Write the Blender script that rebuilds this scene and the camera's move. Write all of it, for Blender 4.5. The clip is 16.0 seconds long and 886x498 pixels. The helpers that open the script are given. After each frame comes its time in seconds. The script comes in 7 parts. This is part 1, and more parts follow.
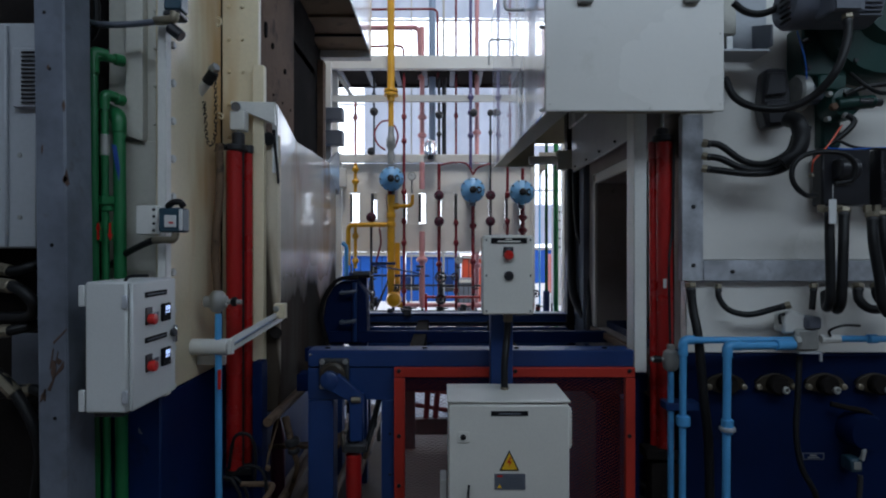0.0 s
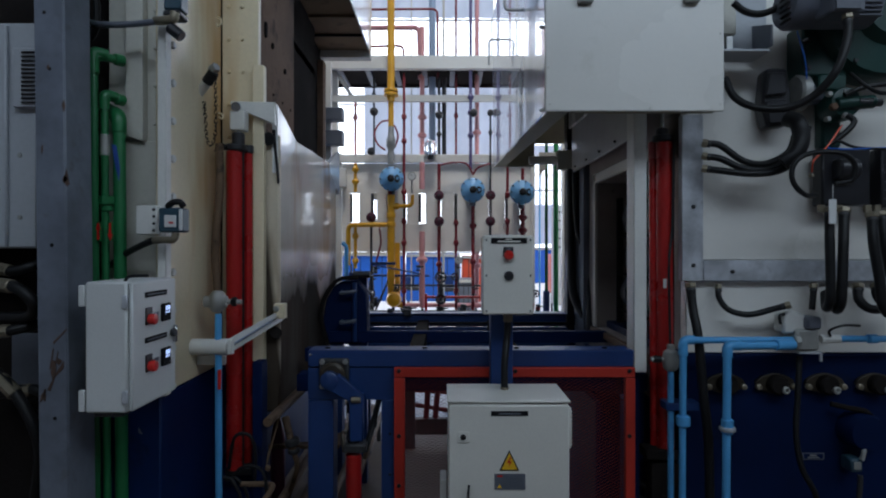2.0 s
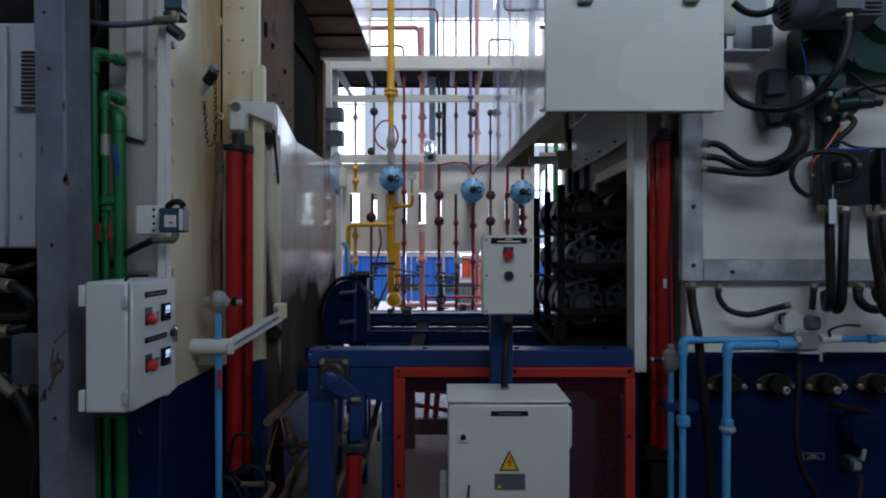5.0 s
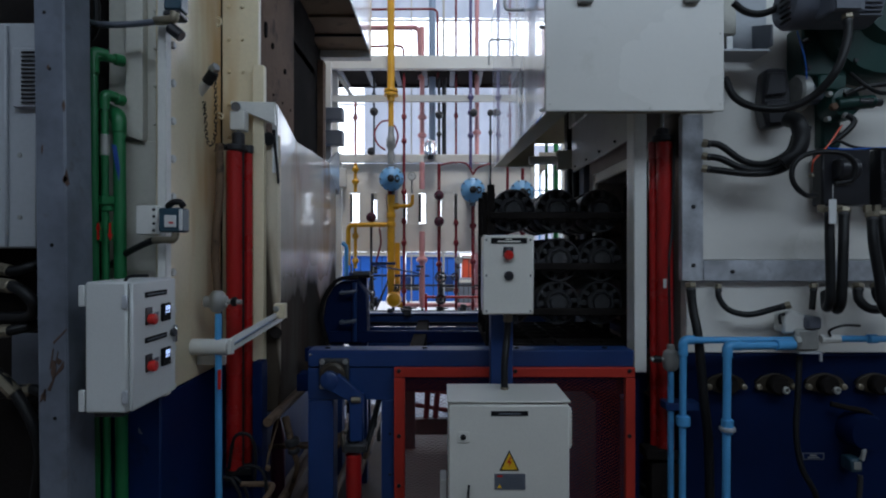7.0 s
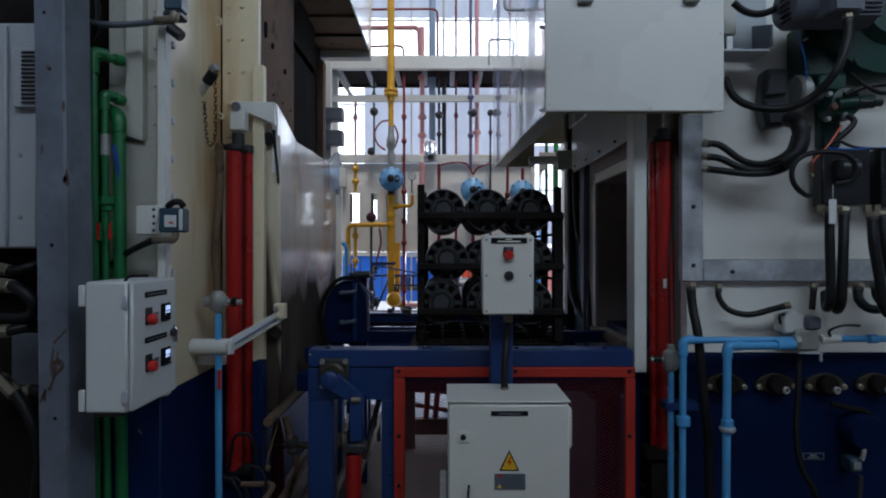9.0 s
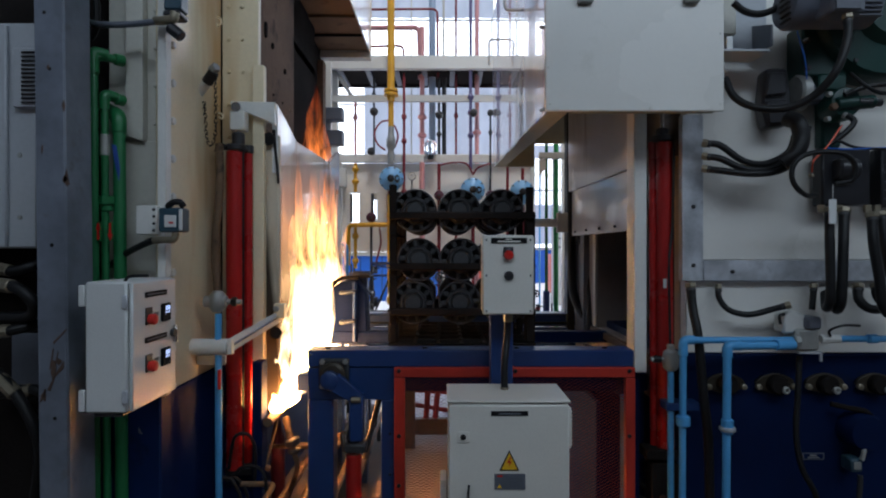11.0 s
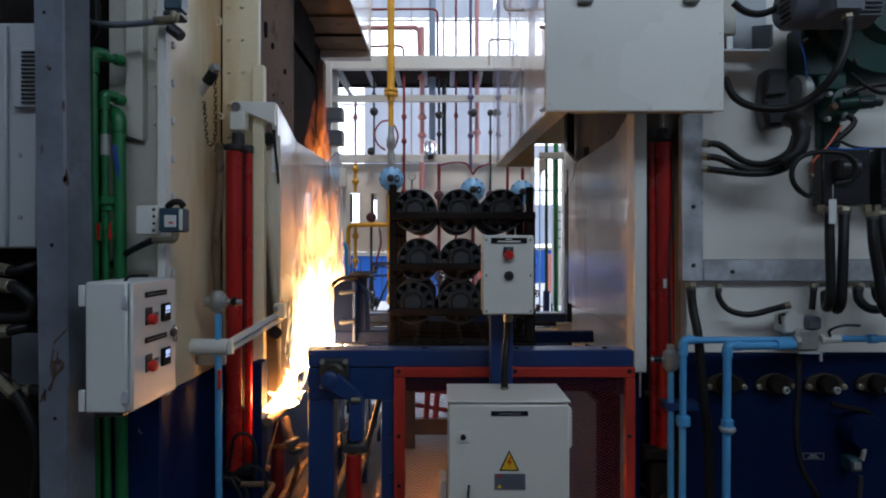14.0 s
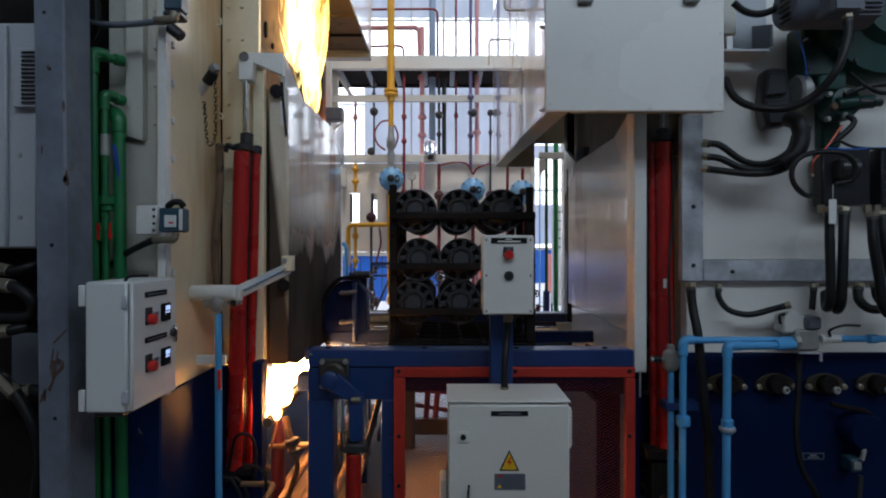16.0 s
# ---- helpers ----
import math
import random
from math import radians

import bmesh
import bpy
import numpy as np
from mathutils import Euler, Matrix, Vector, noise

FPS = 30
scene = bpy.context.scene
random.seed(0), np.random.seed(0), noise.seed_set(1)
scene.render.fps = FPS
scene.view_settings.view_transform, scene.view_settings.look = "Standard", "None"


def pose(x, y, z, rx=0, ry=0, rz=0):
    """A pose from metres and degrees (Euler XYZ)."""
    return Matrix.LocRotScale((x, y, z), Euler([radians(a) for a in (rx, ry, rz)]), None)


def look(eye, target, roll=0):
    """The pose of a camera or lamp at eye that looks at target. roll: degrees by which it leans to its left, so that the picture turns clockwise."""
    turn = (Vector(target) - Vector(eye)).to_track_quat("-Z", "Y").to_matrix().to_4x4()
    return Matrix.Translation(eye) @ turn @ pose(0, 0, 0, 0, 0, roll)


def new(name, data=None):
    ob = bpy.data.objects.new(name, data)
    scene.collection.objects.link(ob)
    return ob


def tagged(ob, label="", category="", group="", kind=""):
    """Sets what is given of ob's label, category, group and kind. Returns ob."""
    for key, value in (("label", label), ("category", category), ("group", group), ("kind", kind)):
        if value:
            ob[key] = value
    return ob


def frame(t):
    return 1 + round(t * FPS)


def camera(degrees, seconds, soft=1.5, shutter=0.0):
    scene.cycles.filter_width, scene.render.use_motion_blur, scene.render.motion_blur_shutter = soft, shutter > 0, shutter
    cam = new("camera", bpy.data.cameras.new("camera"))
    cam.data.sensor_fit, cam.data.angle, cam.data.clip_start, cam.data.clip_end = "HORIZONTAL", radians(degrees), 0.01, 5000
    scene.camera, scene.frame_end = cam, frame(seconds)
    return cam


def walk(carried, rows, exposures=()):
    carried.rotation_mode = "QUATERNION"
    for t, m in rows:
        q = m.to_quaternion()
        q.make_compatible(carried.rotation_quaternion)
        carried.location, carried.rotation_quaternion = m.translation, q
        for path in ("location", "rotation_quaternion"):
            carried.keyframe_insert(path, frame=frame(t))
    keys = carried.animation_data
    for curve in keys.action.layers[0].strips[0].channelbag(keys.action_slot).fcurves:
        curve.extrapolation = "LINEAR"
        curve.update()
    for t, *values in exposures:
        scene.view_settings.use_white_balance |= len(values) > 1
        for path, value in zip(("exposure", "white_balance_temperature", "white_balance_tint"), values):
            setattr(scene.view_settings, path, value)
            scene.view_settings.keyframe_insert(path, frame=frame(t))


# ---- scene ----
# camera: it stands still, 1.5 m above the floor
cam = camera(76.2, 16.0, soft=2.05)
EYE = pose(0, 0, 1.5, 90, 0, 0)
walk(cam, [(0.0, EYE), (16.0, EYE)], exposures=[(0.0, 0.1, 6250, 10), (16.0, 0.1, 6250, 10)])

# world: hazy daylight
world = bpy.data.worlds.new("world")
scene.world = world
world.use_nodes = True
wn = world.node_tree
sky = wn.nodes.new("ShaderNodeTexSky")
sky.sky_type = "NISHITA"
sky.sun_disc = False
sky.sun_elevation = radians(68)
sky.sun_rotation = radians(170)
wn.links.new(sky.outputs[0], wn.nodes["Background"].inputs[0])
wn.nodes["Background"].inputs[1].default_value = 0.15

sun = new("sun", bpy.data.lights.new("sun", "SUN"))
sun.data.energy = 2.0
sun.data.angle = radians(14)
sun.data.color = (1, 0.96, 0.9)
sun.matrix_world = look((0.6, 4.0, 10.0), (0, 8, 0))


def area_lamp(name, eye, target, w, h, power, color):
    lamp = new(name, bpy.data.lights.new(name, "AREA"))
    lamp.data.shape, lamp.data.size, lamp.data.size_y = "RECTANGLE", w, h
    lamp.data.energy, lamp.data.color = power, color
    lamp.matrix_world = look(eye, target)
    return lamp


# unseen area lamp, added high behind the bay to brighten the front faces
area_lamp("unseen_hall_light", (1.5, -2.12, 5.4), (0.4, 3.0, 2.0), 9.0, 1.4, 145, (0.74, 0.88, 1.0))


# ---- materials ----
def paint(name, rgb, rough=0.45, metal=0.0, vary=0.12, scale=3.0, bump=0.06, stain=None, stain_at=0.62, streak=False, fine=60.0, coat=0.0, grain=0.12, spec=0.5, smoke=None, slope=(0, 0, 1), ragged_by=1.9, smoke_rgb=(0.035, 0.026, 0.022), smoke_most=0.93, matt_by=0.55):
    """A painted, metal or mineral surface with wide mottling, fine grain and, where given, stains."""
    m = bpy.data.materials.new(name)
    m.use_nodes = True
    t = m.node_tree
    b = t.nodes["Principled BSDF"]
    co = t.nodes.new("ShaderNodeTexCoord")
    mp = t.nodes.new("ShaderNodeMapping")
    t.links.new(co.outputs["Object"], mp.inputs[0])
    runs = t.nodes.new("ShaderNodeMapping")
    t.links.new(co.outputs["Object"], runs.inputs[0])
    if streak:
        runs.inputs["Scale"].default_value = (1, 1, 0.22)
    n1 = t.nodes.new("ShaderNodeTexNoise")
    n1.inputs["Scale"].default_value, n1.inputs["Detail"].default_value = scale, 5
    n2 = t.nodes.new("ShaderNodeTexNoise")
    n2.inputs["Scale"].default_value, n2.inputs["Detail"].default_value = fine, 3
    for n in (n1, n2):
        t.links.new(mp.outputs[0], n.inputs["Vector"])
    ramp = t.nodes.new("ShaderNodeValToRGB")
    c = ramp.color_ramp
    c.elements[0].position, c.elements[1].position = 0.3, 0.7
    c.elements[0].color = (*[v * (1 - vary) for v in rgb], 1)
    c.elements[1].color = (*[min(1, v * (1 + vary * 0.7)) for v in rgb], 1)
    t.links.new(n1.outputs["Fac"], ramp.inputs[0])
    last = ramp.outputs[0]
    mix = t.nodes.new("ShaderNodeMix")
    mix.data_type, mix.blend_type = "RGBA", "MULTIPLY"
    mix.inputs[0].default_value = grain
    speck = t.nodes.new("ShaderNodeValToRGB")
    speck.color_ramp.elements[0].color = (0.55, 0.55, 0.55, 1)
    speck.color_ramp.elements[0].position, speck.color_ramp.elements[1].position = 0.3, 0.6
    t.links.new(n2.outputs["Fac"], speck.inputs[0])
    t.links.new(last, mix.inputs[6])
    t.links.new(speck.outputs[0], mix.inputs[7])
    last = mix.outputs[2]
    if stain:
        n3 = t.nodes.new("ShaderNodeTexNoise")
        n3.inputs["Scale"].default_value, n3.inputs["Detail"].default_value = scale * 2.3, 3 if streak else 8
        n3.inputs["Roughness"].default_value = 0.65
        t.links.new(runs.outputs[0], n3.inputs["Vector"])
        r3 = t.nodes.new("ShaderNodeValToRGB")
        r3.color_ramp.elements[0].position, r3.color_ramp.elements[1].position = stain_at, stain_at + 0.14
        t.links.new(n3.outputs["Fac"], r3.inputs[0])
        m3 = t.nodes.new("ShaderNodeMix")
        m3.data_type = "RGBA"
        m3.inputs[7].default_value = (*stain, 1)
        t.links.new(r3.outputs[0], m3.inputs[0])
        t.links.new(last, m3.inputs[6])
        last = m3.outputs[2]
    if smoke:
        # smoke stain: thick at one end of a slope, thinning along it in ragged runs
        along = t.nodes.new("ShaderNodeVectorMath")
        along.operation = "DOT_PRODUCT"
        along.inputs[1].default_value = slope
        t.links.new(co.outputs["Object"], along.inputs[0])
        n4 = t.nodes.new("ShaderNodeTexNoise")
        n4.inputs["Scale"].default_value, n4.inputs["Detail"].default_value = 3.2, 5
        t.links.new(runs.outputs[0], n4.inputs["Vector"])
        ragged = t.nodes.new("ShaderNodeMath")
        ragged.operation = "MULTIPLY_ADD"
        ragged.inputs[1].default_value = ragged_by
        t.links.new(n4.outputs["Fac"], ragged.inputs[0])
        t.links.new(along.outputs["Value"], ragged.inputs[2])
        up = t.nodes.new("ShaderNodeMapRange")
        up.inputs["From Min"].default_value, up.inputs["From Max"].default_value = smoke[0] + ragged_by / 2, smoke[1] + ragged_by / 2
        up.inputs["To Min"].default_value, up.inputs["To Max"].default_value = smoke_most, 0.0
        t.links.new(ragged.outputs[0], up.inputs["Value"])
        m4 = t.nodes.new("ShaderNodeMix")
        m4.data_type = "RGBA"
        m4.inputs[7].default_value = (*smoke_rgb, 1)
        t.links.new(up.outputs[0], m4.inputs[0])
        t.links.new(last, m4.inputs[6])
        last = m4.outputs[2]
        matt = t.nodes.new("ShaderNodeMath")
        matt.operation = "MULTIPLY_ADD"
        matt.inputs[1].default_value, matt.inputs[2].default_value = matt_by, rough
        t.links.new(up.outputs[0], matt.inputs[0])
    t.links.new(last, b.inputs["Base Color"])
    if smoke:
        dull = t.nodes.new("ShaderNodeMath")
        dull.operation = "MULTIPLY_ADD"
        dull.inputs[1].default_value, dull.inputs[2].default_value = -spec / smoke_most, spec
        t.links.new(up.outputs[0], dull.inputs[0])
        t.links.new(dull.outputs[0], b.inputs["Specular IOR Level"])
    rr = t.nodes.new("ShaderNodeMapRange")
    rr.inputs["To Min"].default_value, rr.inputs["To Max"].default_value = max(0.03, rough - 0.12), min(1, rough + 0.12)
    t.links.new(n1.outputs["Fac"], rr.inputs["Value"])
    t.links.new(matt.outputs[0] if smoke else rr.outputs[0], b.inputs["Roughness"])
    b.inputs["Metallic"].default_value = metal
    b.inputs["Specular IOR Level"].default_value = spec
    b.inputs["Coat Weight"].default_value = coat
    if bump:
        bp = t.nodes.new("ShaderNodeBump")
        bp.inputs["Strength"].default_value, bp.inputs["Distance"].default_value = bump, 0.01
        t.links.new(n2.outputs["Fac"], bp.inputs["Height"])
        t.links.new(bp.outputs[0], b.inputs["Normal"])
    return m


def glowing(name, rgb, strength):
    m = bpy.data.materials.new(name)
    m.use_nodes = True
    b = m.node_tree.nodes["Principled BSDF"]
    b.inputs["Base Color"].default_value = (*[v * 0.3 for v in rgb], 1)
    b.inputs["Emission Color"].default_value = (*rgb, 1)
    b.inputs["Emission Strength"].default_value = strength
    return m


CONCRETE = paint("concrete", (0.2, 0.15, 0.115), 0.8, vary=0.25, scale=1.2, bump=0.3, stain=(0.05, 0.04, 0.035), grain=0.35)
PALE_CONCRETE = paint("pale_concrete", (0.62, 0.61, 0.6), 0.8, vary=0.1, scale=0.8, bump=0.2)
CREAM = paint("cream_paint", (0.78, 0.67, 0.46), 0.36, vary=0.1, scale=1.3, bump=0.02, stain=(0.62, 0.42, 0.2), stain_at=0.56, streak=True)
GREIGE = paint("grey_cream_paint", (0.58, 0.56, 0.49), 0.45, vary=0.12, scale=2, bump=0.02, stain=(0.25, 0.21, 0.16), stain_at=0.66, streak=True)
WHITE = paint("white_paint", (0.8, 0.775, 0.725), 0.27, vary=0.07, scale=1.6, bump=0.0, grain=0.03, stain=(0.68, 0.66, 0.6), stain_at=0.6)
OLD_WHITE = paint("old_white_paint", (0.72, 0.71, 0.67), 0.42, vary=0.08, scale=2.2, bump=0.04, stain=(0.42, 0.38, 0.3), stain_at=0.7)
CABINET = paint("cabinet_grey", (0.7, 0.71, 0.7), 0.38, vary=0.04, scale=2.5, bump=0.03, fine=220, stain=(0.5, 0.48, 0.43), stain_at=0.74)
DULL_CABINET = paint("dull_grey_cabinet", (0.45, 0.47, 0.5), 0.42, vary=0.08, scale=2.5, bump=0.02, stain=(0.3, 0.29, 0.27), stain_at=0.7)
SMOKED = paint("smoked_white_steel", (0.7, 0.66, 0.6), 0.07, vary=0.15, scale=1.4, bump=0.0, stain=(0.45, 0.34, 0.26), stain_at=0.52, streak=True, smoke=(0.56, 0.98), ragged_by=0.65, matt_by=0.3)
SMOKED_CLEAN = paint("hazy_white_steel", (0.74, 0.71, 0.69), 0.24, vary=0.12, scale=1.4, bump=0.02, stain=(0.5, 0.44, 0.4), stain_at=0.58, streak=True, coat=0.5)
DOOR_SIDE = paint("scorched_cream_paint", (0.6, 0.52, 0.4), 0.5, vary=0.15, scale=2, bump=0.05, stain=(0.26, 0.18, 0.11), stain_at=0.6, streak=True, smoke=(0.6, 0.82), slope=(9.0, 0, 1), ragged_by=0.25, smoke_rgb=(0.03, 0.02, 0.015), matt_by=0.3)
CREAM_HEATED = paint("heat_yellowed_cream_paint", (0.78, 0.67, 0.46), 0.3, vary=0.1, scale=1.3, bump=0.02, stain=(0.62, 0.42, 0.2), stain_at=0.54, streak=True, smoke=(0.41, 0.62), slope=(0, -1, 0), ragged_by=0.35, smoke_rgb=(0.45, 0.25, 0.1), smoke_most=0.7, matt_by=0.15)
COLUMN_STEEL = paint("scuffed_blue_grey_steel", (0.165, 0.185, 0.23), 0.42, vary=0.32, scale=5, bump=0.05, stain=(0.12, 0.12, 0.13), stain_at=0.6, grain=0.25, fine=35)
WARM_CABINET = paint("warm_white_cabinet", (0.76, 0.74, 0.68), 0.36, vary=0.04, scale=2.5, bump=0.03, fine=220, stain=(0.5, 0.46, 0.38), stain_at=0.72)
# the lavender streaks are reflections put into the colour
HOOD_SHEET = paint("mirror_bright_white_sheet", (0.84, 0.85, 0.9), 0.16, vary=0.08, scale=2.5, bump=0.05, fine=14, coat=1.0, streak=True, stain=(0.62, 0.62, 0.74), stain_at=0.55)
# olive brown for the inner faces and underside of the white hood
HOOD_UNDER = paint("olive_brown_inside", (0.3, 0.28, 0.2), 0.6, vary=0.2, scale=3, bump=0.05, spec=0.25)
PALE_BLUE_STEEL = paint("pale_blue_steel", (0.32, 0.42, 0.56), 0.45, vary=0.1, scale=3, bump=0.03)
VIOLET_PIPE = paint("violet_pipe_paint", (0.13, 0.11, 0.24), 0.4, vary=0.12, scale=6, bump=0.03)
# darker than PIPE_RUST; used low in the bay and on the cable
FLOOR_RUST = paint("dark_brown_pipe", (0.15, 0.095, 0.06), 0.6, vary=0.35, scale=7, bump=0.1, stain=(0.03, 0.02, 0.015), stain_at=0.54, grain=0.3, spec=0.2)
SHINY_WHITE = paint("glossy_white_sheet", (0.8, 0.8, 0.8), 0.14, vary=0.04, scale=1.6, bump=0.06, fine=9, coat=0.6)
# black for sooty parts, and for shade under the platform and in gaps
SOOT_AND_SHADE = paint("soot_and_shade_black", (0.02, 0.017, 0.016), 0.9, 0, vary=0.4, scale=3, bump=0.2, grain=0.3, spec=0.04)
BROWN = paint("heat_browned_steel", (0.17, 0.105, 0.07), 0.8, 0.0, vary=0.35, scale=2.3, bump=0.1, stain=(0.05, 0.035, 0.03), stain_at=0.54, grain=0.3, spec=0.2)
BLUE = paint("dark_blue_paint", (0.011, 0.04, 0.15), 0.4, vary=0.2, scale=3, bump=0.04, stain=(0.03, 0.04, 0.07), stain_at=0.66)
# much darker than BLUE; used on bases, shields and housings
BLUE_DEEP = paint("near_black_blue_paint", (0.003, 0.012, 0.056), 0.62, vary=0.3, scale=2, bump=0.03, stain=(0.006, 0.009, 0.02), stain_at=0.58, spec=0.1)
RED = paint("red_paint", (0.38, 0.012, 0.011), 0.28, vary=0.1, scale=4, bump=0.03, coat=0.2)
RED_FRAME = paint("red_frame_paint", (0.44, 0.025, 0.012), 0.55, vary=0.18, scale=6, bump=0.06, stain=(0.2, 0.03, 0.02), stain_at=0.68)
GREEN = paint("green_paint", (0.015, 0.15, 0.05), 0.35, vary=0.12, scale=5, bump=0.03)
DEEP_GREEN = paint("machine_green_paint", (0.006, 0.042, 0.034), 0.42, vary=0.2, scale=4, bump=0.06, stain=(0.008, 0.014, 0.012))
LIGHT_BLUE = paint("light_blue_pipe_paint", (0.09, 0.36, 0.7), 0.35, vary=0.1, scale=5, bump=0.03)
SATIN_BLUE = paint("satin_blue_paint", (0.005, 0.02, 0.088), 0.48, vary=0.3, scale=2, bump=0.03, stain=(0.006, 0.009, 0.02), stain_at=0.62, spec=0.15)
SKY_BLUE = paint("pale_blue_enamel", (0.2, 0.45, 0.75), 0.35, vary=0.08, scale=5, bump=0.03)
YELLOW = paint("yellow_pipe_paint", (0.75, 0.38, 0.02), 0.35, vary=0.12, scale=6, bump=0.03, stain=(0.4, 0.2, 0.03), stain_at=0.7)
MESH_RED = paint("dark_mesh_red", (0.16, 0.02, 0.02), 0.55, vary=0.2, scale=6, bump=0.04)
PLUM = paint("dark_plum_enamel", (0.07, 0.012, 0.028), 0.4, vary=0.12, scale=6, bump=0.02)
TEAL = paint("dark_teal_enamel", (0.03, 0.07, 0.1), 0.35, vary=0.12, scale=9, bump=0.03)
MATT_BLACK = paint("matt_black_plate", (0.012, 0.012, 0.014), 0.7, vary=0.1, scale=6, bump=0, spec=0.1)
MAROON = paint("dark_red_pipe_paint", (0.2, 0.012, 0.02), 0.4, vary=0.15, scale=6, bump=0.03)
PINK = paint("pink_pipe_paint", (0.72, 0.34, 0.34), 0.4, vary=0.1, scale=5, bump=0.03)
ORANGE_RED = paint("orange_red_paint", (0.75, 0.1, 0.04), 0.4, vary=0.1, scale=3, bump=0.02)
PIPE_RUST = paint("rust_filmed_pipe", (0.3, 0.2, 0.13), 0.65, vary=0.3, scale=7, bump=0.1, stain=(0.12, 0.07, 0.045), stain_at=0.58, grain=0.3)
LEAF_GREEN = paint("bright_green_paint", (0.05, 0.36, 0.12), 0.4, vary=0.1, scale=5, bump=0.03)
LEVER_BLUE = paint("lever_blue_vinyl", (0.015, 0.06, 0.26), 0.5, vary=0.15, scale=9, bump=0.03)
BRIGHT_BLUE = paint("bright_blue_paint", (0.03, 0.16, 0.65), 0.4, vary=0.1, scale=3, bump=0.02)
GREY_STEEL = paint("grey_painted_steel", (0.135, 0.15, 0.182), 0.5, vary=0.26, scale=2.5, bump=0.05, stain=(0.2, 0.14, 0.1), stain_at=0.72)
GALVANISED = paint("galvanised_steel", (0.58, 0.6, 0.64), 0.38, 0.3, vary=0.36, scale=9, bump=0.05, fine=40, grain=0.3, stain=(0.4, 0.41, 0.44), stain_at=0.6)
STEEL = paint("bright_steel", (0.6, 0.6, 0.6), 0.22, 1.0, vary=0.1, scale=6, bump=0.02)
BRASS = paint("dull_brass", (0.3, 0.26, 0.19), 0.42, 0.6, vary=0.2, scale=9, bump=0.04, grain=0.3)
CAST = paint("dark_cast_iron", (0.05, 0.05, 0.053), 0.5, 0.3, vary=0.3, scale=6, bump=0.2, stain=(0.06, 0.045, 0.035), stain_at=0.66, grain=0.3)
BLACK = paint("black_rubber", (0.012, 0.012, 0.013), 0.45, vary=0.25, scale=6, bump=0.05, spec=0.3)
BLACK_PLASTIC = paint("black_plastic", (0.02, 0.02, 0.024), 0.35, vary=0.15, scale=6, bump=0.03)
GREY_PLASTIC = paint("grey_motor_paint", (0.12, 0.13, 0.16), 0.45, vary=0.12, scale=6, bump=0.04)
VALVE_GREY = paint("cast_valve_grey", (0.35, 0.35, 0.33), 0.5, 0.4, vary=0.2, scale=8, bump=0.12)
BUTTON_RED = paint("red_button_plastic", (0.6, 0.02, 0.015), 0.3, vary=0.05, scale=5, bump=0)
SIGN_YELLOW = paint("warning_yellow", (0.85, 0.5, 0.02), 0.45, vary=0.06, scale=8, bump=0)
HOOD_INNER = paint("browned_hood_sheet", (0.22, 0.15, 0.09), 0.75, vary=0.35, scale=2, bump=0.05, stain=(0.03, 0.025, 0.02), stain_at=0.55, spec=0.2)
FLANGE_BRONZE = paint("oily_bronze", (0.055, 0.043, 0.03), 0.45, 0.3, vary=0.3, scale=9, bump=0.1)
BRICK = paint("refractory", (0.3, 0.25, 0.22), 0.85, vary=0.2, scale=4, bump=0.3, stain=(0.06, 0.05, 0.045))
SHEET = paint("corrugated_white_sheet", (0.66, 0.69, 0.77), 0.5, vary=0.12, scale=1, bump=0.02)
WALL_GREY = paint("hall_wall", (0.3, 0.31, 0.33), 0.7, vary=0.1, scale=0.7, bump=0.05)


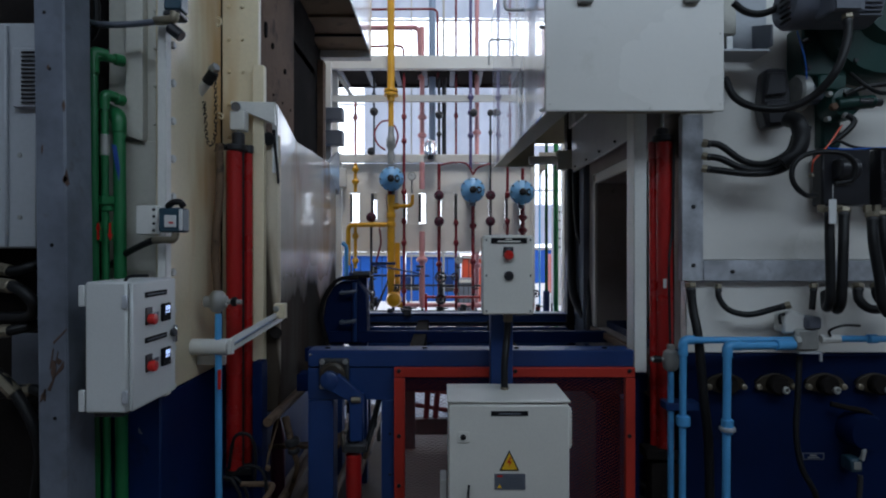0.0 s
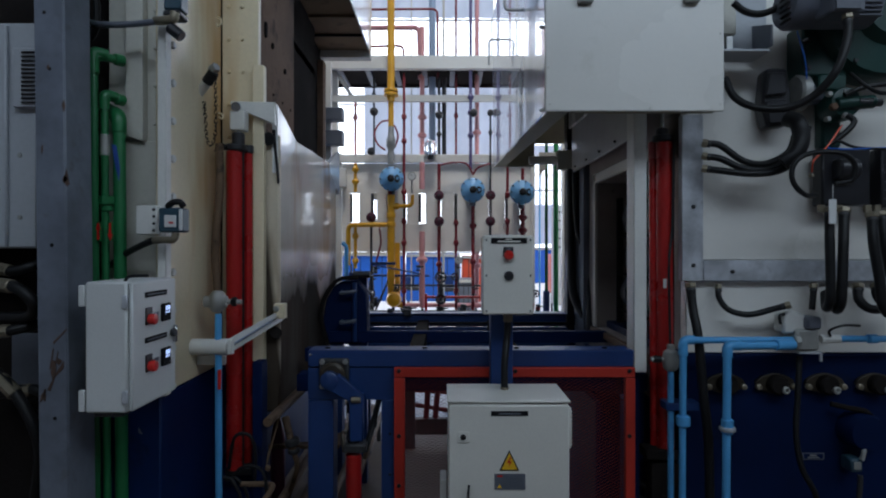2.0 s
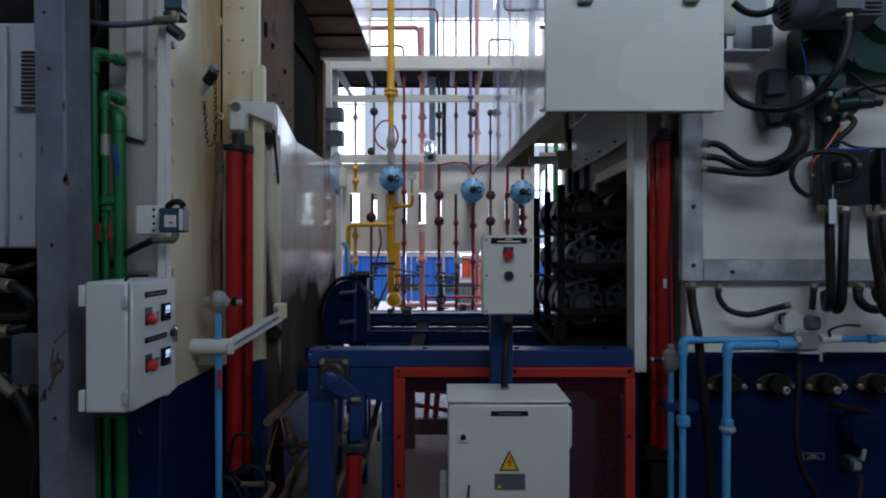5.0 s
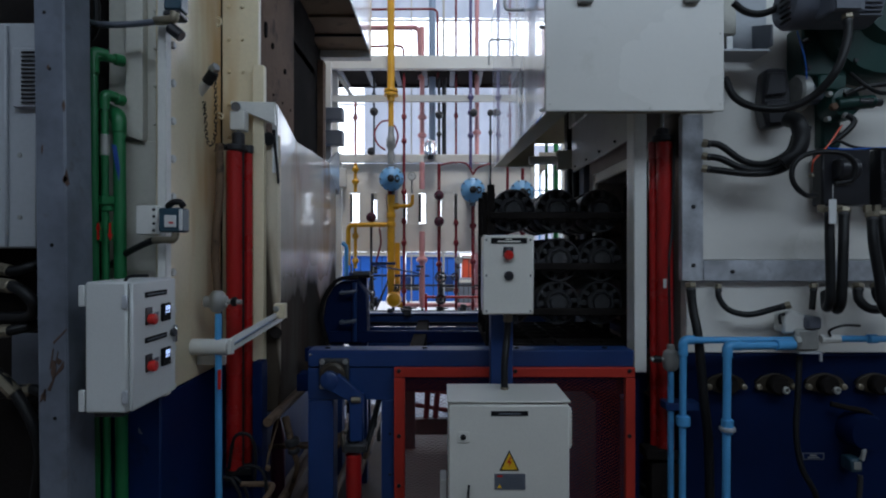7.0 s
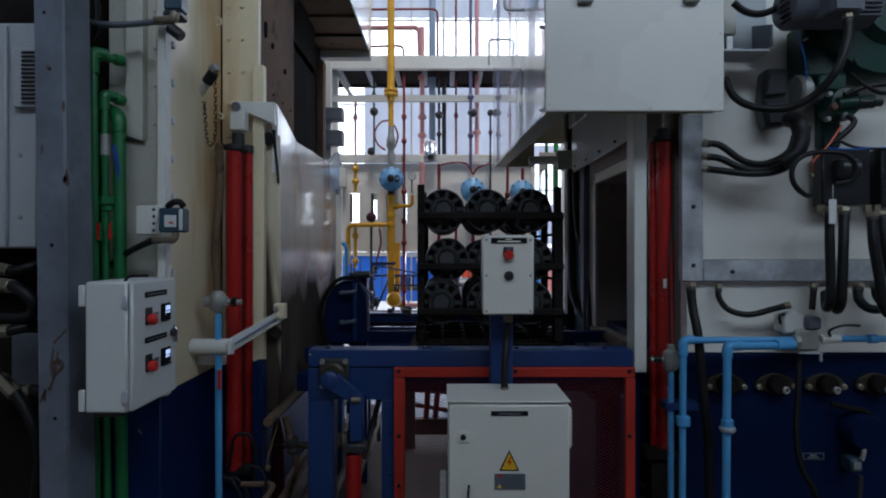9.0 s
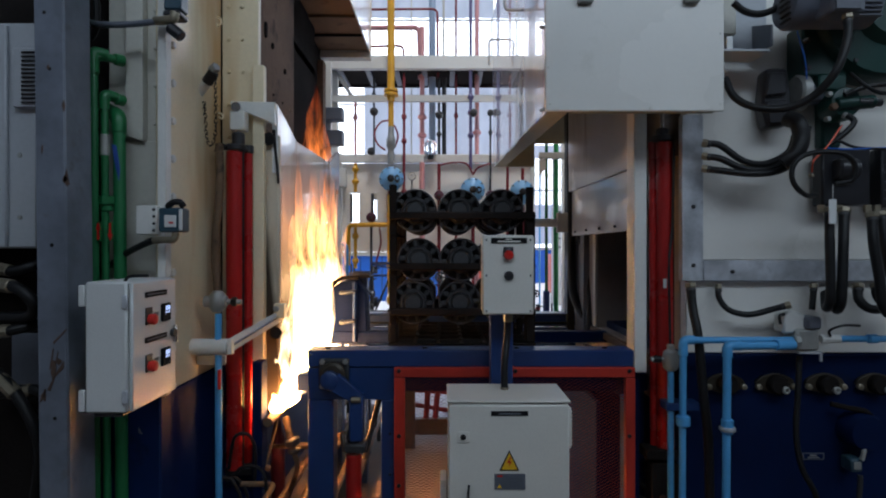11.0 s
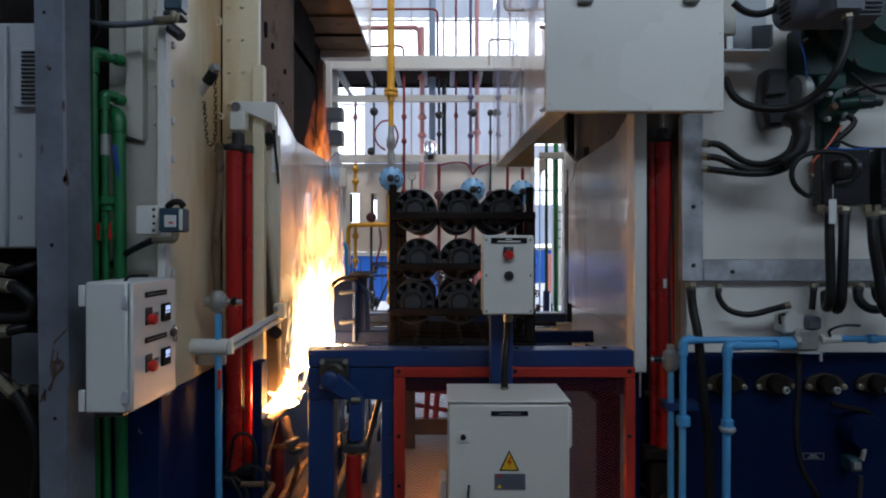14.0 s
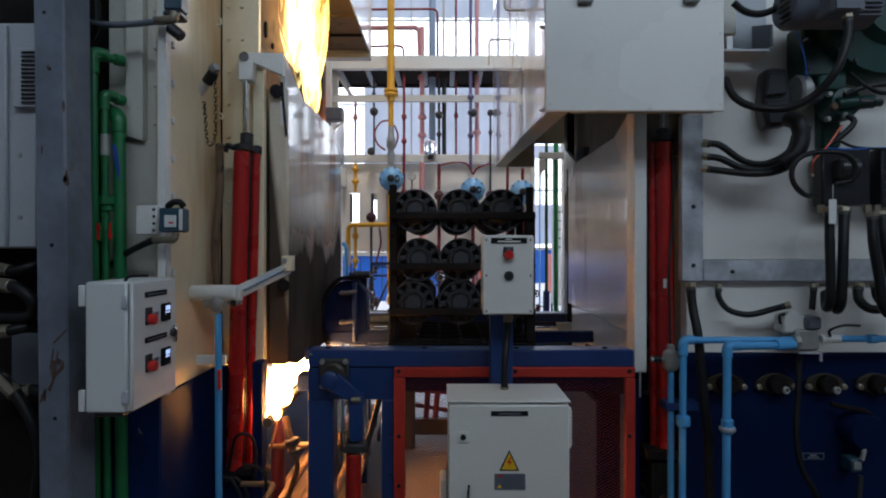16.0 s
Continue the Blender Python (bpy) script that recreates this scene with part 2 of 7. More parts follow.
def fire(name, base, middle, tip, height, power, scale=14):
    """Burning gas: light added along a tongue, whitish low down and fading to its tip, in upward streaks."""
    m = bpy.data.materials.new(name)
    m.use_nodes = True
    t = m.node_tree
    t.nodes.remove(t.nodes["Principled BSDF"])
    co = t.nodes.new("ShaderNodeTexCoord")
    sep = t.nodes.new("ShaderNodeSeparateXYZ")
    t.links.new(co.outputs["Object"], sep.inputs[0])
    up = t.nodes.new("ShaderNodeMapRange")
    up.inputs["From Max"].default_value = height
    t.links.new(sep.outputs[2], up.inputs["Value"])
    ramp = t.nodes.new("ShaderNodeValToRGB")
    c = ramp.color_ramp
    c.elements[0].color, c.elements[0].position = (*base, 1), 0.1
    c.elements[1].color, c.elements[1].position = (*tip, 1), 0.85
    c.elements.new(0.5).color = (*middle, 1)
    t.links.new(up.outputs[0], ramp.inputs[0])
    fade = t.nodes.new("ShaderNodeValToRGB")
    f = fade.color_ramp
    f.elements[0].color, f.elements[0].position = (1, 1, 1, 1), 0.25
    f.elements[1].color, f.elements[1].position = (0, 0, 0, 1), 0.98
    f.elements.new(0.6).color = (0.3, 0.3, 0.3, 1)
    t.links.new(up.outputs[0], fade.inputs[0])
    mp = t.nodes.new("ShaderNodeMapping")
    mp.inputs["Scale"].default_value = (1, 1, 0.28)
    t.links.new(co.outputs["Object"], mp.inputs[0])
    n = t.nodes.new("ShaderNodeTexNoise")
    n.inputs["Scale"].default_value, n.inputs["Detail"].default_value, n.inputs["Distortion"].default_value = scale, 4, 1.2
    t.links.new(mp.outputs[0], n.inputs["Vector"])
    streak = t.nodes.new("ShaderNodeMapRange")
    streak.inputs["From Min"].default_value, streak.inputs["From Max"].default_value = 0.42, 0.68
    t.links.new(n.outputs["Fac"], streak.inputs["Value"])
    mul = t.nodes.new("ShaderNodeMath")
    mul.operation = "MULTIPLY"
    t.links.new(streak.outputs[0], mul.inputs[0])
    t.links.new(fade.outputs[0], mul.inputs[1])
    mul2 = t.nodes.new("ShaderNodeMath")
    mul2.operation = "MULTIPLY"
    mul2.inputs[1].default_value = power
    t.links.new(mul.outputs[0], mul2.inputs[0])
    e = t.nodes.new("ShaderNodeEmission")
    t.links.new(ramp.outputs[0], e.inputs[0])
    t.links.new(mul2.outputs[0], e.inputs[1])
    tr = t.nodes.new("ShaderNodeBsdfTransparent")
    add = t.nodes.new("ShaderNodeAddShader")
    t.links.new(e.outputs[0], add.inputs[0])
    t.links.new(tr.outputs[0], add.inputs[1])
    t.links.new(add.outputs[0], t.nodes["Material Output"].inputs[0])
    return m


FLAME_TALL = fire("tall_gas_flame", (1, 0.74, 0.4), (1, 0.5, 0.18), (1, 0.3, 0.08), 1.2, 3.3)
FLAME_LOW = fire("low_gas_flame", (1, 0.42, 0.12), (1, 0.34, 0.08), (1, 0.24, 0.04), 0.42, 58.0)
FLAME_FAINT = fire("faint_gas_flame", (1, 0.28, 0.06), (0.9, 0.18, 0.03), (0.8, 0.1, 0.02), 0.7, 0.5)
FLAME_YELLOW = fire("yellow_oil_flame", (1, 0.58, 0.04), (1, 0.46, 0.02), (1, 0.34, 0.01), 1.3, 2.6, 9)
FLAME_HOT = fire("hot_oil_flame", (1, 0.66, 0.22), (1, 0.52, 0.08), (1, 0.38, 0.03), 1.75, 3.6, 8)
GLASS = bpy.data.materials.new("clear_glass")
GLASS.use_nodes = True
GLASS.node_tree.nodes["Principled BSDF"].inputs["Transmission Weight"].default_value = 1.0
GLASS.node_tree.nodes["Principled BSDF"].inputs["Roughness"].default_value = 0.03
SCREEN = glowing("lit_display", (0.45, 0.6, 1.0), 1.1)
GLAZE = glowing("sky_glow_panel", (0.84, 0.9, 1.0), 3.0)


# ---- mesh helpers ----
def thing(name, at, label, category, group="", kind=""):
    ob = new(name)
    ob.empty_display_size = 0.05
    ob.location = at
    return tagged(ob, label, category, group, kind)


def part(name, bm, material, parent=None, label=""):
    """Links a bmesh, built in world places, as one mesh under a thing or a part."""
    if parent is not None:
        top = parent
        while top.parent:
            top = top.parent
        bmesh.ops.translate(bm, verts=bm.verts, vec=-Vector(top.location))
    for f in bm.faces:
        f.smooth = True
    for e in bm.edges:
        e.smooth = len(e.link_faces) == 2 and e.calc_face_angle(0) < radians(38)
    me = bpy.data.meshes.new(name)
    bm.to_mesh(me)
    bm.free()
    me.materials.append(material)
    ob = new(name, me)
    ob.parent = parent
    if label:
        ob["label"] = label
    return ob


def struct(name, bm, material, label, category):
    return tagged(part(name, bm, material), label, category, kind="structure")


def box(x0, x1, y0, y1, z0, z1, bev=0.004, bm=None):
    own = bmesh.new()
    bmesh.ops.create_cube(own, size=1)
    for v in own.verts:
        v.co = (x0 if v.co.x < 0 else x1, y0 if v.co.y < 0 else y1, z0 if v.co.z < 0 else z1)
    if bev:
        bev = min(bev, 0.3 * min(abs(x1 - x0), abs(y1 - y0), abs(z1 - z0)))
        bmesh.ops.bevel(own, geom=own.edges[:], offset=bev, segments=1, affect="EDGES")
    bmesh.ops.recalc_face_normals(own, faces=own.faces)
    return join(bm, own)


def join(bm, own):
    if bm is None:
        return own
    me = bpy.data.meshes.new("joined")
    own.to_mesh(me)
    bm.from_mesh(me)
    own.free()
    bpy.data.meshes.remove(me)
    return bm


def prism(points, axis, a, b, bev=0.003, bm=None):
    """A flat outline pushed along an axis from a to b. Points: the two other coordinates, in xyz order."""
    own = bmesh.new()
    rings = []
    for s in (a, b):
        ring = []
        for p, q in points:
            co = {"x": (s, p, q), "y": (p, s, q), "z": (p, q, s)}[axis]
            ring.append(own.verts.new(co))
        rings.append(ring)
    n = len(points)
    own.faces.new(rings[0])
    own.faces.new(rings[1][::-1])
    for i in range(n):
        own.faces.new((rings[0][i], rings[1][i], rings[1][(i + 1) % n], rings[0][(i + 1) % n]))
    bmesh.ops.recalc_face_normals(own, faces=own.faces)
    if bev:
        bmesh.ops.bevel(own, geom=own.edges[:], offset=bev, segments=1, affect="EDGES")
    return join(bm, own)


def lathe(at, axis, profile, n=20, bm=None, capped=True):
    """Turns (radius, height) pairs about an axis through a place."""
    own = bmesh.new()
    q = Vector((0, 0, 1)).rotation_difference(Vector(axis))
    rings = []
    for r, h in profile:
        ring = [own.verts.new(Vector(at) + q @ Vector((r * math.cos(k * math.tau / n), r * math.sin(k * math.tau / n), h))) for k in range(n)]
        rings.append(ring)
    for lo, hi in zip(rings, rings[1:]):
        for k in range(n):
            own.faces.new((lo[k], lo[(k + 1) % n], hi[(k + 1) % n], hi[k]))
    if capped and profile[0][0] > 0:
        own.faces.new(rings[0][::-1])
    if capped and profile[-1][0] > 0:
        own.faces.new(rings[-1])
    bmesh.ops.recalc_face_normals(own, faces=own.faces)
    return join(bm, own)


def rod(a, b, r, n=14, r2=None, bm=None):
    a, b = Vector(a), Vector(b)
    d = b - a
    c = min(r * 0.15, d.length * 0.2)
    e = r if r2 is None else r2
    return lathe(a, d.normalized(), [(r - c, 0), (r, c), (e, d.length - c), (e - c, d.length)], n, bm)


def curve_points(points, steps=6):
    p = [Vector(v) for v in points]
    p = [p[0] * 2 - p[1]] + p + [p[-1] * 2 - p[-2]]
    out = []
    for i in range(1, len(p) - 2):
        for k in range(steps):
            t = k / steps
            out.append(0.5 * (2 * p[i] + (p[i + 1] - p[i - 1]) * t + (2 * p[i - 1] - 5 * p[i] + 4 * p[i + 1] - p[i + 2]) * t * t + (3 * p[i] - p[i - 1] - 3 * p[i + 1] + p[i + 2]) * t ** 3))
    return out + [p[-2]]


def tube(points, r, n=10, soft=True, steps=6, bm=None):
    """A round hose or pipe along points; with soft it runs in a smooth curve."""
    pts = curve_points(points, steps) if soft else [Vector(v) for v in points]
    own = bmesh.new()
    side, rings = None, []
    for i, p in enumerate(pts):
        d = (pts[min(i + 1, len(pts) - 1)] - pts[max(i - 1, 0)]).normalized()
        if side is None:
            side = d.orthogonal().normalized()
        side = (side - d * side.dot(d)).normalized()
        up = d.cross(side)
        rings.append([own.verts.new(p + r * (math.cos(k * math.tau / n) * side + math.sin(k * math.tau / n) * up)) for k in range(n)])
    for lo, hi in zip(rings, rings[1:]):
        for k in range(n):
            own.faces.new((lo[k], lo[(k + 1) % n], hi[(k + 1) % n], hi[k]))
    own.faces.new(rings[0][::-1])
    own.faces.new(rings[-1])
    bmesh.ops.recalc_face_normals(own, faces=own.faces)
    return join(bm, own)


def bent(points, radius=0.04, steps=4):
    """Corner points of a pipe run, with each corner rounded."""
    p = [Vector(v) for v in points]
    out = [p[0]]
    for a, b, c in zip(p, p[1:], p[2:]):
        r = min(radius, 0.45 * (b - a).length, 0.45 * (c - b).length)
        s, e = b + (a - b).normalized() * r, b + (c - b).normalized() * r
        for k in range(steps + 1):
            t = k / steps
            out.append(s * (1 - t) ** 2 + b * 2 * t * (1 - t) + e * t * t)
    return out + [p[-1]]


def pipe(points, r, radius=0.04, n=12, bm=None):
    return tube(bent(points, radius), r, n, soft=False, bm=bm)


def bolt(at, axis, r=0.008, h=0.006, bm=None):
    return lathe(at, axis, [(r, 0), (r, h * 0.8), (r * 0.8, h)], 6, bm)


# ---- structure ----
struct("floor", box(-7, 7, -6.2, 4.6, -0.2, 0, 0), CONCRETE, "stained brown concrete hall floor", "floor")
struct("ground", box(-60, 60, 4.6, 400, -0.25, -0.03, 0), PALE_CONCRETE, "pale sunlit concrete yard outside the hall", "ground")

# unseen walls, added to enclose the light around the bay
struct("wall_south", box(-7, 7, -6.5, -6.2, 0, 4.4, 0), WALL_GREY, "unseen grey hall wall", "wall")
struct("wall_west", box(-7.2, -7, -6.5, 5.0, 0, 6.7, 0), WALL_GREY, "unseen grey hall wall", "wall")
struct("wall_east", box(7, 7.2, -6.5, 5.0, 0, 6.7, 0), WALL_GREY, "unseen grey hall wall", "wall")
# unseen wall step, added to frame the area lamp
bm = box(-7, 7, -2.35, -2.2, 4.4, 4.6, 0)
box(-7, 7, -2.35, -2.2, 6.2, 6.5, 0, bm)
box(-7, -3.1, -2.35, -2.2, 4.6, 6.2, 0, bm)
box(6.2, 7, -2.35, -2.2, 4.6, 6.2, 0, bm)
struct("wall_lamp_step", bm, WALL_GREY, "unseen grey wall step with a long lamp opening", "wall")
# unseen roof; its overhang and front edge are set to block the sun
bm = box(-7, 7, -6.5, -2.35, 4.4, 4.6, 0)
box(-7, 7, -4.2, 3.3, 6.5, 6.7, 0, bm)
struct("ceiling", bm, WALL_GREY, "unseen grey stepped roof that blocks the sun", "ceiling")

# ---- left furnace: body with its front towards the transfer bay ----
def left_furnace():
    f = thing("furnace", (-1.6, 3.0, 0), "cream and blue heat treatment furnace with heat-browned front", "furnace")
    part("side_panel", box(-1.055, -1.02, 2.07, 2.6, 0.97, 3.6, 0.006), CREAM_HEATED, f, "cream steel panel, yellowed by heat at its edge")
    part("base", box(-1.25, -1.03, 2.06, 4.6, 0, 0.965, 0.006), SATIN_BLUE, f, "dark blue painted base")
    part("end_flange", box(-1.018, -0.85, 2.602, 2.64, 0.983, 3.6, 0.004), CREAM, f)
    part("guide_rail", box(-0.863, -0.812, 2.56, 2.6, 0.991, 2.335, 0.003), CREAM, f, "cream door guide rail")
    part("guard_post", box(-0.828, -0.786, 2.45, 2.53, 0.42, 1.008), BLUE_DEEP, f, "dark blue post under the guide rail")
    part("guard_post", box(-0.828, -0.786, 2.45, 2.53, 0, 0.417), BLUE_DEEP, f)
    # plate added to keep burner light off the left wall
    part("flame_light_block", box(-1.03, -0.83, 2.565, 2.6, 0, 0.968, 0.003), BLUE_DEEP, f)
    part("front_plate", box(-0.92, -0.86, 2.642, 3.26, 2.0, 3.9, 0.006), BROWN, f, "heat-browned steel front plate")
    part("front_plate", box(-0.98, -0.93, 3.262, 4.1, 2.0, 3.9, 0.006), SOOT_AND_SHADE, f, "black set-back front plate")
    part("roof_plate", box(-2.6, -0.93, 2.642, 4.1, 2.75, 2.8, 0), SOOT_AND_SHADE, f)
    part("rear_wall", box(-2.6, -0.99, 4.0, 4.6, 0.97, 3.9, 0), SOOT_AND_SHADE, f)
    part("near_wall", box(-2.6, -0.93, 2.605, 2.64, 0.97, 3.6, 0), SOOT_AND_SHADE, f)
    part("front_jamb", box(-0.99, -0.9, 2.642, 2.75, 0.97, 1.998, 0.006), SOOT_AND_SHADE, f)
    part("front_jamb", box(-0.99, -0.9, 3.9, 4.6, 0.97, 1.998, 0.006), SOOT_AND_SHADE, f)
    part("chamber_back", box(-2.6, -2.4, 2.65, 4.0, 0.97, 2.75, 0), BRICK, f)
    part("lower_recess", box(-1.261, -1.076, 2.125, 2.139, 0.97, 1.905, 0.002), GREIGE, f)
    part("recess_panel", box(-1.267, -1.081, 2.14, 2.2, 0.97, 3.6), GREIGE, f, "grey cream recessed panel")
    part("raised_panel", prism([(-1.18, 1.922), (-1.117, 1.901), (-1.117, 3.6), (-1.18, 3.6)], "y", 2.1, 2.138, 0.002), GREIGE, f)
    part("corner_flange", box(-1.027, -0.995, 2.03, 2.07, 0.97, 3.6, 0.003), OLD_WHITE, f, "worn light grey corner flange")
    for k in range(12):
        z = 2.248 + 0.3 - 0.142 * k
        part("bolt", bolt((-1.019, 2.12, z), (1, 0, 0), 0.015, 0.014), OLD_WHITE, f)
        part("bolt", bolt((-1.085, 2.138, z - 0.004), (0, -1, 0), 0.008, 0.014), GREIGE, f)
    for x in (-0.985, -0.922):
        for k in range(9):
            part("bolt", bolt((x, 2.6, 2.615 + 0.3 - 0.15 * k), (0, -1, 0), 0.009, 0.009), CREAM, f)
    for y, z, w, h in ((2.73, 2.56, 0.016, 0.04), (2.84, 2.52, 0.012, 0.016), (3.06, 2.46, 0.012, 0.015)):
        pts = [(y + w * math.cos(a), z + h * math.sin(a)) for a in [k * math.tau / 14 for k in range(14)]]
        part("slot_cover", prism(pts, "x", -0.862, -0.85, 0.003), SOOT_AND_SHADE, f)
    for k in range(4):
        part("bolt", bolt((-0.86, 2.7 + 0.16 * k, 2.28), (1, 0, 0), 0.007, 0.005), SOOT_AND_SHADE, f)
    part("eye_hook", tube([(-0.974, 2.43, 2.499), (-0.953, 2.42, 2.487), (-0.951, 2.42, 2.466), (-0.967, 2.43, 2.457), (-0.974, 2.43, 2.47)], 0.004, 6), CREAM, f)
    part("eye_hook", tube([(-0.969, 2.44, 2.088), (-0.948, 2.43, 2.078), (-0.95, 2.43, 2.061), (-0.966, 2.44, 2.069)], 0.004, 6), CREAM, f)
    part("cable_bracket", box(-1.062, -0.903, 2.34, 2.36, 1.02, 1.058, 0.002), OLD_WHITE, f)
    return f


left_furnace()


def left_hood():
    h = thing("extraction_hood", (-0.8, 3.4, 3.1), "sooty sheet steel hood over the furnace door", "hood")
    x1 = -0.597
    part("underside", box(-1.2, x1, 2.2, 3.9, 3.118, 3.15, 0), HOOD_INNER, h, "brown underside with dark stains")
    part("underside", box(-1.2, x1, 3.902, 4.55, 3.1, 3.14, 0), HOOD_INNER, h, "brown underside with dark stains")
    part("seam", box(-1.2, x1 - 0.01, 4.2, 4.22, 3.085, 3.1, 0.002), SOOT_AND_SHADE, h)
    part("side_sheet", box(x1, x1 + 0.012, 2.2, 4.63, 3.08, 4.4, 0.002), SHINY_WHITE, h, "glossy white side sheet")
    part("end_lip", box(-1.199, x1 + 0.01, 4.55, 4.64, 3.042, 3.088), GREIGE, h)
    part("end_lip", box(-1.199, x1 + 0.01, 4.56, 4.65, 3.093, 3.125), GREIGE, h)
    part("back_post", box(-1.162, -0.994, 4.4, 4.55, 1.372, 3), SOOT_AND_SHADE, h, "soot-blackened post")
    part("back_post", box(-1.006, -0.943, 4.45, 4.55, 1.371, 2.991), BROWN, h, "heat-browned post")
    part("back_bracket", tube([(-1.161, 4.5, 3.071), (-1.157, 4.5, 3.016), (-1.188, 4.5, 2.981)], 0.008, 6), STEEL, h)
    return h


left_hood()


def left_cylinder():
    c = thing("hydraulic_cylinder", (-0.915, 2.5, 0.527), "red twin-barrel hydraulic cylinder beside the furnace door", "cylinder", "door cylinders")
    part("barrel", rod((-0.922, 2.5, 0.527), (-0.922, 2.5, 1.933), 0.037, 24), RED, c)
    part("barrel", rod((-0.876, 2.54, 0.512), (-0.876, 2.54, 1.929), 0.02, 20), RED, c)
    part("foot", box(-0.953, -0.825, 2.47, 2.54, 0.51, 0.544), BLACK, c)
    cap = rod((-0.915, 2.5, 1.933), (-0.915, 2.5, 1.962), 0.045, 20)
    rod((-0.905, 2.5, 1.96), (-0.905, 2.5, 2.013), 0.028, 16, bm=cap)
    part("end_cap", cap, BLACK_PLASTIC, c)
    part("end_cap", rod((-0.876, 2.54, 1.929), (-0.876, 2.54, 1.965), 0.025, 16), BLACK_PLASTIC, c)
    part("union", tube([(-0.945, 2.46, 1.94), (-0.974, 2.46, 1.95), (-0.984, 2.46, 1.921)], 0.012, 8), BLACK, c)
    part("dark_line_rod", rod((-0.885, 2.5, 0.522), (-0.885, 2.5, 1.948), 0.006, 8), BLACK, c)
    part("hose", tube([(-0.932, 2.46, 0.543), (-0.886, 2.4, 0.698), (-0.826, 2.4, 0.71), (-0.797, 2.4, 0.638), (-0.802, 2.4, 0.494)], 0.007, 8), BLACK, c)
    return c


lift_cylinder = left_cylinder()

cable = thing("cable", (-0.96, 2.4, 1.31), "brown rusty cable beside the cream panel", "cable")
part("sheath", tube([(-0.958, 2.42, 1.95), (-0.956, 2.42, 1.769), (-0.975, 2.42, 1.502), (-0.966, 2.42, 1.304)], 0.017, 10), FLOOR_RUST, cable)

# ---- the left door, with its bracket, gussets and the burner arm that goes up with it ----
left_door = thing("furnace_door", (-0.8, 3.3, 0.73), "smoke-stained glossy white lifting furnace door", "door")
part("panel", prism([(2.66, 0.75), (2.85, 0.70), (4.05, 0.70), (4.05, 2.05), (3.9, 2.09), (3.8, 2.085), (2.94, 2.065), (2.66, 2.05)], "x", -0.785, -0.767, 0.004), SMOKED, left_door, "glossy white panel, smoke-stained below")
part("gusset", prism([(2.61, 2.168), (2.94, 2.068), (2.9, 2.0), (2.61, 1.85)], "x", -0.79, -0.764, 0.002), SHINY_WHITE, left_door, "glossy white gusset")
part("gusset", prism([(4.17, 2.22), (3.82, 2.09), (3.85, 2.0), (4.17, 1.9)], "x", -0.79, -0.764, 0.002), SHINY_WHITE, left_door, "glossy white gusset")
part("side_box", box(-0.897, -0.787, 2.645, 4.05, 0.74, 2.03, 0.006), DOOR_SIDE, left_door, "cream side, soot-blackened below")
part("side_face", box(-0.845, -0.756, 2.616, 2.643, 0.745, 2.03, 0.012), DOOR_SIDE, left_door, "scorched cream side, black below")
part("edge_strip", prism([(-0.787, 2.05), (-0.774, 2.05), (-0.755, 1.81), (-0.763, 1.8)], "y", 2.6, 2.62, 0.001), BLACK, left_door)
part("arm_plate", prism([(-0.952, 2.163), (-0.753, 2.158), (-0.753, 2.056), (-0.901, 2.122), (-0.952, 2.125)], "y", 2.53, 2.56, 0.003), OLD_WHITE, left_door, "cream lifting arm plate")
part("clevis", box(-0.937, -0.873, 2.48, 2.54, 2.023, 2.11), OLD_WHITE, left_door)
part("pin", rod((-0.906, 2.47, 2.122), (-0.947, 2.58, 2.15), 0.022, 14), STEEL, left_door)
part("piston_rod", rod((-0.907, 2.5, 2.032), (-0.907, 2.5, 1.627), 0.014, 14), STEEL, left_door, "bright steel piston rod")
part("clamp_knob", rod((-0.797, 2.58, 2.003), (-0.81, 2.62, 2.011), 0.03, 12), BLACK, left_door)
arm = part("burner_arm", rod((-1.085, 2.3, 1.102), (-0.872, 2.3, 1.102), 0.033, 22), OLD_WHITE, left_door, "cream burner tube and arm")
part("tube_mouth", rod((-1.087, 2.3, 1.102), (-1.08, 2.3, 1.102), 0.028, 20), VALVE_GREY, arm)
part("angle_bar", prism([(-0.871, 2.28, 1.133)[::2], (-0.853, 2.28, 1.133)[::2], (-0.853, 2.28, 1.074)[::2], (-0.871, 2.28, 1.074)[::2]], "y", 2.28, 2.31, 0.002), OLD_WHITE, arm)
b = bmesh.new()
quad = [(-0.879, 2.29, 1.127), (-0.87, 2.29, 1.076), (-0.744, 2.62, 1.167), (-0.744, 2.62, 1.22)]
low = [b.verts.new(Vector(v)) for v in quad]
top = [b.verts.new(Vector(v) + Vector((0, 0.012, 0.004))) for v in quad]
b.faces.new(low)
b.faces.new(top[::-1])
for i in range(4):
    b.faces.new((low[i], top[i], top[(i + 1) % 4], low[(i + 1) % 4]))
bmesh.ops.recalc_face_normals(b, faces=b.faces)
part("arm_channel", b, OLD_WHITE, arm)
part("arm_rib", rod((-0.868, 2.285, 1.102), (-0.744, 2.61, 1.197), 0.006, 8), STEEL, arm)
part("arm_clamp", box(-0.774, -0.725, 2.58, 2.63, 1.18, 1.25), CREAM, arm)
part("bolt", bolt((-0.761, 2.58, 1.227), (0, -1, 0), 0.014, 0.012), VALVE_GREY, arm)
part("hinge_boss", rod((-0.764, 2.58, 1.116), (-0.776, 2.62, 1.11), 0.028, 14), SOOT_AND_SHADE, left_door)


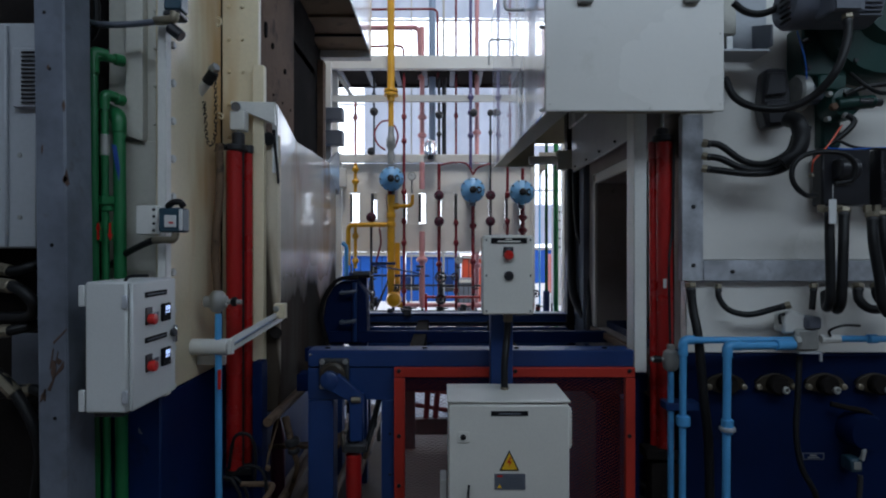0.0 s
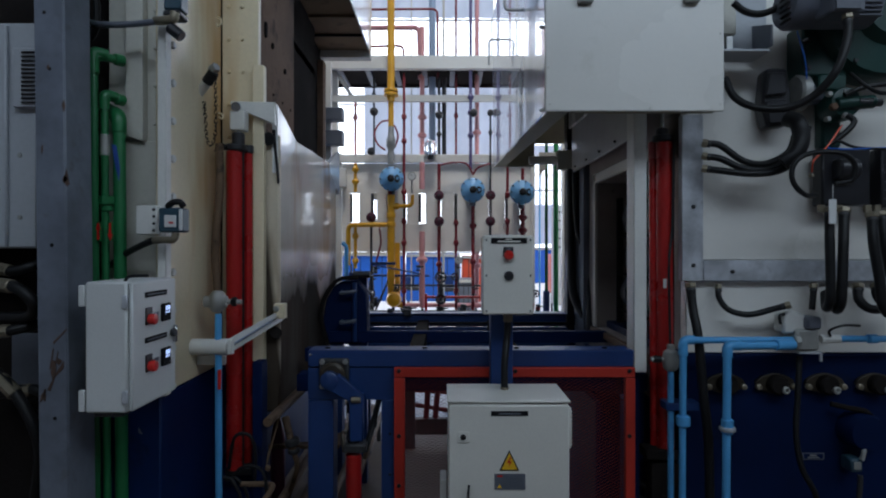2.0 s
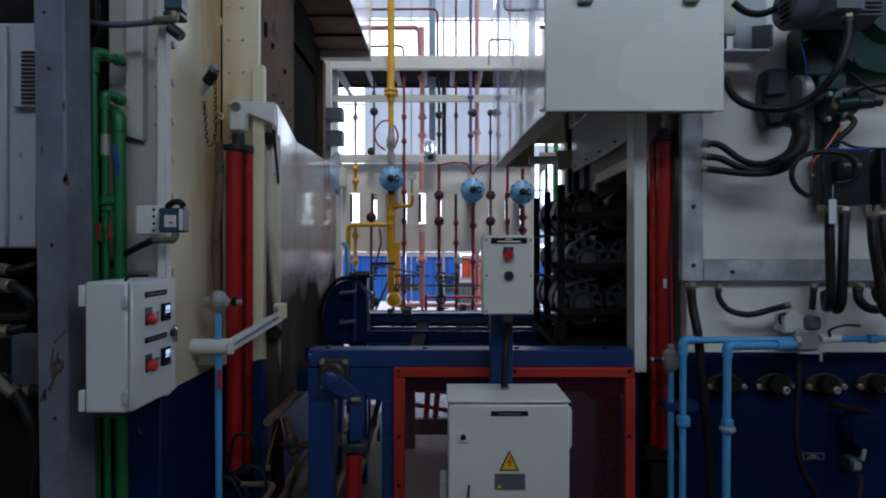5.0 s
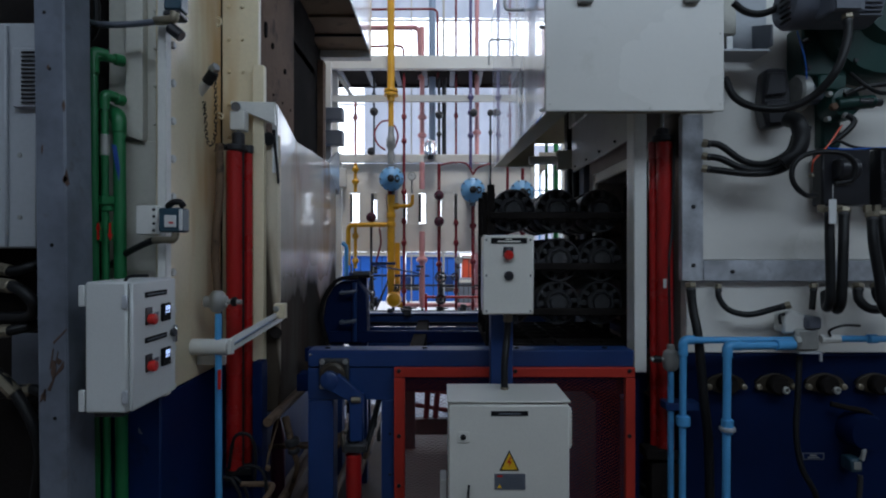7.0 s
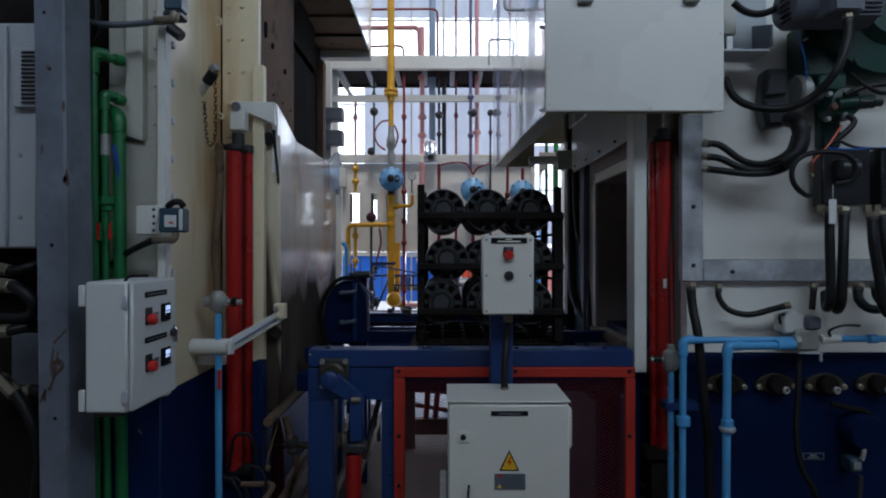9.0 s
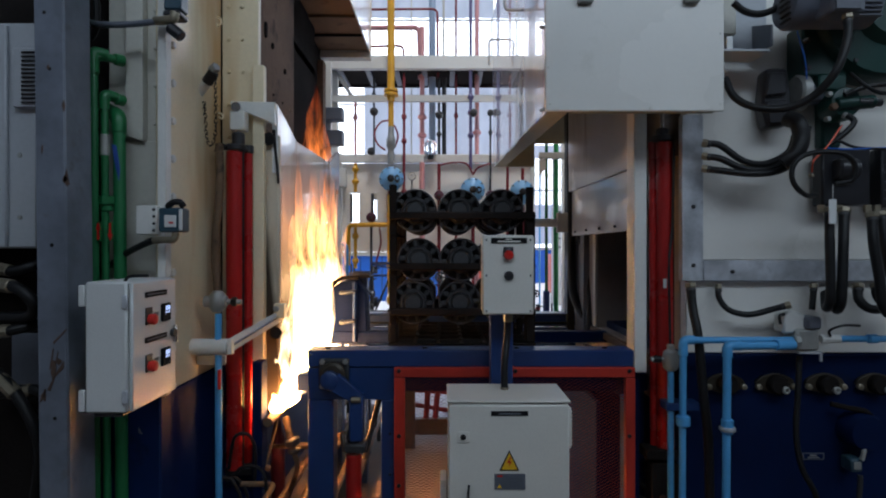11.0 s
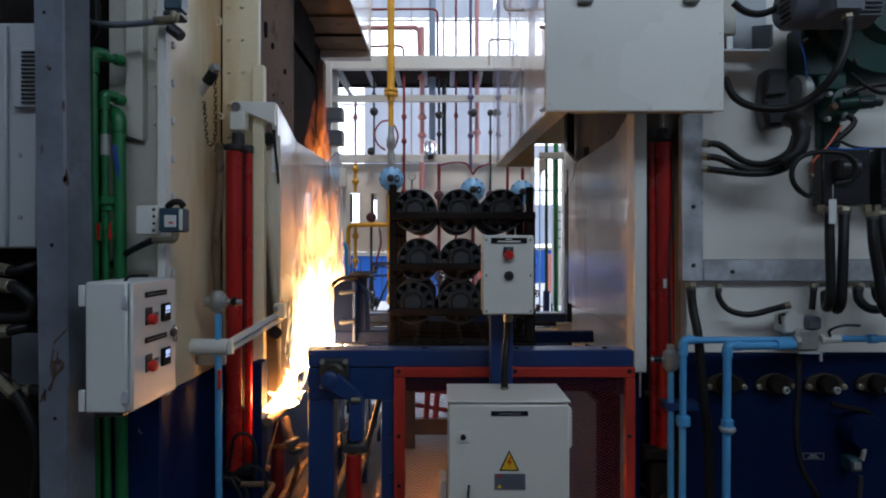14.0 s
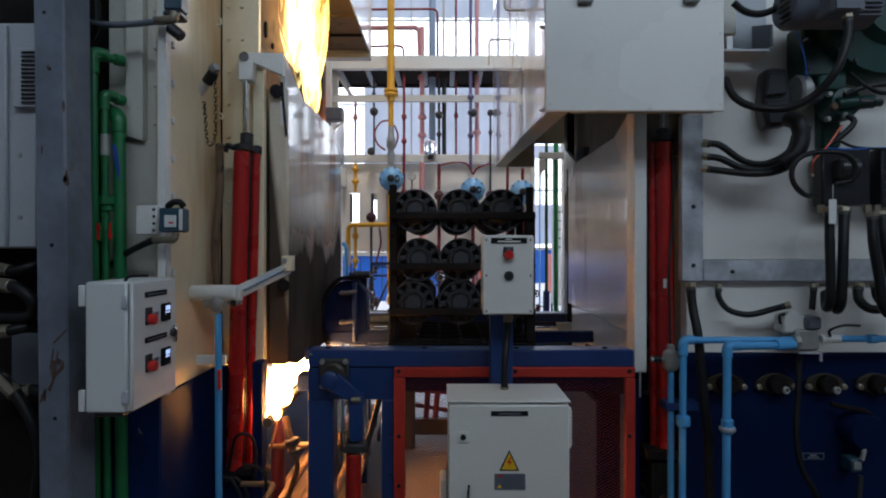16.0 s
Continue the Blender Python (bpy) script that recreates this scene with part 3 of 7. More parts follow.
# ---- things before the left furnace ----
def left_control_box():
    c = thing("control_box", (-1.02, 1.85, 1.0), "light grey control box with two lit displays", "control box")
    part("body", box(-1.089, -0.962, 1.717, 2.0, 1.0, 1.4, 0.006), CABINET, c)
    door = part("door", box(-0.958, -0.945, 1.722, 1.998, 1.004, 1.398, 0.004), CABINET, c)
    for z in (1.345, 1.2):
        part("label_plate", box(-0.945, -0.942, 1.79, 1.93, z, z + 0.018, 0.001), MATT_BLACK, door, "black engraved label plate")
        part("label_text", box(-0.942, -0.9415, 1.8, 1.92, z + 0.007, z + 0.011, 0), GREY_PLASTIC, door, "small pale lettering bars")
    for z in (1.285, 1.135):
        meter = part("controller", box(-0.945, -0.935, 1.888, 1.945, z - 0.028, z + 0.032, 0.003), MATT_BLACK, door, "black digital controller")
        part("display", box(-0.935, -0.9338, 1.898, 1.938, z - 0.004, z + 0.027, 0.0005), MATT_BLACK, meter, "dark display window")
        for k in range(3):
            part("digit", box(-0.9337, -0.9332, 1.904 + 0.0105 * k, 1.912 + 0.0105 * k, z + 0.009, z + 0.024, 0), SCREEN, meter, "lit bluish digit bar")
            part("digit", box(-0.9337, -0.9332, 1.904 + 0.0105 * k, 1.91 + 0.0105 * k, z - 0.001, z + 0.006, 0), SCREEN, meter, "lit bluish digit bar")
        switch = part("switch_plate", box(-0.945, -0.94, 1.792, 1.83, z - 0.028, z + 0.028, 0.002), BLACK_PLASTIC, door)
        part("push_button", lathe((-0.94, 1.812, z - 0.01), (1, 0, 0), [(0.016, 0), (0.018, 0.012), (0.016, 0.02), (0.004, 0.022)], 16), BUTTON_RED, switch, "red mushroom push button")
        part("wire_tag", box(-0.945, -0.943, 1.845, 1.875, z - 0.005, z + 0.008, 0.001), GREY_PLASTIC, door)
    for z in (1.34, 1.05):
        part("hinge", box(-0.972, -0.955, 1.708, 1.717, z - 0.02, z + 0.02, 0.002), GALVANISED, c)
    part("lock", rod((-0.945, 1.965, 1.21), (-0.93, 1.965, 1.21), 0.014, 12), BLACK_PLASTIC, door)
    part("handle", box(-0.945, -0.93, 1.972, 1.982, 1.175, 1.235, 0.003), STEEL, door)
    for z in (1.02, 1.34):
        part("mounting_tab", box(-1.108, -1.09, 1.715, 1.73, z - 0.015, z + 0.05, 0.002), CABINET, c)
    part("top_gland", tube([(-0.985, 1.75, 1.4), (-0.97, 1.75, 1.415), (-0.94, 1.8, 1.415)], 0.005, 6), BLACK, c)
    part("bottom_plate", box(-1.07, -0.98, 1.73, 1.95, 0.985, 1.0, 0.002), BLACK_PLASTIC, c)
    return c


left_control_box()


def lean(ob, k, z0):
    for v in ob.data.vertices:
        v.co.x += (z0 - v.co.z) * k
    return ob


column = thing("steel_column", (-1.24, 1.8, 0.026), "grey painted steel column with rust scars", "column")
lean(part("flange", box(-1.296, -1.202, 1.8, 1.82, 0.002, 2.744, 0.003), COLUMN_STEEL, column), 0.012, 1.5)
lean(part("web", box(-1.252, -1.23, 1.83, 1.95, -0.017, 2.765, 0.002), COLUMN_STEEL, column), 0.012, 1.5)
lean(part("flange", box(-1.202, -1.197, 1.8, 1.93, 0.0, 2.75, 0.002), COLUMN_STEEL, column), 0.012, 1.5)
lean(part("back_flange", box(-1.334, -1.252, 1.95, 1.97, 0.059, 2.847, 0.002), COLUMN_STEEL, column), 0.012, 1.5)
RUST = paint("rust_scar", (0.1, 0.06, 0.045), 0.8, vary=0.4, scale=20, bump=0.2)
rng = random.Random(4)
for u, v, w, h in ((118, 320, 14, 9), (113, 188, 6, 10), (95, 655, 9, 22), (104, 640, 12, 7), (80, 700, 6, 10), (75, 265, 3, 12), (86, 120, 5, 5)):
    cx, cz = (u - 784) * 0.0018, 1.5 - (v - 441) * 0.0018
    pts = [(cx + w * 0.0009 * math.cos(a) * rng.uniform(0.5, 1.2), cz + h * 0.0018 * math.sin(a) * rng.uniform(0.5, 1.2)) for a in [k * math.tau / 9 for k in range(9)]]
    part("rust_scar", prism(pts, "y", 1.797, 1.7995, 0), RUST, column, "bare rusty scar")
for line in (((84, 690), (103, 655), (114, 639), (113, 652), (98, 668), (90, 692)), ((73, 700), (82, 690), (80, 702), (72, 712)), ((88, 655), (94, 617), (96, 618), (91, 652)), ((94, 606), (118, 582), (119, 584), (96, 609)), ((99, 640), (103, 622), (104, 623), (101, 641)), ((112, 322), (118, 300), (121, 312), (119, 322))):
    part("rust_scar", prism([((u - 784) * 0.0018, 1.5 - (v - 441) * 0.0018) for u, v in line], "y", 1.797, 1.7993, 0), RUST, column, "bare rusty scar")
for u, v in ((92, 434), (97, 741), (88, 122), (78, 22)):
    part("bolt_hole", lathe(((u - 784) * 0.0018, 1.7995, 1.5 - (v - 441) * 0.0018), (0, -1, 0), [(0.006, 0), (0.005, 0.002)], 10), BLACK, column)


def louvre_cabinet():
    c = thing("louvred_cabinet", (-1.529, 1.95, 1.502), "pale grey louvred electrical cabinet behind the column", "cabinet")
    part("body", box(-1.802, -1.4, 1.95, 2.3, 1.502, 2.282, 0.008), DULL_CABINET, c)
    door = part("door", box(-1.783, -1.494, 1.93, 1.948, 1.506, 2.27, 0.004), DULL_CABINET, c)
    grille = part("louvre_frame", box(-1.469, -1.382, 1.925, 1.948, 1.983, 2.187, 0.004), DULL_CABINET, c)
    for k in range(13):
        part("slat", box(-1.434, -1.379, 1.918, 1.924, 2.172 - 0.0142 * k - 0.006, 2.172 - 0.0142 * k, 0.001), BLACK, grille)
    for v in (275, 385):
        part("screw", lathe(((35 - 784) * 0.00195, 1.95, 1.5 - (v - 441) * 0.00195), (0, -1, 0), [(0.009, 0), (0.007, 0.004)], 12), VALVE_GREY, c)
    return c


louvre_cabinet()

for pts, r in (([(-1.628, 2, 1.442), (-1.513, 1.98, 1.423), (-1.448, 2, 1.442), (-1.415, 2.1, 1.471)], 0.018), ([(-1.587, 1.95, 1.385), (-1.442, 1.9, 1.373), (-1.379, 1.9, 1.321), (-1.431, 1.95, 1.268), (-1.608, 2, 1.258)], 0.02), ([(-1.587, 1.95, 1.209), (-1.49, 1.95, 1.219), (-1.418, 2, 1.242)], 0.018), ([(-1.628, 2, 1.102), (-1.508, 2, 0.982), (-1.428, 2, 0.802), (-1.52, 2.1, 0.536)], 0.02), ([(-1.688, 2.1, 0.956), (-1.52, 2.1, 0.977), (-1.394, 2.1, 0.914)], 0.02)):
    h = thing("hydraulic_hose", pts[0], "black rubber hose behind the grey column", "hose", "hoses behind the column")
    part("hose", tube(pts, r, 10), BLACK, h)
    a, b = Vector(pts[0]), Vector(pts[1])
    part("fitting", rod(a.lerp(b, 0.45), a.lerp(b, 0.95), r * 1.25, 8), BRASS, h, "brass fitting")

dark_pipe = thing("pipe", (-1.849, 2.3, 2.399), "dark green pipe above the cabinet", "pipe")
part("run", rod((-1.941, 2.3, 2.491), (-1.66, 2.5, 2.453), 0.05, 14), DEEP_GREEN, dark_pipe)
# shade in the gap behind the column, put in as a black sheet
gap_sheet = thing("dark_gap_sheet", (-1.393, 2.25, 0.017), "black sheet standing in for the dark gap beside the pipes", "plate")
part("plate", box(-2.7, -1.305, 2.2, 2.23, 0, 3.6), SOOT_AND_SHADE, gap_sheet)
part("pale_strip", box(-1.673, -1.553, 2.19, 2.198, 0.933, 1.174), GREY_STEEL, gap_sheet)


def green_pipes():
    group = "green pipes beside the control box"
    p = thing("cooling_pipe", (-1.232, 2, 0.002), "green water pipe with an elbow", "pipe", group)
    part("riser", pipe([(-1.224, 2, 0.002), (-1.238, 2, 2.19), (-1.18, 2.07, 2.189)], 0.015, 0.05), GREEN, p)
    part("elbow", tube(bent([(-1.238, 2, 2.122), (-1.238, 2, 2.202), (-1.206, 2.03, 2.196)], 0.05), 0.019, 12, soft=False), GREEN, p)
    part("branch", rod((-1.236, 2, 2.17), (-1.32, 2.05, 2.183), 0.018), GREEN, p)
    part("cap", rod((-1.193, 2.05, 2.189), (-1.175, 2.08, 2.191), 0.021, 14), GREEN, p)
    p = thing("cooling_pipe", (-1.2, 2.02, -0.013), "green water pipe with a steel valve", "pipe", group)
    part("riser", pipe([(-1.196, 2.02, -0.013), (-1.21, 2.02, 2.047), (-1.18, 2.07, 2.044)], 0.013, 0.04), GREEN, p)
    part("elbow", tube(bent([(-1.21, 2.02, 1.997), (-1.21, 2.02, 2.055), (-1.187, 2.05, 2.051)], 0.05), 0.018, 12, soft=False), GREEN, p)
    part("cap", rod((-1.189, 2.05, 2.045), (-1.175, 2.08, 2.045), 0.021, 14), GREEN, p)
    valve = part("ball_valve", rod((-1.208, 2.02, 1.91), (-1.208, 2.02, 1.833), 0.016, 10), VALVE_GREY, p, "steel ball valve")
    part("lever", prism([(-1.154, 1.97, 1.866)[::2], (-1.139, 1.97, 1.861)[::2], (-1.125, 1.97, 1.778)[::2], (-1.129, 1.97, 1.738)[::2], (-1.139, 1.97, 1.778)[::2]], "y", 1.965, 1.972, 0.001), LEVER_BLUE, valve, "blue lever")
    part("union", rod((-1.202, 2.02, 1.69), (-1.202, 2.02, 1.656), 0.026, 8), GREEN, p)
    part("union", rod((-1.202, 2.02, 1.656), (-1.202, 2.02, 1.635), 0.02, 12), GREEN, p)
    p = thing("cooling_pipe", (-1.166, 2.05, -0.035), "wide green water pipe", "pipe", group)
    part("riser", pipe([(-1.16, 2.05, -0.035), (-1.175, 2.05, 1.969), (-1.243, 2.1, 2.014)], 0.022, 0.06), GREEN, p)
    part("elbow", tube(bent([(-1.175, 2.05, 1.922), (-1.175, 2.05, 1.984), (-1.235, 2.1, 2.014)], 0.05), 0.025, 14, soft=False), GREEN, p)
    p = thing("cooling_pipe", (-1.3, 2.06, -0.043), "thin green water pipe", "pipe", group)
    part("riser", pipe([(-1.285, 2.06, -0.043), (-1.3, 2.06, 2.285), (-1.306, 2.06, 2.532)], 0.01, 0.04), GREEN, p)
    p = thing("cooling_pipe", (-1.285, 2.02, 2.31), "green pipe end over the elbow", "pipe", group)
    part("run", rod((-1.289, 2.02, 2.593), (-1.287, 2.02, 2.266), 0.018), GREEN, p)
    for u, v, up in ((173, 410, 1), (194, 410, -1)):
        s = thing("flow_arrow", ((u - 784) * 0.00198, 1.98, 1.5 - (v - 441) * 0.00198), "red arrow sticker on a green pipe", "sticker", "flow arrows")
        x, z = s.location.x, s.location.z
        part("backing", box(x - 0.006, x + 0.011, 1.984, 1.987, z - 0.034, z + 0.034, 0), GREEN, s)
        part("arrow", prism([(x + dx, z + up * dz) for dx, dz in ((-0.003, -0.03), (0.004, -0.03), (0.004, 0.008), (0.009, 0.008), (0.001, 0.034), (-0.008, 0.008), (-0.003, 0.008))], "y", 1.98, 1.983, 0), BUTTON_RED, s)


green_pipes()


def limit_switch():
    s = thing("limit_switch", (-0.998, 1.98, 1.542), "dark teal limit switch on a cream bracket", "switch")
    part("bracket", box(-1.088, -1.014, 2, 2.05, 1.552, 1.654, 0.003), OLD_WHITE, s)
    for v in (371, 383, 396, 408):
        part("screw", lathe(((272 - 784) * 0.002, 2.0, 1.5 - (v - 441) * 0.002), (0, -1, 0), [(0.006, 0), (0.004, 0.004)], 8), BLACK, s)
    body = part("body", box(-0.978, -0.896, 1.94, 2, 1.558, 1.642, 0.006), TEAL, s)
    part("face", box(-0.955, -0.915, 1.934, 1.94, 1.575, 1.616, 0.001), CABINET, body)
    part("mark", box(-0.938, -0.923, 1.931, 1.934, 1.587, 1.593, 0), BUTTON_RED, body)
    part("tag", box(-0.905, -0.894, 1.934, 1.94, 1.564, 1.637, 0.001), CABINET, body)
    part("knob", tube([(-0.95, 1.95, 1.646), (-0.929, 1.94, 1.659), (-0.904, 1.94, 1.661), (-0.895, 1.95, 1.646)], 0.011, 10), BLACK, s)
    part("conduit", tube([(-0.925, 1.96, 1.557), (-0.937, 1.96, 1.533), (-0.977, 1.97, 1.532), (-1.044, 2, 1.528)], 0.013, 10), BRASS, s, "brass conduit elbow")
    part("cable", tube([(-1.018, 1.98, 1.53), (-1.078, 2, 1.508), (-1.152, 2.05, 1.482), (-1.237, 2.1, 1.439)], 0.012, 8), BLACK, s)
    return s


limit_switch()

switch = thing("limit_switch", (-0.96, 2, 2.322), "dark teal and black limit switch with a grey conduit", "switch")
part("body", box(-0.98, -0.919, 1.98, 2.04, 2.341, 2.452, 0.005), TEAL, switch)
part("cap", box(-0.979, -0.918, 1.97, 2.04, 2.314, 2.337, 0.006), BLACK_PLASTIC, switch)
part("nozzle", rod((-0.958, 1.98, 2.278), (-0.915, 1.98, 2.243), 0.02, 12), BLACK_PLASTIC, switch)
part("fitting", tube([(-0.934, 1.97, 2.325), (-0.942, 1.97, 2.302), (-0.986, 1.98, 2.3), (-1.016, 2, 2.308)], 0.016, 10), BRASS, switch, "brass elbow fitting")
part("conduit", tube([(-0.999, 1.99, 2.302), (-1.098, 2, 2.296), (-1.188, 2, 2.294), (-1.279, 2.05, 2.322), (-1.394, 2.1, 2.384)], 0.011, 10), GREY_PLASTIC, switch, "grey flexible conduit")
part("cable", tube([(-1.269, 2.05, 2.486), (-1.255, 2.05, 2.363), (-1.269, 2.05, 2.281), (-1.352, 2.1, 2.248)], 0.012, 8), BLACK, switch)

igniter = thing("pilot_igniter", (-1.018, 2.4, 2.15), "pilot igniter tube with a hanging chain", "igniter")
part("tube", rod((-1.051, 2.4, 2.146), (-0.986, 2.36, 2.196), 0.02, 14), OLD_WHITE, igniter)
part("clamp", rod((-0.986, 2.36, 2.194), (-0.948, 2.34, 2.235), 0.023, 12), BLACK, igniter)
part("nut", rod((-0.961, 2.345, 2.239), (-0.932, 2.33, 2.253), 0.02, 6), VALVE_GREY, igniter)
path = curve_points([(-0.943, 2.34, 2.223), (-0.941, 2.34, 2.087), (-0.943, 2.34, 1.982), (-0.959, 2.34, 1.931), (-0.978, 2.34, 1.959), (-0.989, 2.35, 2.055), (-1.007, 2.38, 2.116)], 30)
ch, walked = bmesh.new(), 0.0
for a, b in zip(path, path[1:]):
    walked += (b - a).length
    if walked > 0.0155:
        walked = 0
        q = Matrix.Translation(a) @ (b - a).to_track_quat("Z", "Y").to_matrix().to_4x4() @ Matrix.Rotation(radians(90 * (len(ch.verts) // 24 % 2)), 4, "Z")
        tube([q @ Vector(v) for v in ((0.006, 0, 0), (0.004, 0, 0.01), (-0.004, 0, 0.01), (-0.006, 0, 0), (-0.004, 0, -0.01), (0.004, 0, -0.01))], 0.0022, 4, soft=False, bm=ch)
part("chain", ch, BLACK, igniter, "dark steel chain")

p = thing("air_pipe", (-0.915, 2.3, 0.03), "light blue air pipe with a cast valve beside the cylinder", "pipe", "light blue air pipes")
part("riser", rod((-0.911, 2.3, 0.007), (-0.915, 2.3, 1.238), 0.014), LIGHT_BLUE, p)
valve = part("valve", lathe((-0.918, 2.3, 1.245), (0, 0, 1), [(0.02, 0), (0.03, 0.015), (0.034, 0.04), (0.03, 0.07), (0.018, 0.085)], 16), VALVE_GREY, p, "grey cast valve")
part("side_port", rod((-0.971, 2.3, 1.286), (-0.879, 2.3, 1.286), 0.024, 12), VALVE_GREY, valve)
part("stem", rod((-0.879, 2.3, 1.286), (-0.819, 2.3, 1.284), 0.011, 8), VALVE_GREY, valve)
part("nut", rod((-0.86, 2.3, 1.286), (-0.839, 2.3, 1.286), 0.02, 6), BLACK, valve)
part("lever", box(-0.906, -0.894, 2.27, 2.28, 0.935, 1.014, 0.001), BUTTON_RED, p)

m = thing("motor", (-1.148, 2.15, 0.793), "dark grey round motor under the control box", "motor")
part("housing", rod((-1.117, 2.1, 0.82), (-1.282, 2.4, 0.722), 0.075, 20), GREY_PLASTIC, m)
part("end_bell", rod((-1.073, 2.08, 0.853), (-1.135, 2.2, 0.816), 0.05, 16), GREY_PLASTIC, m)
for k in range(8):
    a = k * math.tau / 8
    part("fin", box(-1.173 - 0.003 + 0.07 * math.cos(a), -1.173 + 0.003 + 0.07 * math.cos(a), 2.12, 2.35, 0.787 + 0.07 * math.sin(a) - 0.003, 0.787 + 0.07 * math.sin(a) + 0.003, 0), GREY_PLASTIC, m)
part("stand", box(-1.22, -1.12, 2.15, 2.3, 0.0, 0.75), SOOT_AND_SHADE, m)

# ---- transfer bay ----
def bay_frame():
    f = thing("transfer_table", (0.1, 2.45, 0), "dark blue steel frame before the transfer bay", "frame")
    part("top_beam", box(-0.574, 0.811, 2.4, 2.51, 0.998, 1.07), BLUE, f)
    part("apron", box(-0.576, -0.202, 2.41, 2.43, 0.857, 0.995, 0.002), BLUE, f)
    part("leg", box(-0.574, -0.466, 2.402, 2.5, 0, 0.858), BLUE, f)
    part("leg", box(-0.262, -0.202, 2.402, 2.5, 0, 0.858), BLUE, f)
    part("leg", box(0.782, 0.811, 2.44, 2.5, 0, 0.858), BLUE, f)
    # shields added to keep flame light off the right cylinder
    part("side_shield", box(0.83, 0.885, 2.545, 2.58, 0, 0.95, 0.003), BLUE_DEEP, f, "dark blue end shield added to block flame light")
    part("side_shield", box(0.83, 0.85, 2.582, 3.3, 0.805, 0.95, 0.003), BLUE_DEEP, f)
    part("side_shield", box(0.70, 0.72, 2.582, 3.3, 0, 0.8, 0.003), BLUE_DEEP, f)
    for u in (580, 752, 914, 1070):
        part("bolt", bolt(((u - 784) * 0.00245, 2.45, 1.07), (0, 0, 1), 0.012, 0.006), BLACK, f)
    part("bolt", bolt((-0.564, 2.4, 1.051), (0, -1, 0), 0.006, 0.003), STEEL, f)
    for v in (768, 840):
        part("bolt", bolt(((690 - 784) * 0.0024, 2.402, 1.5 - (v - 441) * 0.0024), (0, -1, 0), 0.006, 0.005), BLACK, f)
    return f


bay_frame()


def crank():
    c = thing("crank_bearing", (-0.462, 2.38, 0.884), "dark flange bearing with a blue crank arm", "bearing")
    part("flange", box(-0.525, -0.398, 2.385, 2.409, 0.906, 1.037, 0.006), CAST, c)
    for u, v in ((570, 641), (611, 641), (570, 684), (611, 684)):
        part("bolt", bolt(((u - 784) * 0.00238, 2.385, 1.5 - (v - 441) * 0.00238), (0, -1, 0), 0.012, 0.012), VALVE_GREY, c)
    part("boss", lathe((-0.463, 2.385, 0.973), (0, -1, 0), [(0.052, 0), (0.052, 0.02), (0.04, 0.03)], 24), FLANGE_BRONZE, c, "brownish bearing ring")
    part("shaft", lathe((-0.47, 2.36, 0.955), (0, -1, 0), [(0.038, -0.02), (0.038, 0.03), (0.03, 0.036)], 20), BLUE, c)
    part("crank_arm", prism([(-0.482, 2.33, 0.92)[::2], (-0.433, 2.33, 0.985)[::2], (-0.336, 2.33, 0.901)[::2], (-0.377, 2.33, 0.864)[::2]], "y", 2.33, 2.36, 0.004), BLUE, c)
    part("clevis", box(-0.387, -0.331, 2.33, 2.38, 0.705, 0.897, 0.004), BLUE, c)
    part("clevis_pin", rod((-0.377, 2.325, 0.879), (-0.339, 2.325, 0.879), 0.012, 10), BRASS, c)
    cyl = thing("hydraulic_cylinder", (-0.373, 2.36, 0), "red hydraulic cylinder under the crank", "cylinder", "door cylinders")
    part("barrel", rod((-0.373, 2.36, 0.0), (-0.373, 2.36, 0.646), 0.033, 22), RED, cyl)
    part("end_cap", box(-0.411, -0.316, 2.32, 2.4, 0.66, 0.695, 0.006), CAST, cyl)
    part("gland", rod((-0.373, 2.36, 0.681), (-0.373, 2.36, 0.709), 0.026, 16), BLACK, cyl)
    part("piston_rod", rod((-0.373, 2.36, 0.676), (-0.373, 2.36, 0.724), 0.018, 12), STEEL, cyl)
    part("hose", tube([(-0.328, 2.36, 0.653), (-0.31, 2.4, 0.71), (-0.29, 2.5, 0.802), (-0.283, 2.6, 0.853)], 0.012, 8), BLACK, cyl)
    part("port", tube([(-0.407, 2.34, 0.66), (-0.42, 2.36, 0.724), (-0.415, 2.4, 0.722)], 0.01, 8), FLANGE_BRONZE, cyl)


crank()


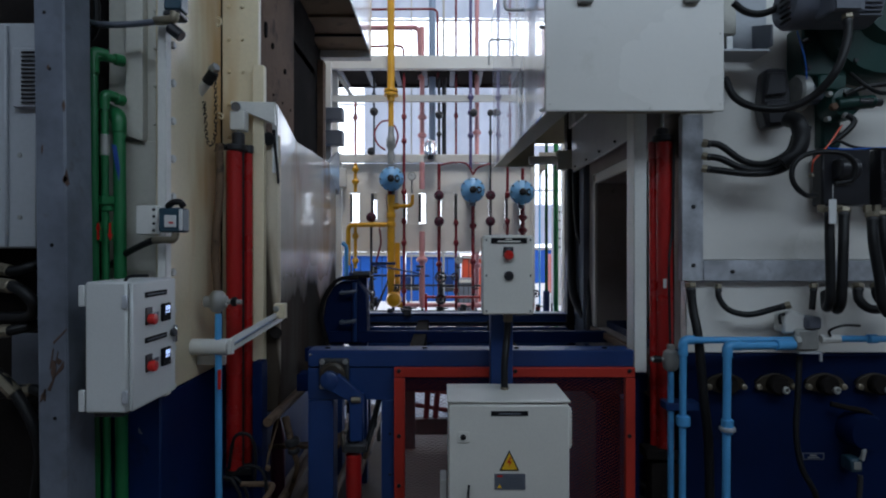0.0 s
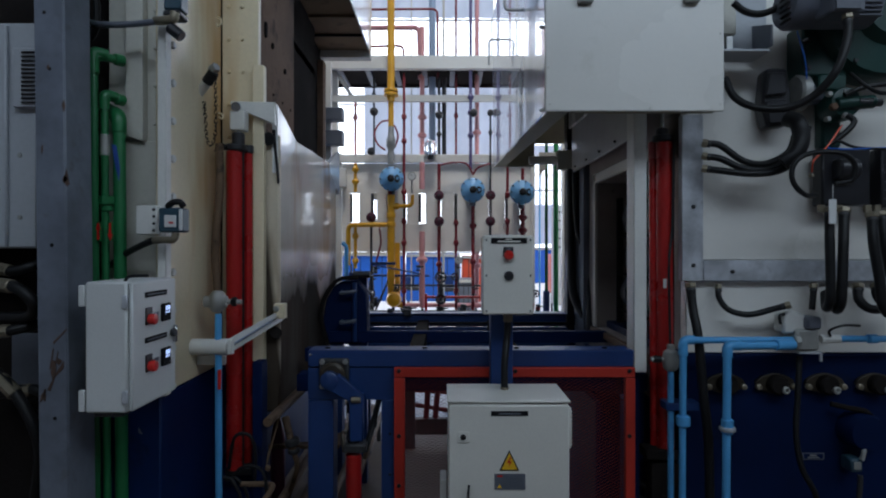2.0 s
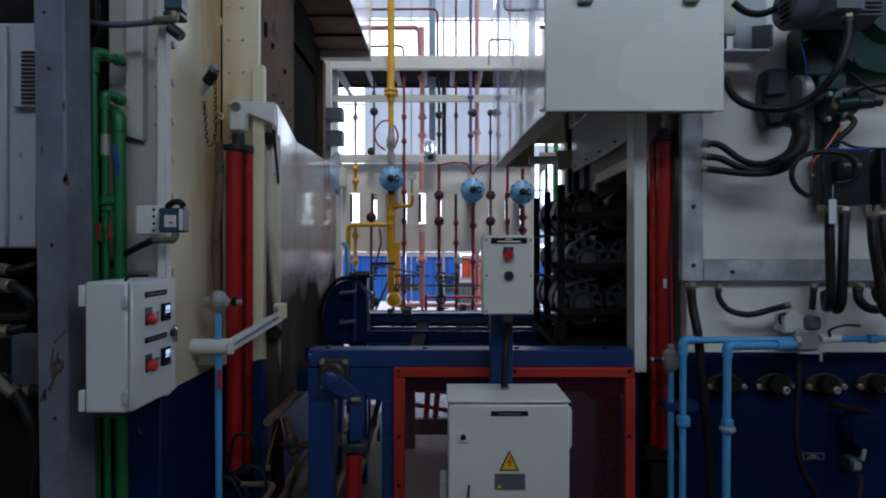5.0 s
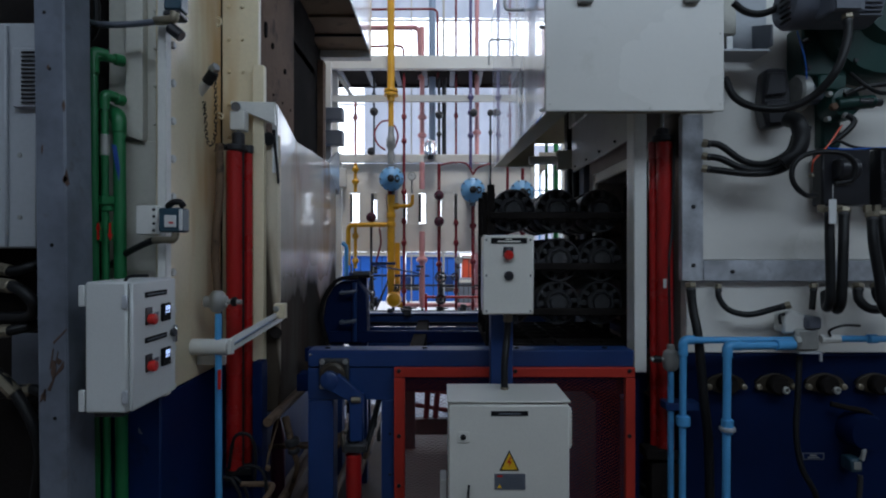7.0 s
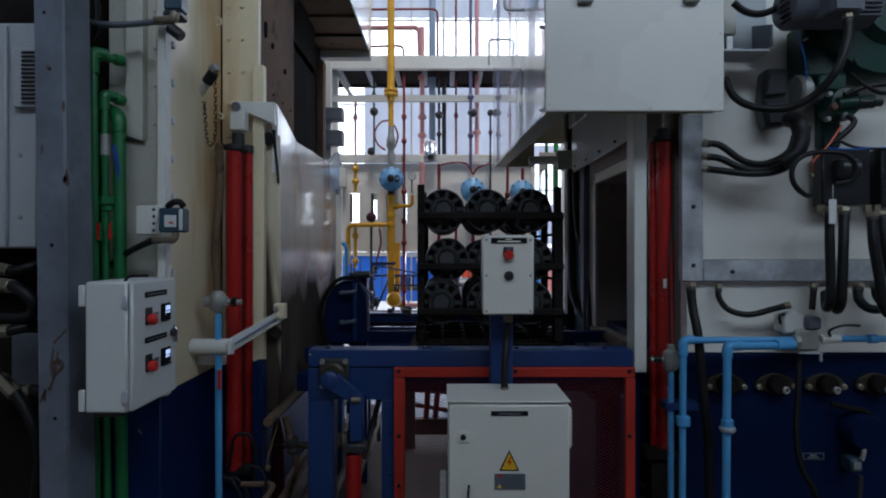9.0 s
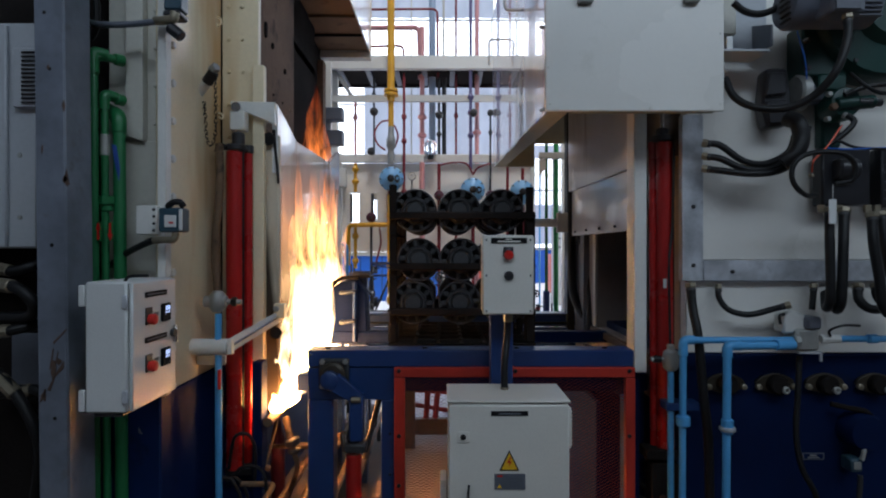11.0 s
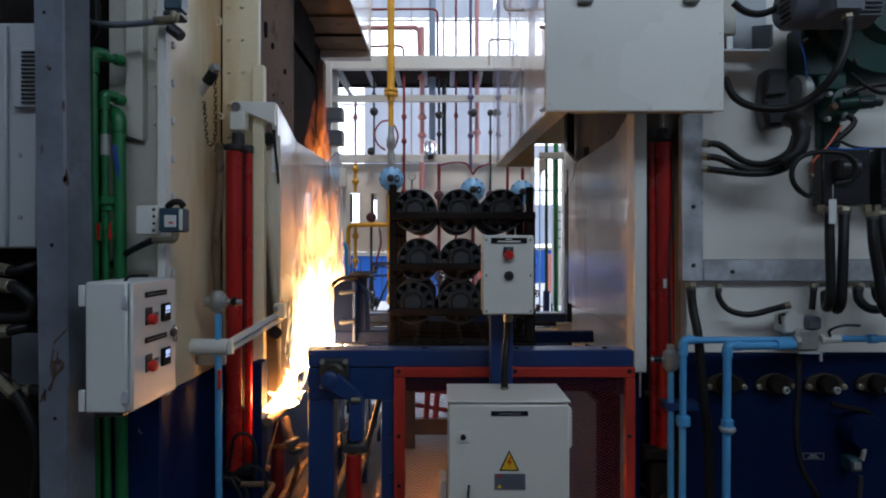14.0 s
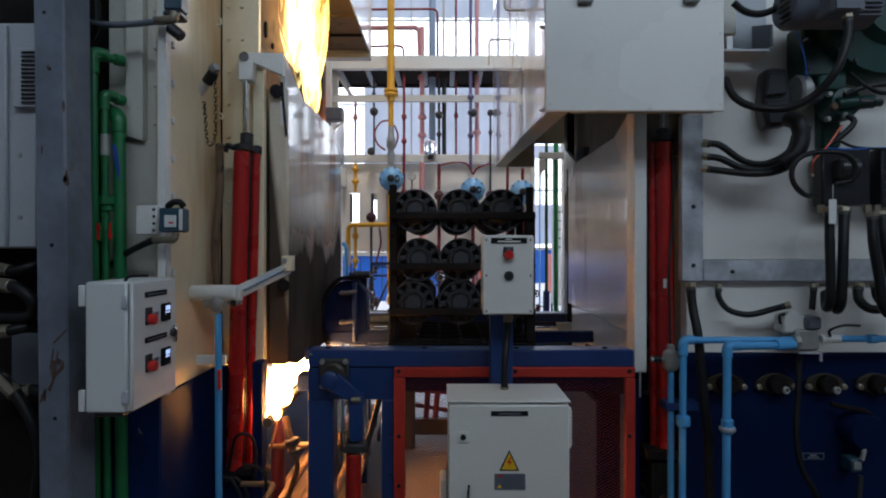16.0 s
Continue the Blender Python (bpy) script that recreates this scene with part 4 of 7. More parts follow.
def guard():
    g = thing("mesh_guard", (0.3, 2.39, 0), "red framed guard with expanded metal mesh", "guard")
    z0 = 0.18
    x0, x1, zt = -0.205, 0.804, 1.003
    part("frame_bar", box(x0, x1, 2.36, 2.39, zt - 0.04, zt, 0.003), RED_FRAME, g)
    part("frame_bar", box(x0, x1, 2.36, 2.39, z0, z0 + 0.04, 0.003), RED_FRAME, g)
    part("frame_bar", box(x0, x0 + 0.045, 2.36, 2.39, z0 + 0.042, zt - 0.042, 0.003), RED_FRAME, g)
    part("frame_bar", box(x1 - 0.04, x1, 2.36, 2.39, z0 + 0.042, zt - 0.042, 0.003), RED_FRAME, g)
    mesh = bmesh.new()
    rows = int((zt - z0 - 0.06) / 0.0068)
    cols = int((x1 - x0 - 0.06) / 0.0125)
    for r in range(rows):
        zc = z0 + 0.035 + r * 0.0068
        ring = []
        for c in range(cols + 1):
            x = x0 + 0.035 + c * 0.0125
            z = zc + (0.0033 if (c + r) % 2 else -0.0033)
            ring.append((mesh.verts.new((x, 2.378, z - 0.0008)), mesh.verts.new((x, 2.378, z + 0.0008)), mesh.verts.new((x, 2.381, z))))
        for a, b in zip(ring, ring[1:]):
            for i in range(3):
                mesh.faces.new((a[i], b[i], b[(i + 1) % 3], a[(i + 1) % 3]))
    part("expanded_mesh", mesh, MESH_RED, g, "dark red expanded metal mesh")
    for u, v in ((706, 657), (706, 772), (706, 860), (912, 657), (1114, 657), (1114, 772)):
        part("bolt", bolt(((u - 784) * 0.00236, 2.36, 1.5 - (v - 441) * 0.00236), (0, -1, 0), 0.009, 0.006), BLACK, g)
    for x in (x0 + 0.02, x1 - 0.02):
        part("foot", box(x - 0.02, x + 0.02, 2.36, 2.39, 0, z0, 0.002), RED_FRAME, g)


guard()


def cabinet():
    c = thing("control_cabinet", (0.24, 2.12, 0), "light grey electrical cabinet with a warning sign", "cabinet")
    x0, x1, zt = 0.018, 0.448, 0.956
    part("body", box(x0, x1, 2.012, 2.25, 0.2, zt - 0.002, 0.008), WARM_CABINET, c)
    part("plinth", box(x0 + 0.02, x1 - 0.02, 2.03, 2.23, 0, 0.198), BLACK, c)
    part("rain_lip", box(x0 - 0.004, x1 + 0.004, 1.994, 2.25, zt, zt + 0.008, 0.003), WARM_CABINET, c)
    door = part("door", box(x0 + 0.002, x1 - 0.002, 1.99, 2.009, 0.21, zt - 0.006, 0.005), WARM_CABINET, c)
    part("label_plate", box(0.169, 0.3, 1.988, 1.99, 0.912, 0.929, 0), MATT_BLACK, door, "black engraved label plate")
    part("label_text", box(0.197, 0.274, 1.986, 1.988, 0.918, 0.923, 0), GREY_PLASTIC, door)
    lock = part("lock_plate", box(0.052, 0.093, 1.986, 1.99, 0.819, 0.857, 0.002), WARM_CABINET, door)
    part("key_hole", lathe((0.071, 1.986, 0.839), (0, -1, 0), [(0.01, 0), (0.01, 0.004), (0.007, 0.006)], 14), BLACK, lock)
    tri = [(884, 833), (919, 833), (901.5, 797)]
    sign = part("warning_sign", prism([((u - 784) * 0.001988, 1.5 - (v - 441) * 0.001988) for u, v in tri], "y", 1.987, 1.99, 0), BLACK_PLASTIC, door, "yellow triangular high voltage sign")
    tri = [(887.5, 831), (915.5, 831), (901.5, 801.5)]
    part("sign_face", prism([((u - 784) * 0.001988, 1.5 - (v - 441) * 0.001988) for u, v in tri], "y", 1.9855, 1.987, 0), SIGN_YELLOW, sign)
    zig = [(903, 808), (897, 819), (902, 819), (899, 828), (906, 816), (901, 816), (905, 809)]
    part("lightning_mark", prism([((u - 784) * 0.001988, 1.5 - (v - 441) * 0.001988) for u, v in zig], "y", 1.984, 1.9853, 0), BUTTON_RED, sign, "red lightning mark")
    plate = part("notice_plate", box(0.181, 0.29, 1.987, 1.99, 0.653, 0.709, 0.001), GREY_STEEL, door, "grey notice plate with small print")
    part("notice_triangle", prism([((u - 784) * 0.001986, 1.5 - (v - 441) * 0.001986) for u, v in ((880, 864), (888, 864), (884, 857))], "y", 1.9855, 1.9868, 0), SIGN_YELLOW, plate)
    for k in range(5):
        part("print_bar", box(0.214, 0.274, 1.9855, 1.9868, 0.7 - 0.008 * k, 0.7 - 0.008 * k + 0.002, 0), GREY_PLASTIC, plate)
    part("print_bar", box(0.191, 0.21, 1.986, 1.987, 0.698, 0.704, 0), BUTTON_RED, plate)
    part("door_handle", tube([(0.091, 1.98, 0.672), (0.089, 1.97, 0.659), (0.087, 1.97, 0.625), (0.087, 1.98, 0.591)], 0.004, 8), BLACK, door)
    vent = part("side_vent", box(x1 + 0.001, x1 + 0.018, 2.05, 2.2, 0.776, 0.924, 0.004), WARM_CABINET, c)
    for k in range(10):
        part("vent_fin", box(x1 + 0.018, x1 + 0.021, 2.05, 2.2, 0.786 + 0.0132 * k, 0.786 + 0.0132 * k + 0.007, 0.001), WARM_CABINET, vent)
    part("cable_gland", rod((0.235, 2.16, 0.941), (0.235, 2.16, 0.973), 0.016, 8), BRASS, c, "brass cable gland")
    part("trunking", box(-0.011, 0.013, 2.1, 2.2, 0, 0.641, 0.003), OLD_WHITE, c)


cabinet()


def button_post():
    p = thing("button_post", (0.239, 2.3, 0), "dark blue post carrying the push button box", "post")
    part("post", box(0.191, 0.281, 2.27, 2.34, 0.0, 1.557, 0.004), BLUE, p)
    part("conduit", tube([(0.235, 2.16, 0.962), (0.237, 2.17, 1.068), (0.249, 2.2, 1.15), (0.253, 2.2, 1.238)], 0.014, 10), BLACK, p, "black cable conduit")
    part("gland", rod((0.253, 2.2, 1.216), (0.253, 2.2, 1.247), 0.018, 8), BRASS, p)
    b = thing("button_box", (0.25, 2.15, 1.254), "light grey push button box fixed to a post", "control box")
    part("body", box(0.152, 0.34, 2.14, 2.268, 1.254, 1.549, 0.006), WARM_CABINET, b)
    lid = part("lid", box(0.148, 0.341, 2.12, 2.137, 1.254, 1.552, 0.006), WARM_CABINET, b)
    part("label_plate", box(0.18, 0.315, 2.117, 2.12, 1.521, 1.542, 0), MATT_BLACK, lid, "black engraved label plate")
    part("label_text", box(0.205, 0.29, 2.115, 2.117, 1.525, 1.531, 0), WARM_CABINET, lid)
    part("label_text", box(0.235, 0.26, 2.115, 2.117, 1.535, 1.539, 0), WARM_CABINET, lid)
    for u, v in ((861, 425), (939, 425), (861, 488), (939, 488), (861, 551), (939, 551)):
        part("screw", lathe(((u - 784) * 0.00212, 2.12, 1.5 - (v - 441) * 0.00212), (0, -1, 0), [(0.004, 0), (0.003, 0.002)], 8), BLACK, lid)
    stop = part("stop_button", box(0.226, 0.264, 2.113, 2.12, 1.47, 1.508, 0.002), BLACK_PLASTIC, lid)
    part("red_cap", lathe((0.246, 2.113, 1.477), (0, -1, 0), [(0.0185, 0), (0.0185, 0.01), (0.015, 0.016), (0.004, 0.018)], 20), BUTTON_RED, stop, "red push button")
    part("cap_mark", box(0.236, 0.255, 2.111, 2.113, 1.496, 1.502, 0), GREY_PLASTIC, stop)
    part("start_button", lathe((0.247, 2.12, 1.4), (0, -1, 0), [(0.018, 0), (0.018, 0.008), (0.013, 0.012), (0.012, 0.01)], 20), BLACK_PLASTIC, lid, "black push button")


button_post()


def chain_drive():
    c = thing("chain_drive", (-0.592, 3.5, 0.594), "dark blue chain drive housing beside the rails", "machine")
    out = [(-0.721, 3.45, 0.917)[::2], (-0.731, 3.45, 1.089)[::2], (-0.711, 3.45, 1.193)[::2], (-0.669, 3.45, 1.269)[::2], (-0.618, 3.45, 1.303)[::2], (-0.531, 3.45, 1.31)[::2], (-0.469, 3.45, 1.227)[::2], (-0.462, 3.45, 0.917)[::2]]
    part("housing", prism(out, "y", 3.45, 3.6, 0.006), BLUE_DEEP, c)
    part("post", box(-0.602, -0.485, 3.61, 3.68, 0, 1.352), BLUE, c)
    part("post", box(-0.714, -0.644, 3.61, 3.7, 0, 0.944), BLUE, c)
    link = bmesh.new()
    arc = curve_points([(-0.698, 3.42, 0.922), (-0.739, 3.42, 1.093), (-0.718, 3.42, 1.202), (-0.67, 3.42, 1.281), (-0.609, 3.42, 1.322), (-0.51, 3.42, 1.326)], 8)
    for a, b in zip(arc[::2], arc[1::2]):
        rod(a, a.lerp(b, 1.5), 0.012, 8, bm=link)
    tube(arc, 0.013, 8, soft=False, bm=link)
    part("chain", link, SOOT_AND_SHADE, c, "greasy drive chain")
    for v in (516, 568):
        z = 1.5 - (v - 441) * 0.0034
        part("handle", pipe([(-0.534, 3.45, z), (-0.534, 3.38, z), (-0.615, 3.38, z - 0.01), (-0.615, 3.45, z - 0.01)], 0.011, 0.02), GREY_STEEL, c)
    part("side_bar", rod((-0.534, 3.42, 1.298), (-0.534, 3.42, 0.939), 0.014, 10), BLUE, c)
    part("cap", rod((-0.564, 3.55, 1.34), (-0.458, 3.55, 1.34), 0.022, 12), CAST, c)


chain_drive()


def rails():
    r = thing("transfer_rails", (0.2, 3.5, 0), "dark blue rear transfer rail and bed", "rail")
    part("rear_rail", box(-0.556, 1.042, 4.15, 4.27, 0.931, 1.014), BLUE, r)
    part("rail_cap", box(-0.553, 1.037, 4.13, 4.27, 1.019, 1.029, 0.002), BLUE, r)
    part("rear_web", box(-0.549, 1.07, 4.1, 4.15, 0.787, 0.93), BLUE, r)
    part("black_guide", box(-0.529, 1.009, 4.1, 4.14, 0.955, 0.967, 0.002), BLACK, r)
    for x in (-0.18, 0.32):
        part("bed_rail", box(x, x + 0.08, 2.7, 4.1, 0.9, 0.985), SOOT_AND_SHADE, r)
    part("cross_member", box(-0.7, 0.98, 2.7, 2.8, 0.82, 0.9), BLUE_DEEP, r)
    part("bed_bar", box(-0.7, 1.0, 2.86, 2.92, 0.93, 0.998), BLUE_DEEP, r)
    part("bed_bar", box(-0.7, 1.0, 3.44, 3.5, 0.93, 0.998), BLUE_DEEP, r)
    for x in (-0.6, 0.9):
        for y in (2.72, 4.1):
            part("leg", box(x, x + 0.07, y, y + 0.07, 0, 0.82), BLUE_DEEP, r)
    for u in (690, 715, 858, 1024):
        part("bolt", bolt(((u - 784) * 0.0042, 4.2, 1.027), (0, 0, 1), 0.02, 0.03), BLACK, r)
    part("bracket", box(-0.287, -0.234, 4.1, 4.14, 1.012, 1.061), CAST, r)
    part("stay_rod", rod((-0.3, 2.72, 0.818), (-0.375, 2.7, 0.5), 0.012, 8), PIPE_RUST, r, "rusty stay rod")
    part("stay_nut", rod((-0.331, 2.71, 0.68), (-0.34, 2.71, 0.645), 0.02, 8), CAST, r)


rails()


# ---- pipes on the floor under the burner ----
def floor_pipes():
    p = thing("burner_pipe", (-0.75, 3.0, 0.775), "rusty steel flame curtain burner pipe", "pipe")
    part("run", rod((-0.752, 2.42, 0.756), (-0.752, 4.1, 0.762), 0.021, 14), FLOOR_RUST, p)
    noz = part("mixer", rod((-0.725, 2.6, 0.728), (-0.676, 2.55, 0.585), 0.017, 12), FLOOR_RUST, p, "rusty mixer tube")
    part("clamp", rod((-0.683, 2.55, 0.643), (-0.676, 2.55, 0.615), 0.034, 14), CAST, noz)
    part("clamp", rod((-0.673, 2.55, 0.597), (-0.671, 2.55, 0.579), 0.028, 14), CAST, noz)
    part("tail", tube([(-0.673, 2.55, 0.585), (-0.658, 2.55, 0.521), (-0.686, 2.6, 0.437), (-0.74, 2.7, 0.315)], 0.012, 8), FLOOR_RUST, p)
    part("stay", rod((-0.751, 2.6, 0.736), (-0.797, 2.5, 0.498), 0.006, 8), FLOOR_RUST, p)
    part("stay_nut", rod((-0.785, 2.5, 0.537), (-0.765, 2.5, 0.525), 0.014, 6), FLOOR_RUST, p)
    part("feed", pipe([(-0.826, 2.3, 0.543), (-0.703, 2.35, 0.522), (-0.704, 2.3, 0.513), (-0.713, 2.2, 0.49)], 0.012, 0.03), FLOOR_RUST, p)
    part("cross_bar", box(-0.896, -0.534, 2.9, 2.95, 0.473, 0.494), FLOOR_RUST, p)
    for x, r, z in ((-0.66, 0.028, 0.3), (-0.57, 0.02, 0.22), (-0.5, 0.02, 0.16), (-0.74, 0.02, 0.35)):
        q = thing("floor_pipe", (x, 3.0, 0), "rusty pipe running along the floor bay", "pipe", "pipes under the bay")
        part("run", rod((x, 2.0, z), (x, 4.6, z), r, 12), FLOOR_RUST, q)
        for y in (2.2, 4.4):
            part("support", box(x - 0.015, x + 0.015, y, y + 0.03, 0, z - r, 0.002), CAST, q)
    b = thing("fire_bottle", (-0.861, 2.95, 0), "dark red gas bottle behind the burner pipe", "bottle")
    part("body", lathe((-0.861, 2.95, 0), (0, 0, 1), [(0.03, 0), (0.036, 0.02), (0.036, 0.52), (0.02, 0.6), (0.012, 0.62)], 18), PLUM, b)
    for u0, v0, u1, v1, y in ((410, 842, 470, 850, 2.3), (400, 850, 440, 890, 2.3), (395, 845, 430, 905, 2.2)):
        h = thing("hydraulic_hose", ((u0 - 784) * y / 1000, y, 1.5 - (v0 - 441) * y / 1000), "black hose at the cylinder foot", "hose", "hoses at the cylinder foot")
        a = Vector(((u0 - 784) * y / 1000, y, 1.5 - (v0 - 441) * y / 1000))
        b2 = Vector(((u1 - 784) * y / 1000, y, 1.5 - (v1 - 441) * y / 1000))
        part("hose", tube([a, a.lerp(b2, 0.5) + Vector((0, 0, 0.05)), b2, b2 - Vector((0, 0, 0.3))], 0.007, 8), BLACK, h)


floor_pipes()


# ---- the load: cast wheel hubs on a rack ----
def wheel_hub_mesh():
    """A cast hub along y: a thick rim with ten windows between spokes, an eight-sided raised plate with a ridge, and a blunt boss."""
    R, n = 0.109, 40
    bm = lathe((0, 0.0, 0), (0, 1, 0), [(R * 0.9, 0.004), (R * 0.92, -0.006), (R * 0.97, -0.006), (R, 0.004), (R, 0.05), (R * 0.88, 0.05), (R * 0.88, 0.006)], n, capped=False)
    for k in range(10):
        a = k * math.tau / 10
        own = box(-0.013, 0.013, 0.0, 0.045, R * 0.58, R * 0.92, 0.005)
        bmesh.ops.rotate(own, cent=(0, 0, 0), matrix=Matrix.Rotation(a, 3, "Y"), verts=own.verts)
        join(bm, own)
        if k % 2:
            join(bm, lathe((R * 0.8 * math.sin(a), 0.0, R * 0.8 * math.cos(a)), (0, -1, 0), [(0.009, 0), (0.008, 0.005)], 8))
    lathe((0, 0, 0), (0, -1, 0), [(R * 0.62, -0.13), (R * 0.66, 0.0), (R * 0.64, 0.01), (R * 0.55, 0.022), (R * 0.5, 0.022), (R * 0.46, 0.012), (R * 0.42, 0.012)], 8, bm)
    lathe((0, 0, 0), (0, -1, 0), [(R * 0.42, 0.0), (R * 0.4, 0.022), (R * 0.34, 0.03), (0.006, 0.031)], 24, bm)
    lathe((0, 0.05, 0), (0, 1, 0), [(R * 0.9, 0), (R * 0.96, 0.02), (R * 0.97, 0.05), (R * 0.93, 0.06), (R * 0.92, 0.12), (R * 0.84, 0.135), (R * 0.4, 0.137)], 24, bm)
    return bm


rack = thing("loaded_rack", (0.1, 3.2, 0.998), "dark steel rack loaded with cast wheel hubs", "rack")
for k in range(7):
    part("tray_bar", box(-0.27 + 0.118 * k, -0.25 + 0.118 * k, 2.78, 3.62, 0.999, 1.03, 0.002), SOOT_AND_SHADE, rack)
for k in range(7):
    part("tray_bar", box(-0.27, 0.458, 2.78 + 0.137 * k, 2.798 + 0.137 * k, 1.001, 1.035, 0.002), SOOT_AND_SHADE, rack)
for x in (-0.262, 0.421):
    for y in (2.83, 3.2, 3.57):
        part("post", box(x - 0.006, x + 0.03, y - 0.015, y + 0.015, 1.035, 1.822 if x < 0 else 1.81, 0.004), SOOT_AND_SHADE, rack)
    for z in (1.12, 1.345, 1.575):
        part("side_bar", box(x - 0.002, x + 0.02, 2.8, 3.6, z - 0.006, z + 0.006, 0.002), SOOT_AND_SHADE, rack)
part("post_socket", box(0.41, 0.458, 2.8, 2.87, 1.035, 1.685, 0.006), SOOT_AND_SHADE, rack)
part("post_socket", box(-0.275, -0.225, 2.82, 2.88, 1.035, 1.13, 0.006), SOOT_AND_SHADE, rack)
for z in (1.19, 1.413, 1.664):
    for y in (2.775, 3.0, 3.3):
        part("cross_bar", box(-0.262, 0.456, y, y + 0.02, z - 0.018, z + 0.018, 0.006), SOOT_AND_SHADE, rack)
hub_data = None
for z, xs in ((1.692, (-0.139, 0.081, 0.296)), (1.447, (-0.12, 0.09, 0.3)), (1.232, (-0.15, 0.085, 0.298))):
    for x in xs:
        for k in range(4):
            if hub_data is None:
                bm = wheel_hub_mesh()
                bmesh.ops.translate(bm, verts=bm.verts, vec=rack.location)
                ob = part("wheel_hub", bm, CAST, rack, "dark cast wheel hub")
                hub_data = ob.data
            else:
                ob = new("wheel_hub", hub_data)
                ob.parent = rack
                ob["label"] = "dark cast wheel hub"
            ob.matrix_basis = pose(x - 0.1, 2.83 + 0.21 * k - 3.2, z - 0.998, 0, rng.uniform(0, 60), 0)



# ---- pipe skid on the floor behind the guard ----
skid = thing("pipe_skid", (0.2, 4.3, 0), "dark red pipe skid standing behind the guard", "pipe skid")
part("bed", box(-0.28, 0.75, 4.3, 4.36, 0.085, 0.205), CAST, skid)
part("post", box(-0.29, -0.21, 4.24, 4.3, 0.0, 0.62), CAST, skid)
for x in (0.2, 0.7):
    part("leg", box(x, x + 0.05, 4.3, 4.36, 0, 0.085), CAST, skid)
for x0, x1 in ((-0.13, -0.1), (-0.06, -0.02), (0.08, 0.05), (0.2, 0.22), (0.36, 0.33), (0.52, 0.52), (0.66, 0.62)):
    part("riser", rod((x0, 4.33, 0.205), (x1, 4.33, 0.62), 0.022, 10), MAROON, skid)
part("header", rod((-0.27, 4.33, 0.42), (0.75, 4.33, 0.36), 0.016, 10), MAROON, skid)
part("header", rod((-0.27, 4.35, 0.31), (0.4, 4.35, 0.2), 0.018, 10), MAROON, skid)
part("top_rail", rod((-0.27, 4.33, 0.58), (0.75, 4.33, 0.5), 0.022, 10), MAROON, skid)
part("hand_wheel", tube([(-0.1 + 0.05 * math.cos(a), 4.29, 0.47 + 0.05 * math.sin(a)) for a in [k * math.tau / 12 for k in range(13)]], 0.007, 6), MAROON, skid)

# invented box, added to close off the dark area behind the guard
dark_closure = thing("dark_closure", (0.95, 3.6, 0), "dark blue box added to close the dark area beside the bed", "tank")
part("body", box(0.74, 0.96, 2.9, 4.3, 0.02, 0.78, 0.01), BLUE_DEEP, dark_closure)
part("sight_frame", box(0.735, 0.74, 3.0, 3.2, 0.3, 0.55, 0.002), CAST, dark_closure)
part("top_flange", box(0.735, 0.975, 2.89, 4.31, 0.78, 0.8, 0.003), CAST, dark_closure)
for y in (2.95, 4.2):
    part("foot", box(0.78, 0.92, y, y + 0.06, 0.0, 0.02, 0.002), CAST, dark_closure)

# ---- right furnace ----
def right_furnace():
    f = thing("furnace", (1.8, 3.0, 0), "white and blue quench furnace with an open mouth", "furnace")
    part("wall_panel", box(1.075, 3.4, 2.5, 2.56, 1.04, 3.7), WHITE, f, "white painted panel")
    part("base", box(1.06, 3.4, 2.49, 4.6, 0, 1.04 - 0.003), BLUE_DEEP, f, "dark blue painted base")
    part("mouth_sill", box(1.0, 2.8, 2.6, 4.4, 0.78, 0.995), BRICK, f)
    part("sill_edge", box(0.975, 1.0, 2.6, 3.75, 0.95, 0.992), BROWN, f)
    part("mouth_lintel", box(1.0, 2.8, 2.6, 4.4, 1.925, 3.4), BRICK, f)
    part("mouth_side", box(1.0, 2.8, 3.66, 4.4, 0.995, 1.925), BRICK, f)
    part("mouth_side", box(1.08, 2.8, 2.57, 2.7, 0.995, 1.925), BRICK, f)
    part("chamber_back", box(2.8, 2.9, 2.6, 4.4, 0.7, 2.3), BRICK, f)
    part("mouth_trim", box(0.985, 1.0, 3.66, 3.72, 0.995, 1.99, 0.003), GREIGE, f)
    part("mouth_trim", box(0.985, 1.0, 2.7, 3.72, 1.925, 1.985, 0.003), GREIGE, f)
    part("far_jamb", box(0.96, 1.0, 3.86, 4.1, 0.8, 2.2), GREY_STEEL, f)
    part("guide_post", box(0.845, 0.902, 2.5, 2.6, 0.953, 2.6), OLD_WHITE, f, "white door guide post")
    part("guide_post", box(0.89, 0.91, 2.52, 2.6, 0.978, 2.6), GREIGE, f)
    part("far_guide", box(0.902, 0.955, 4.1, 4.2, 0.85, 2.5), BLACK, f, "black far door guide")
    part("far_guide", box(0.995, 1.027, 3.95, 4.0, 0.85, 2.1), SOOT_AND_SHADE, f)
    part("seal_rope", tube([(0.936, 4, 2.064), (0.952, 4, 1.664), (0.991, 3.95, 1.504), (1.014, 3.9, 1.387), (0.988, 3.8, 0.934)], 0.025, 10), BLACK, f, "black sealing rope")
    part("seal_rope", tube([(0.915, 4.05, 2.071), (0.923, 4.05, 1.342), (0.936, 4, 1.144), (0.979, 3.9, 1.036)], 0.03, 10), BLACK, f)
    return f


right_furnace()


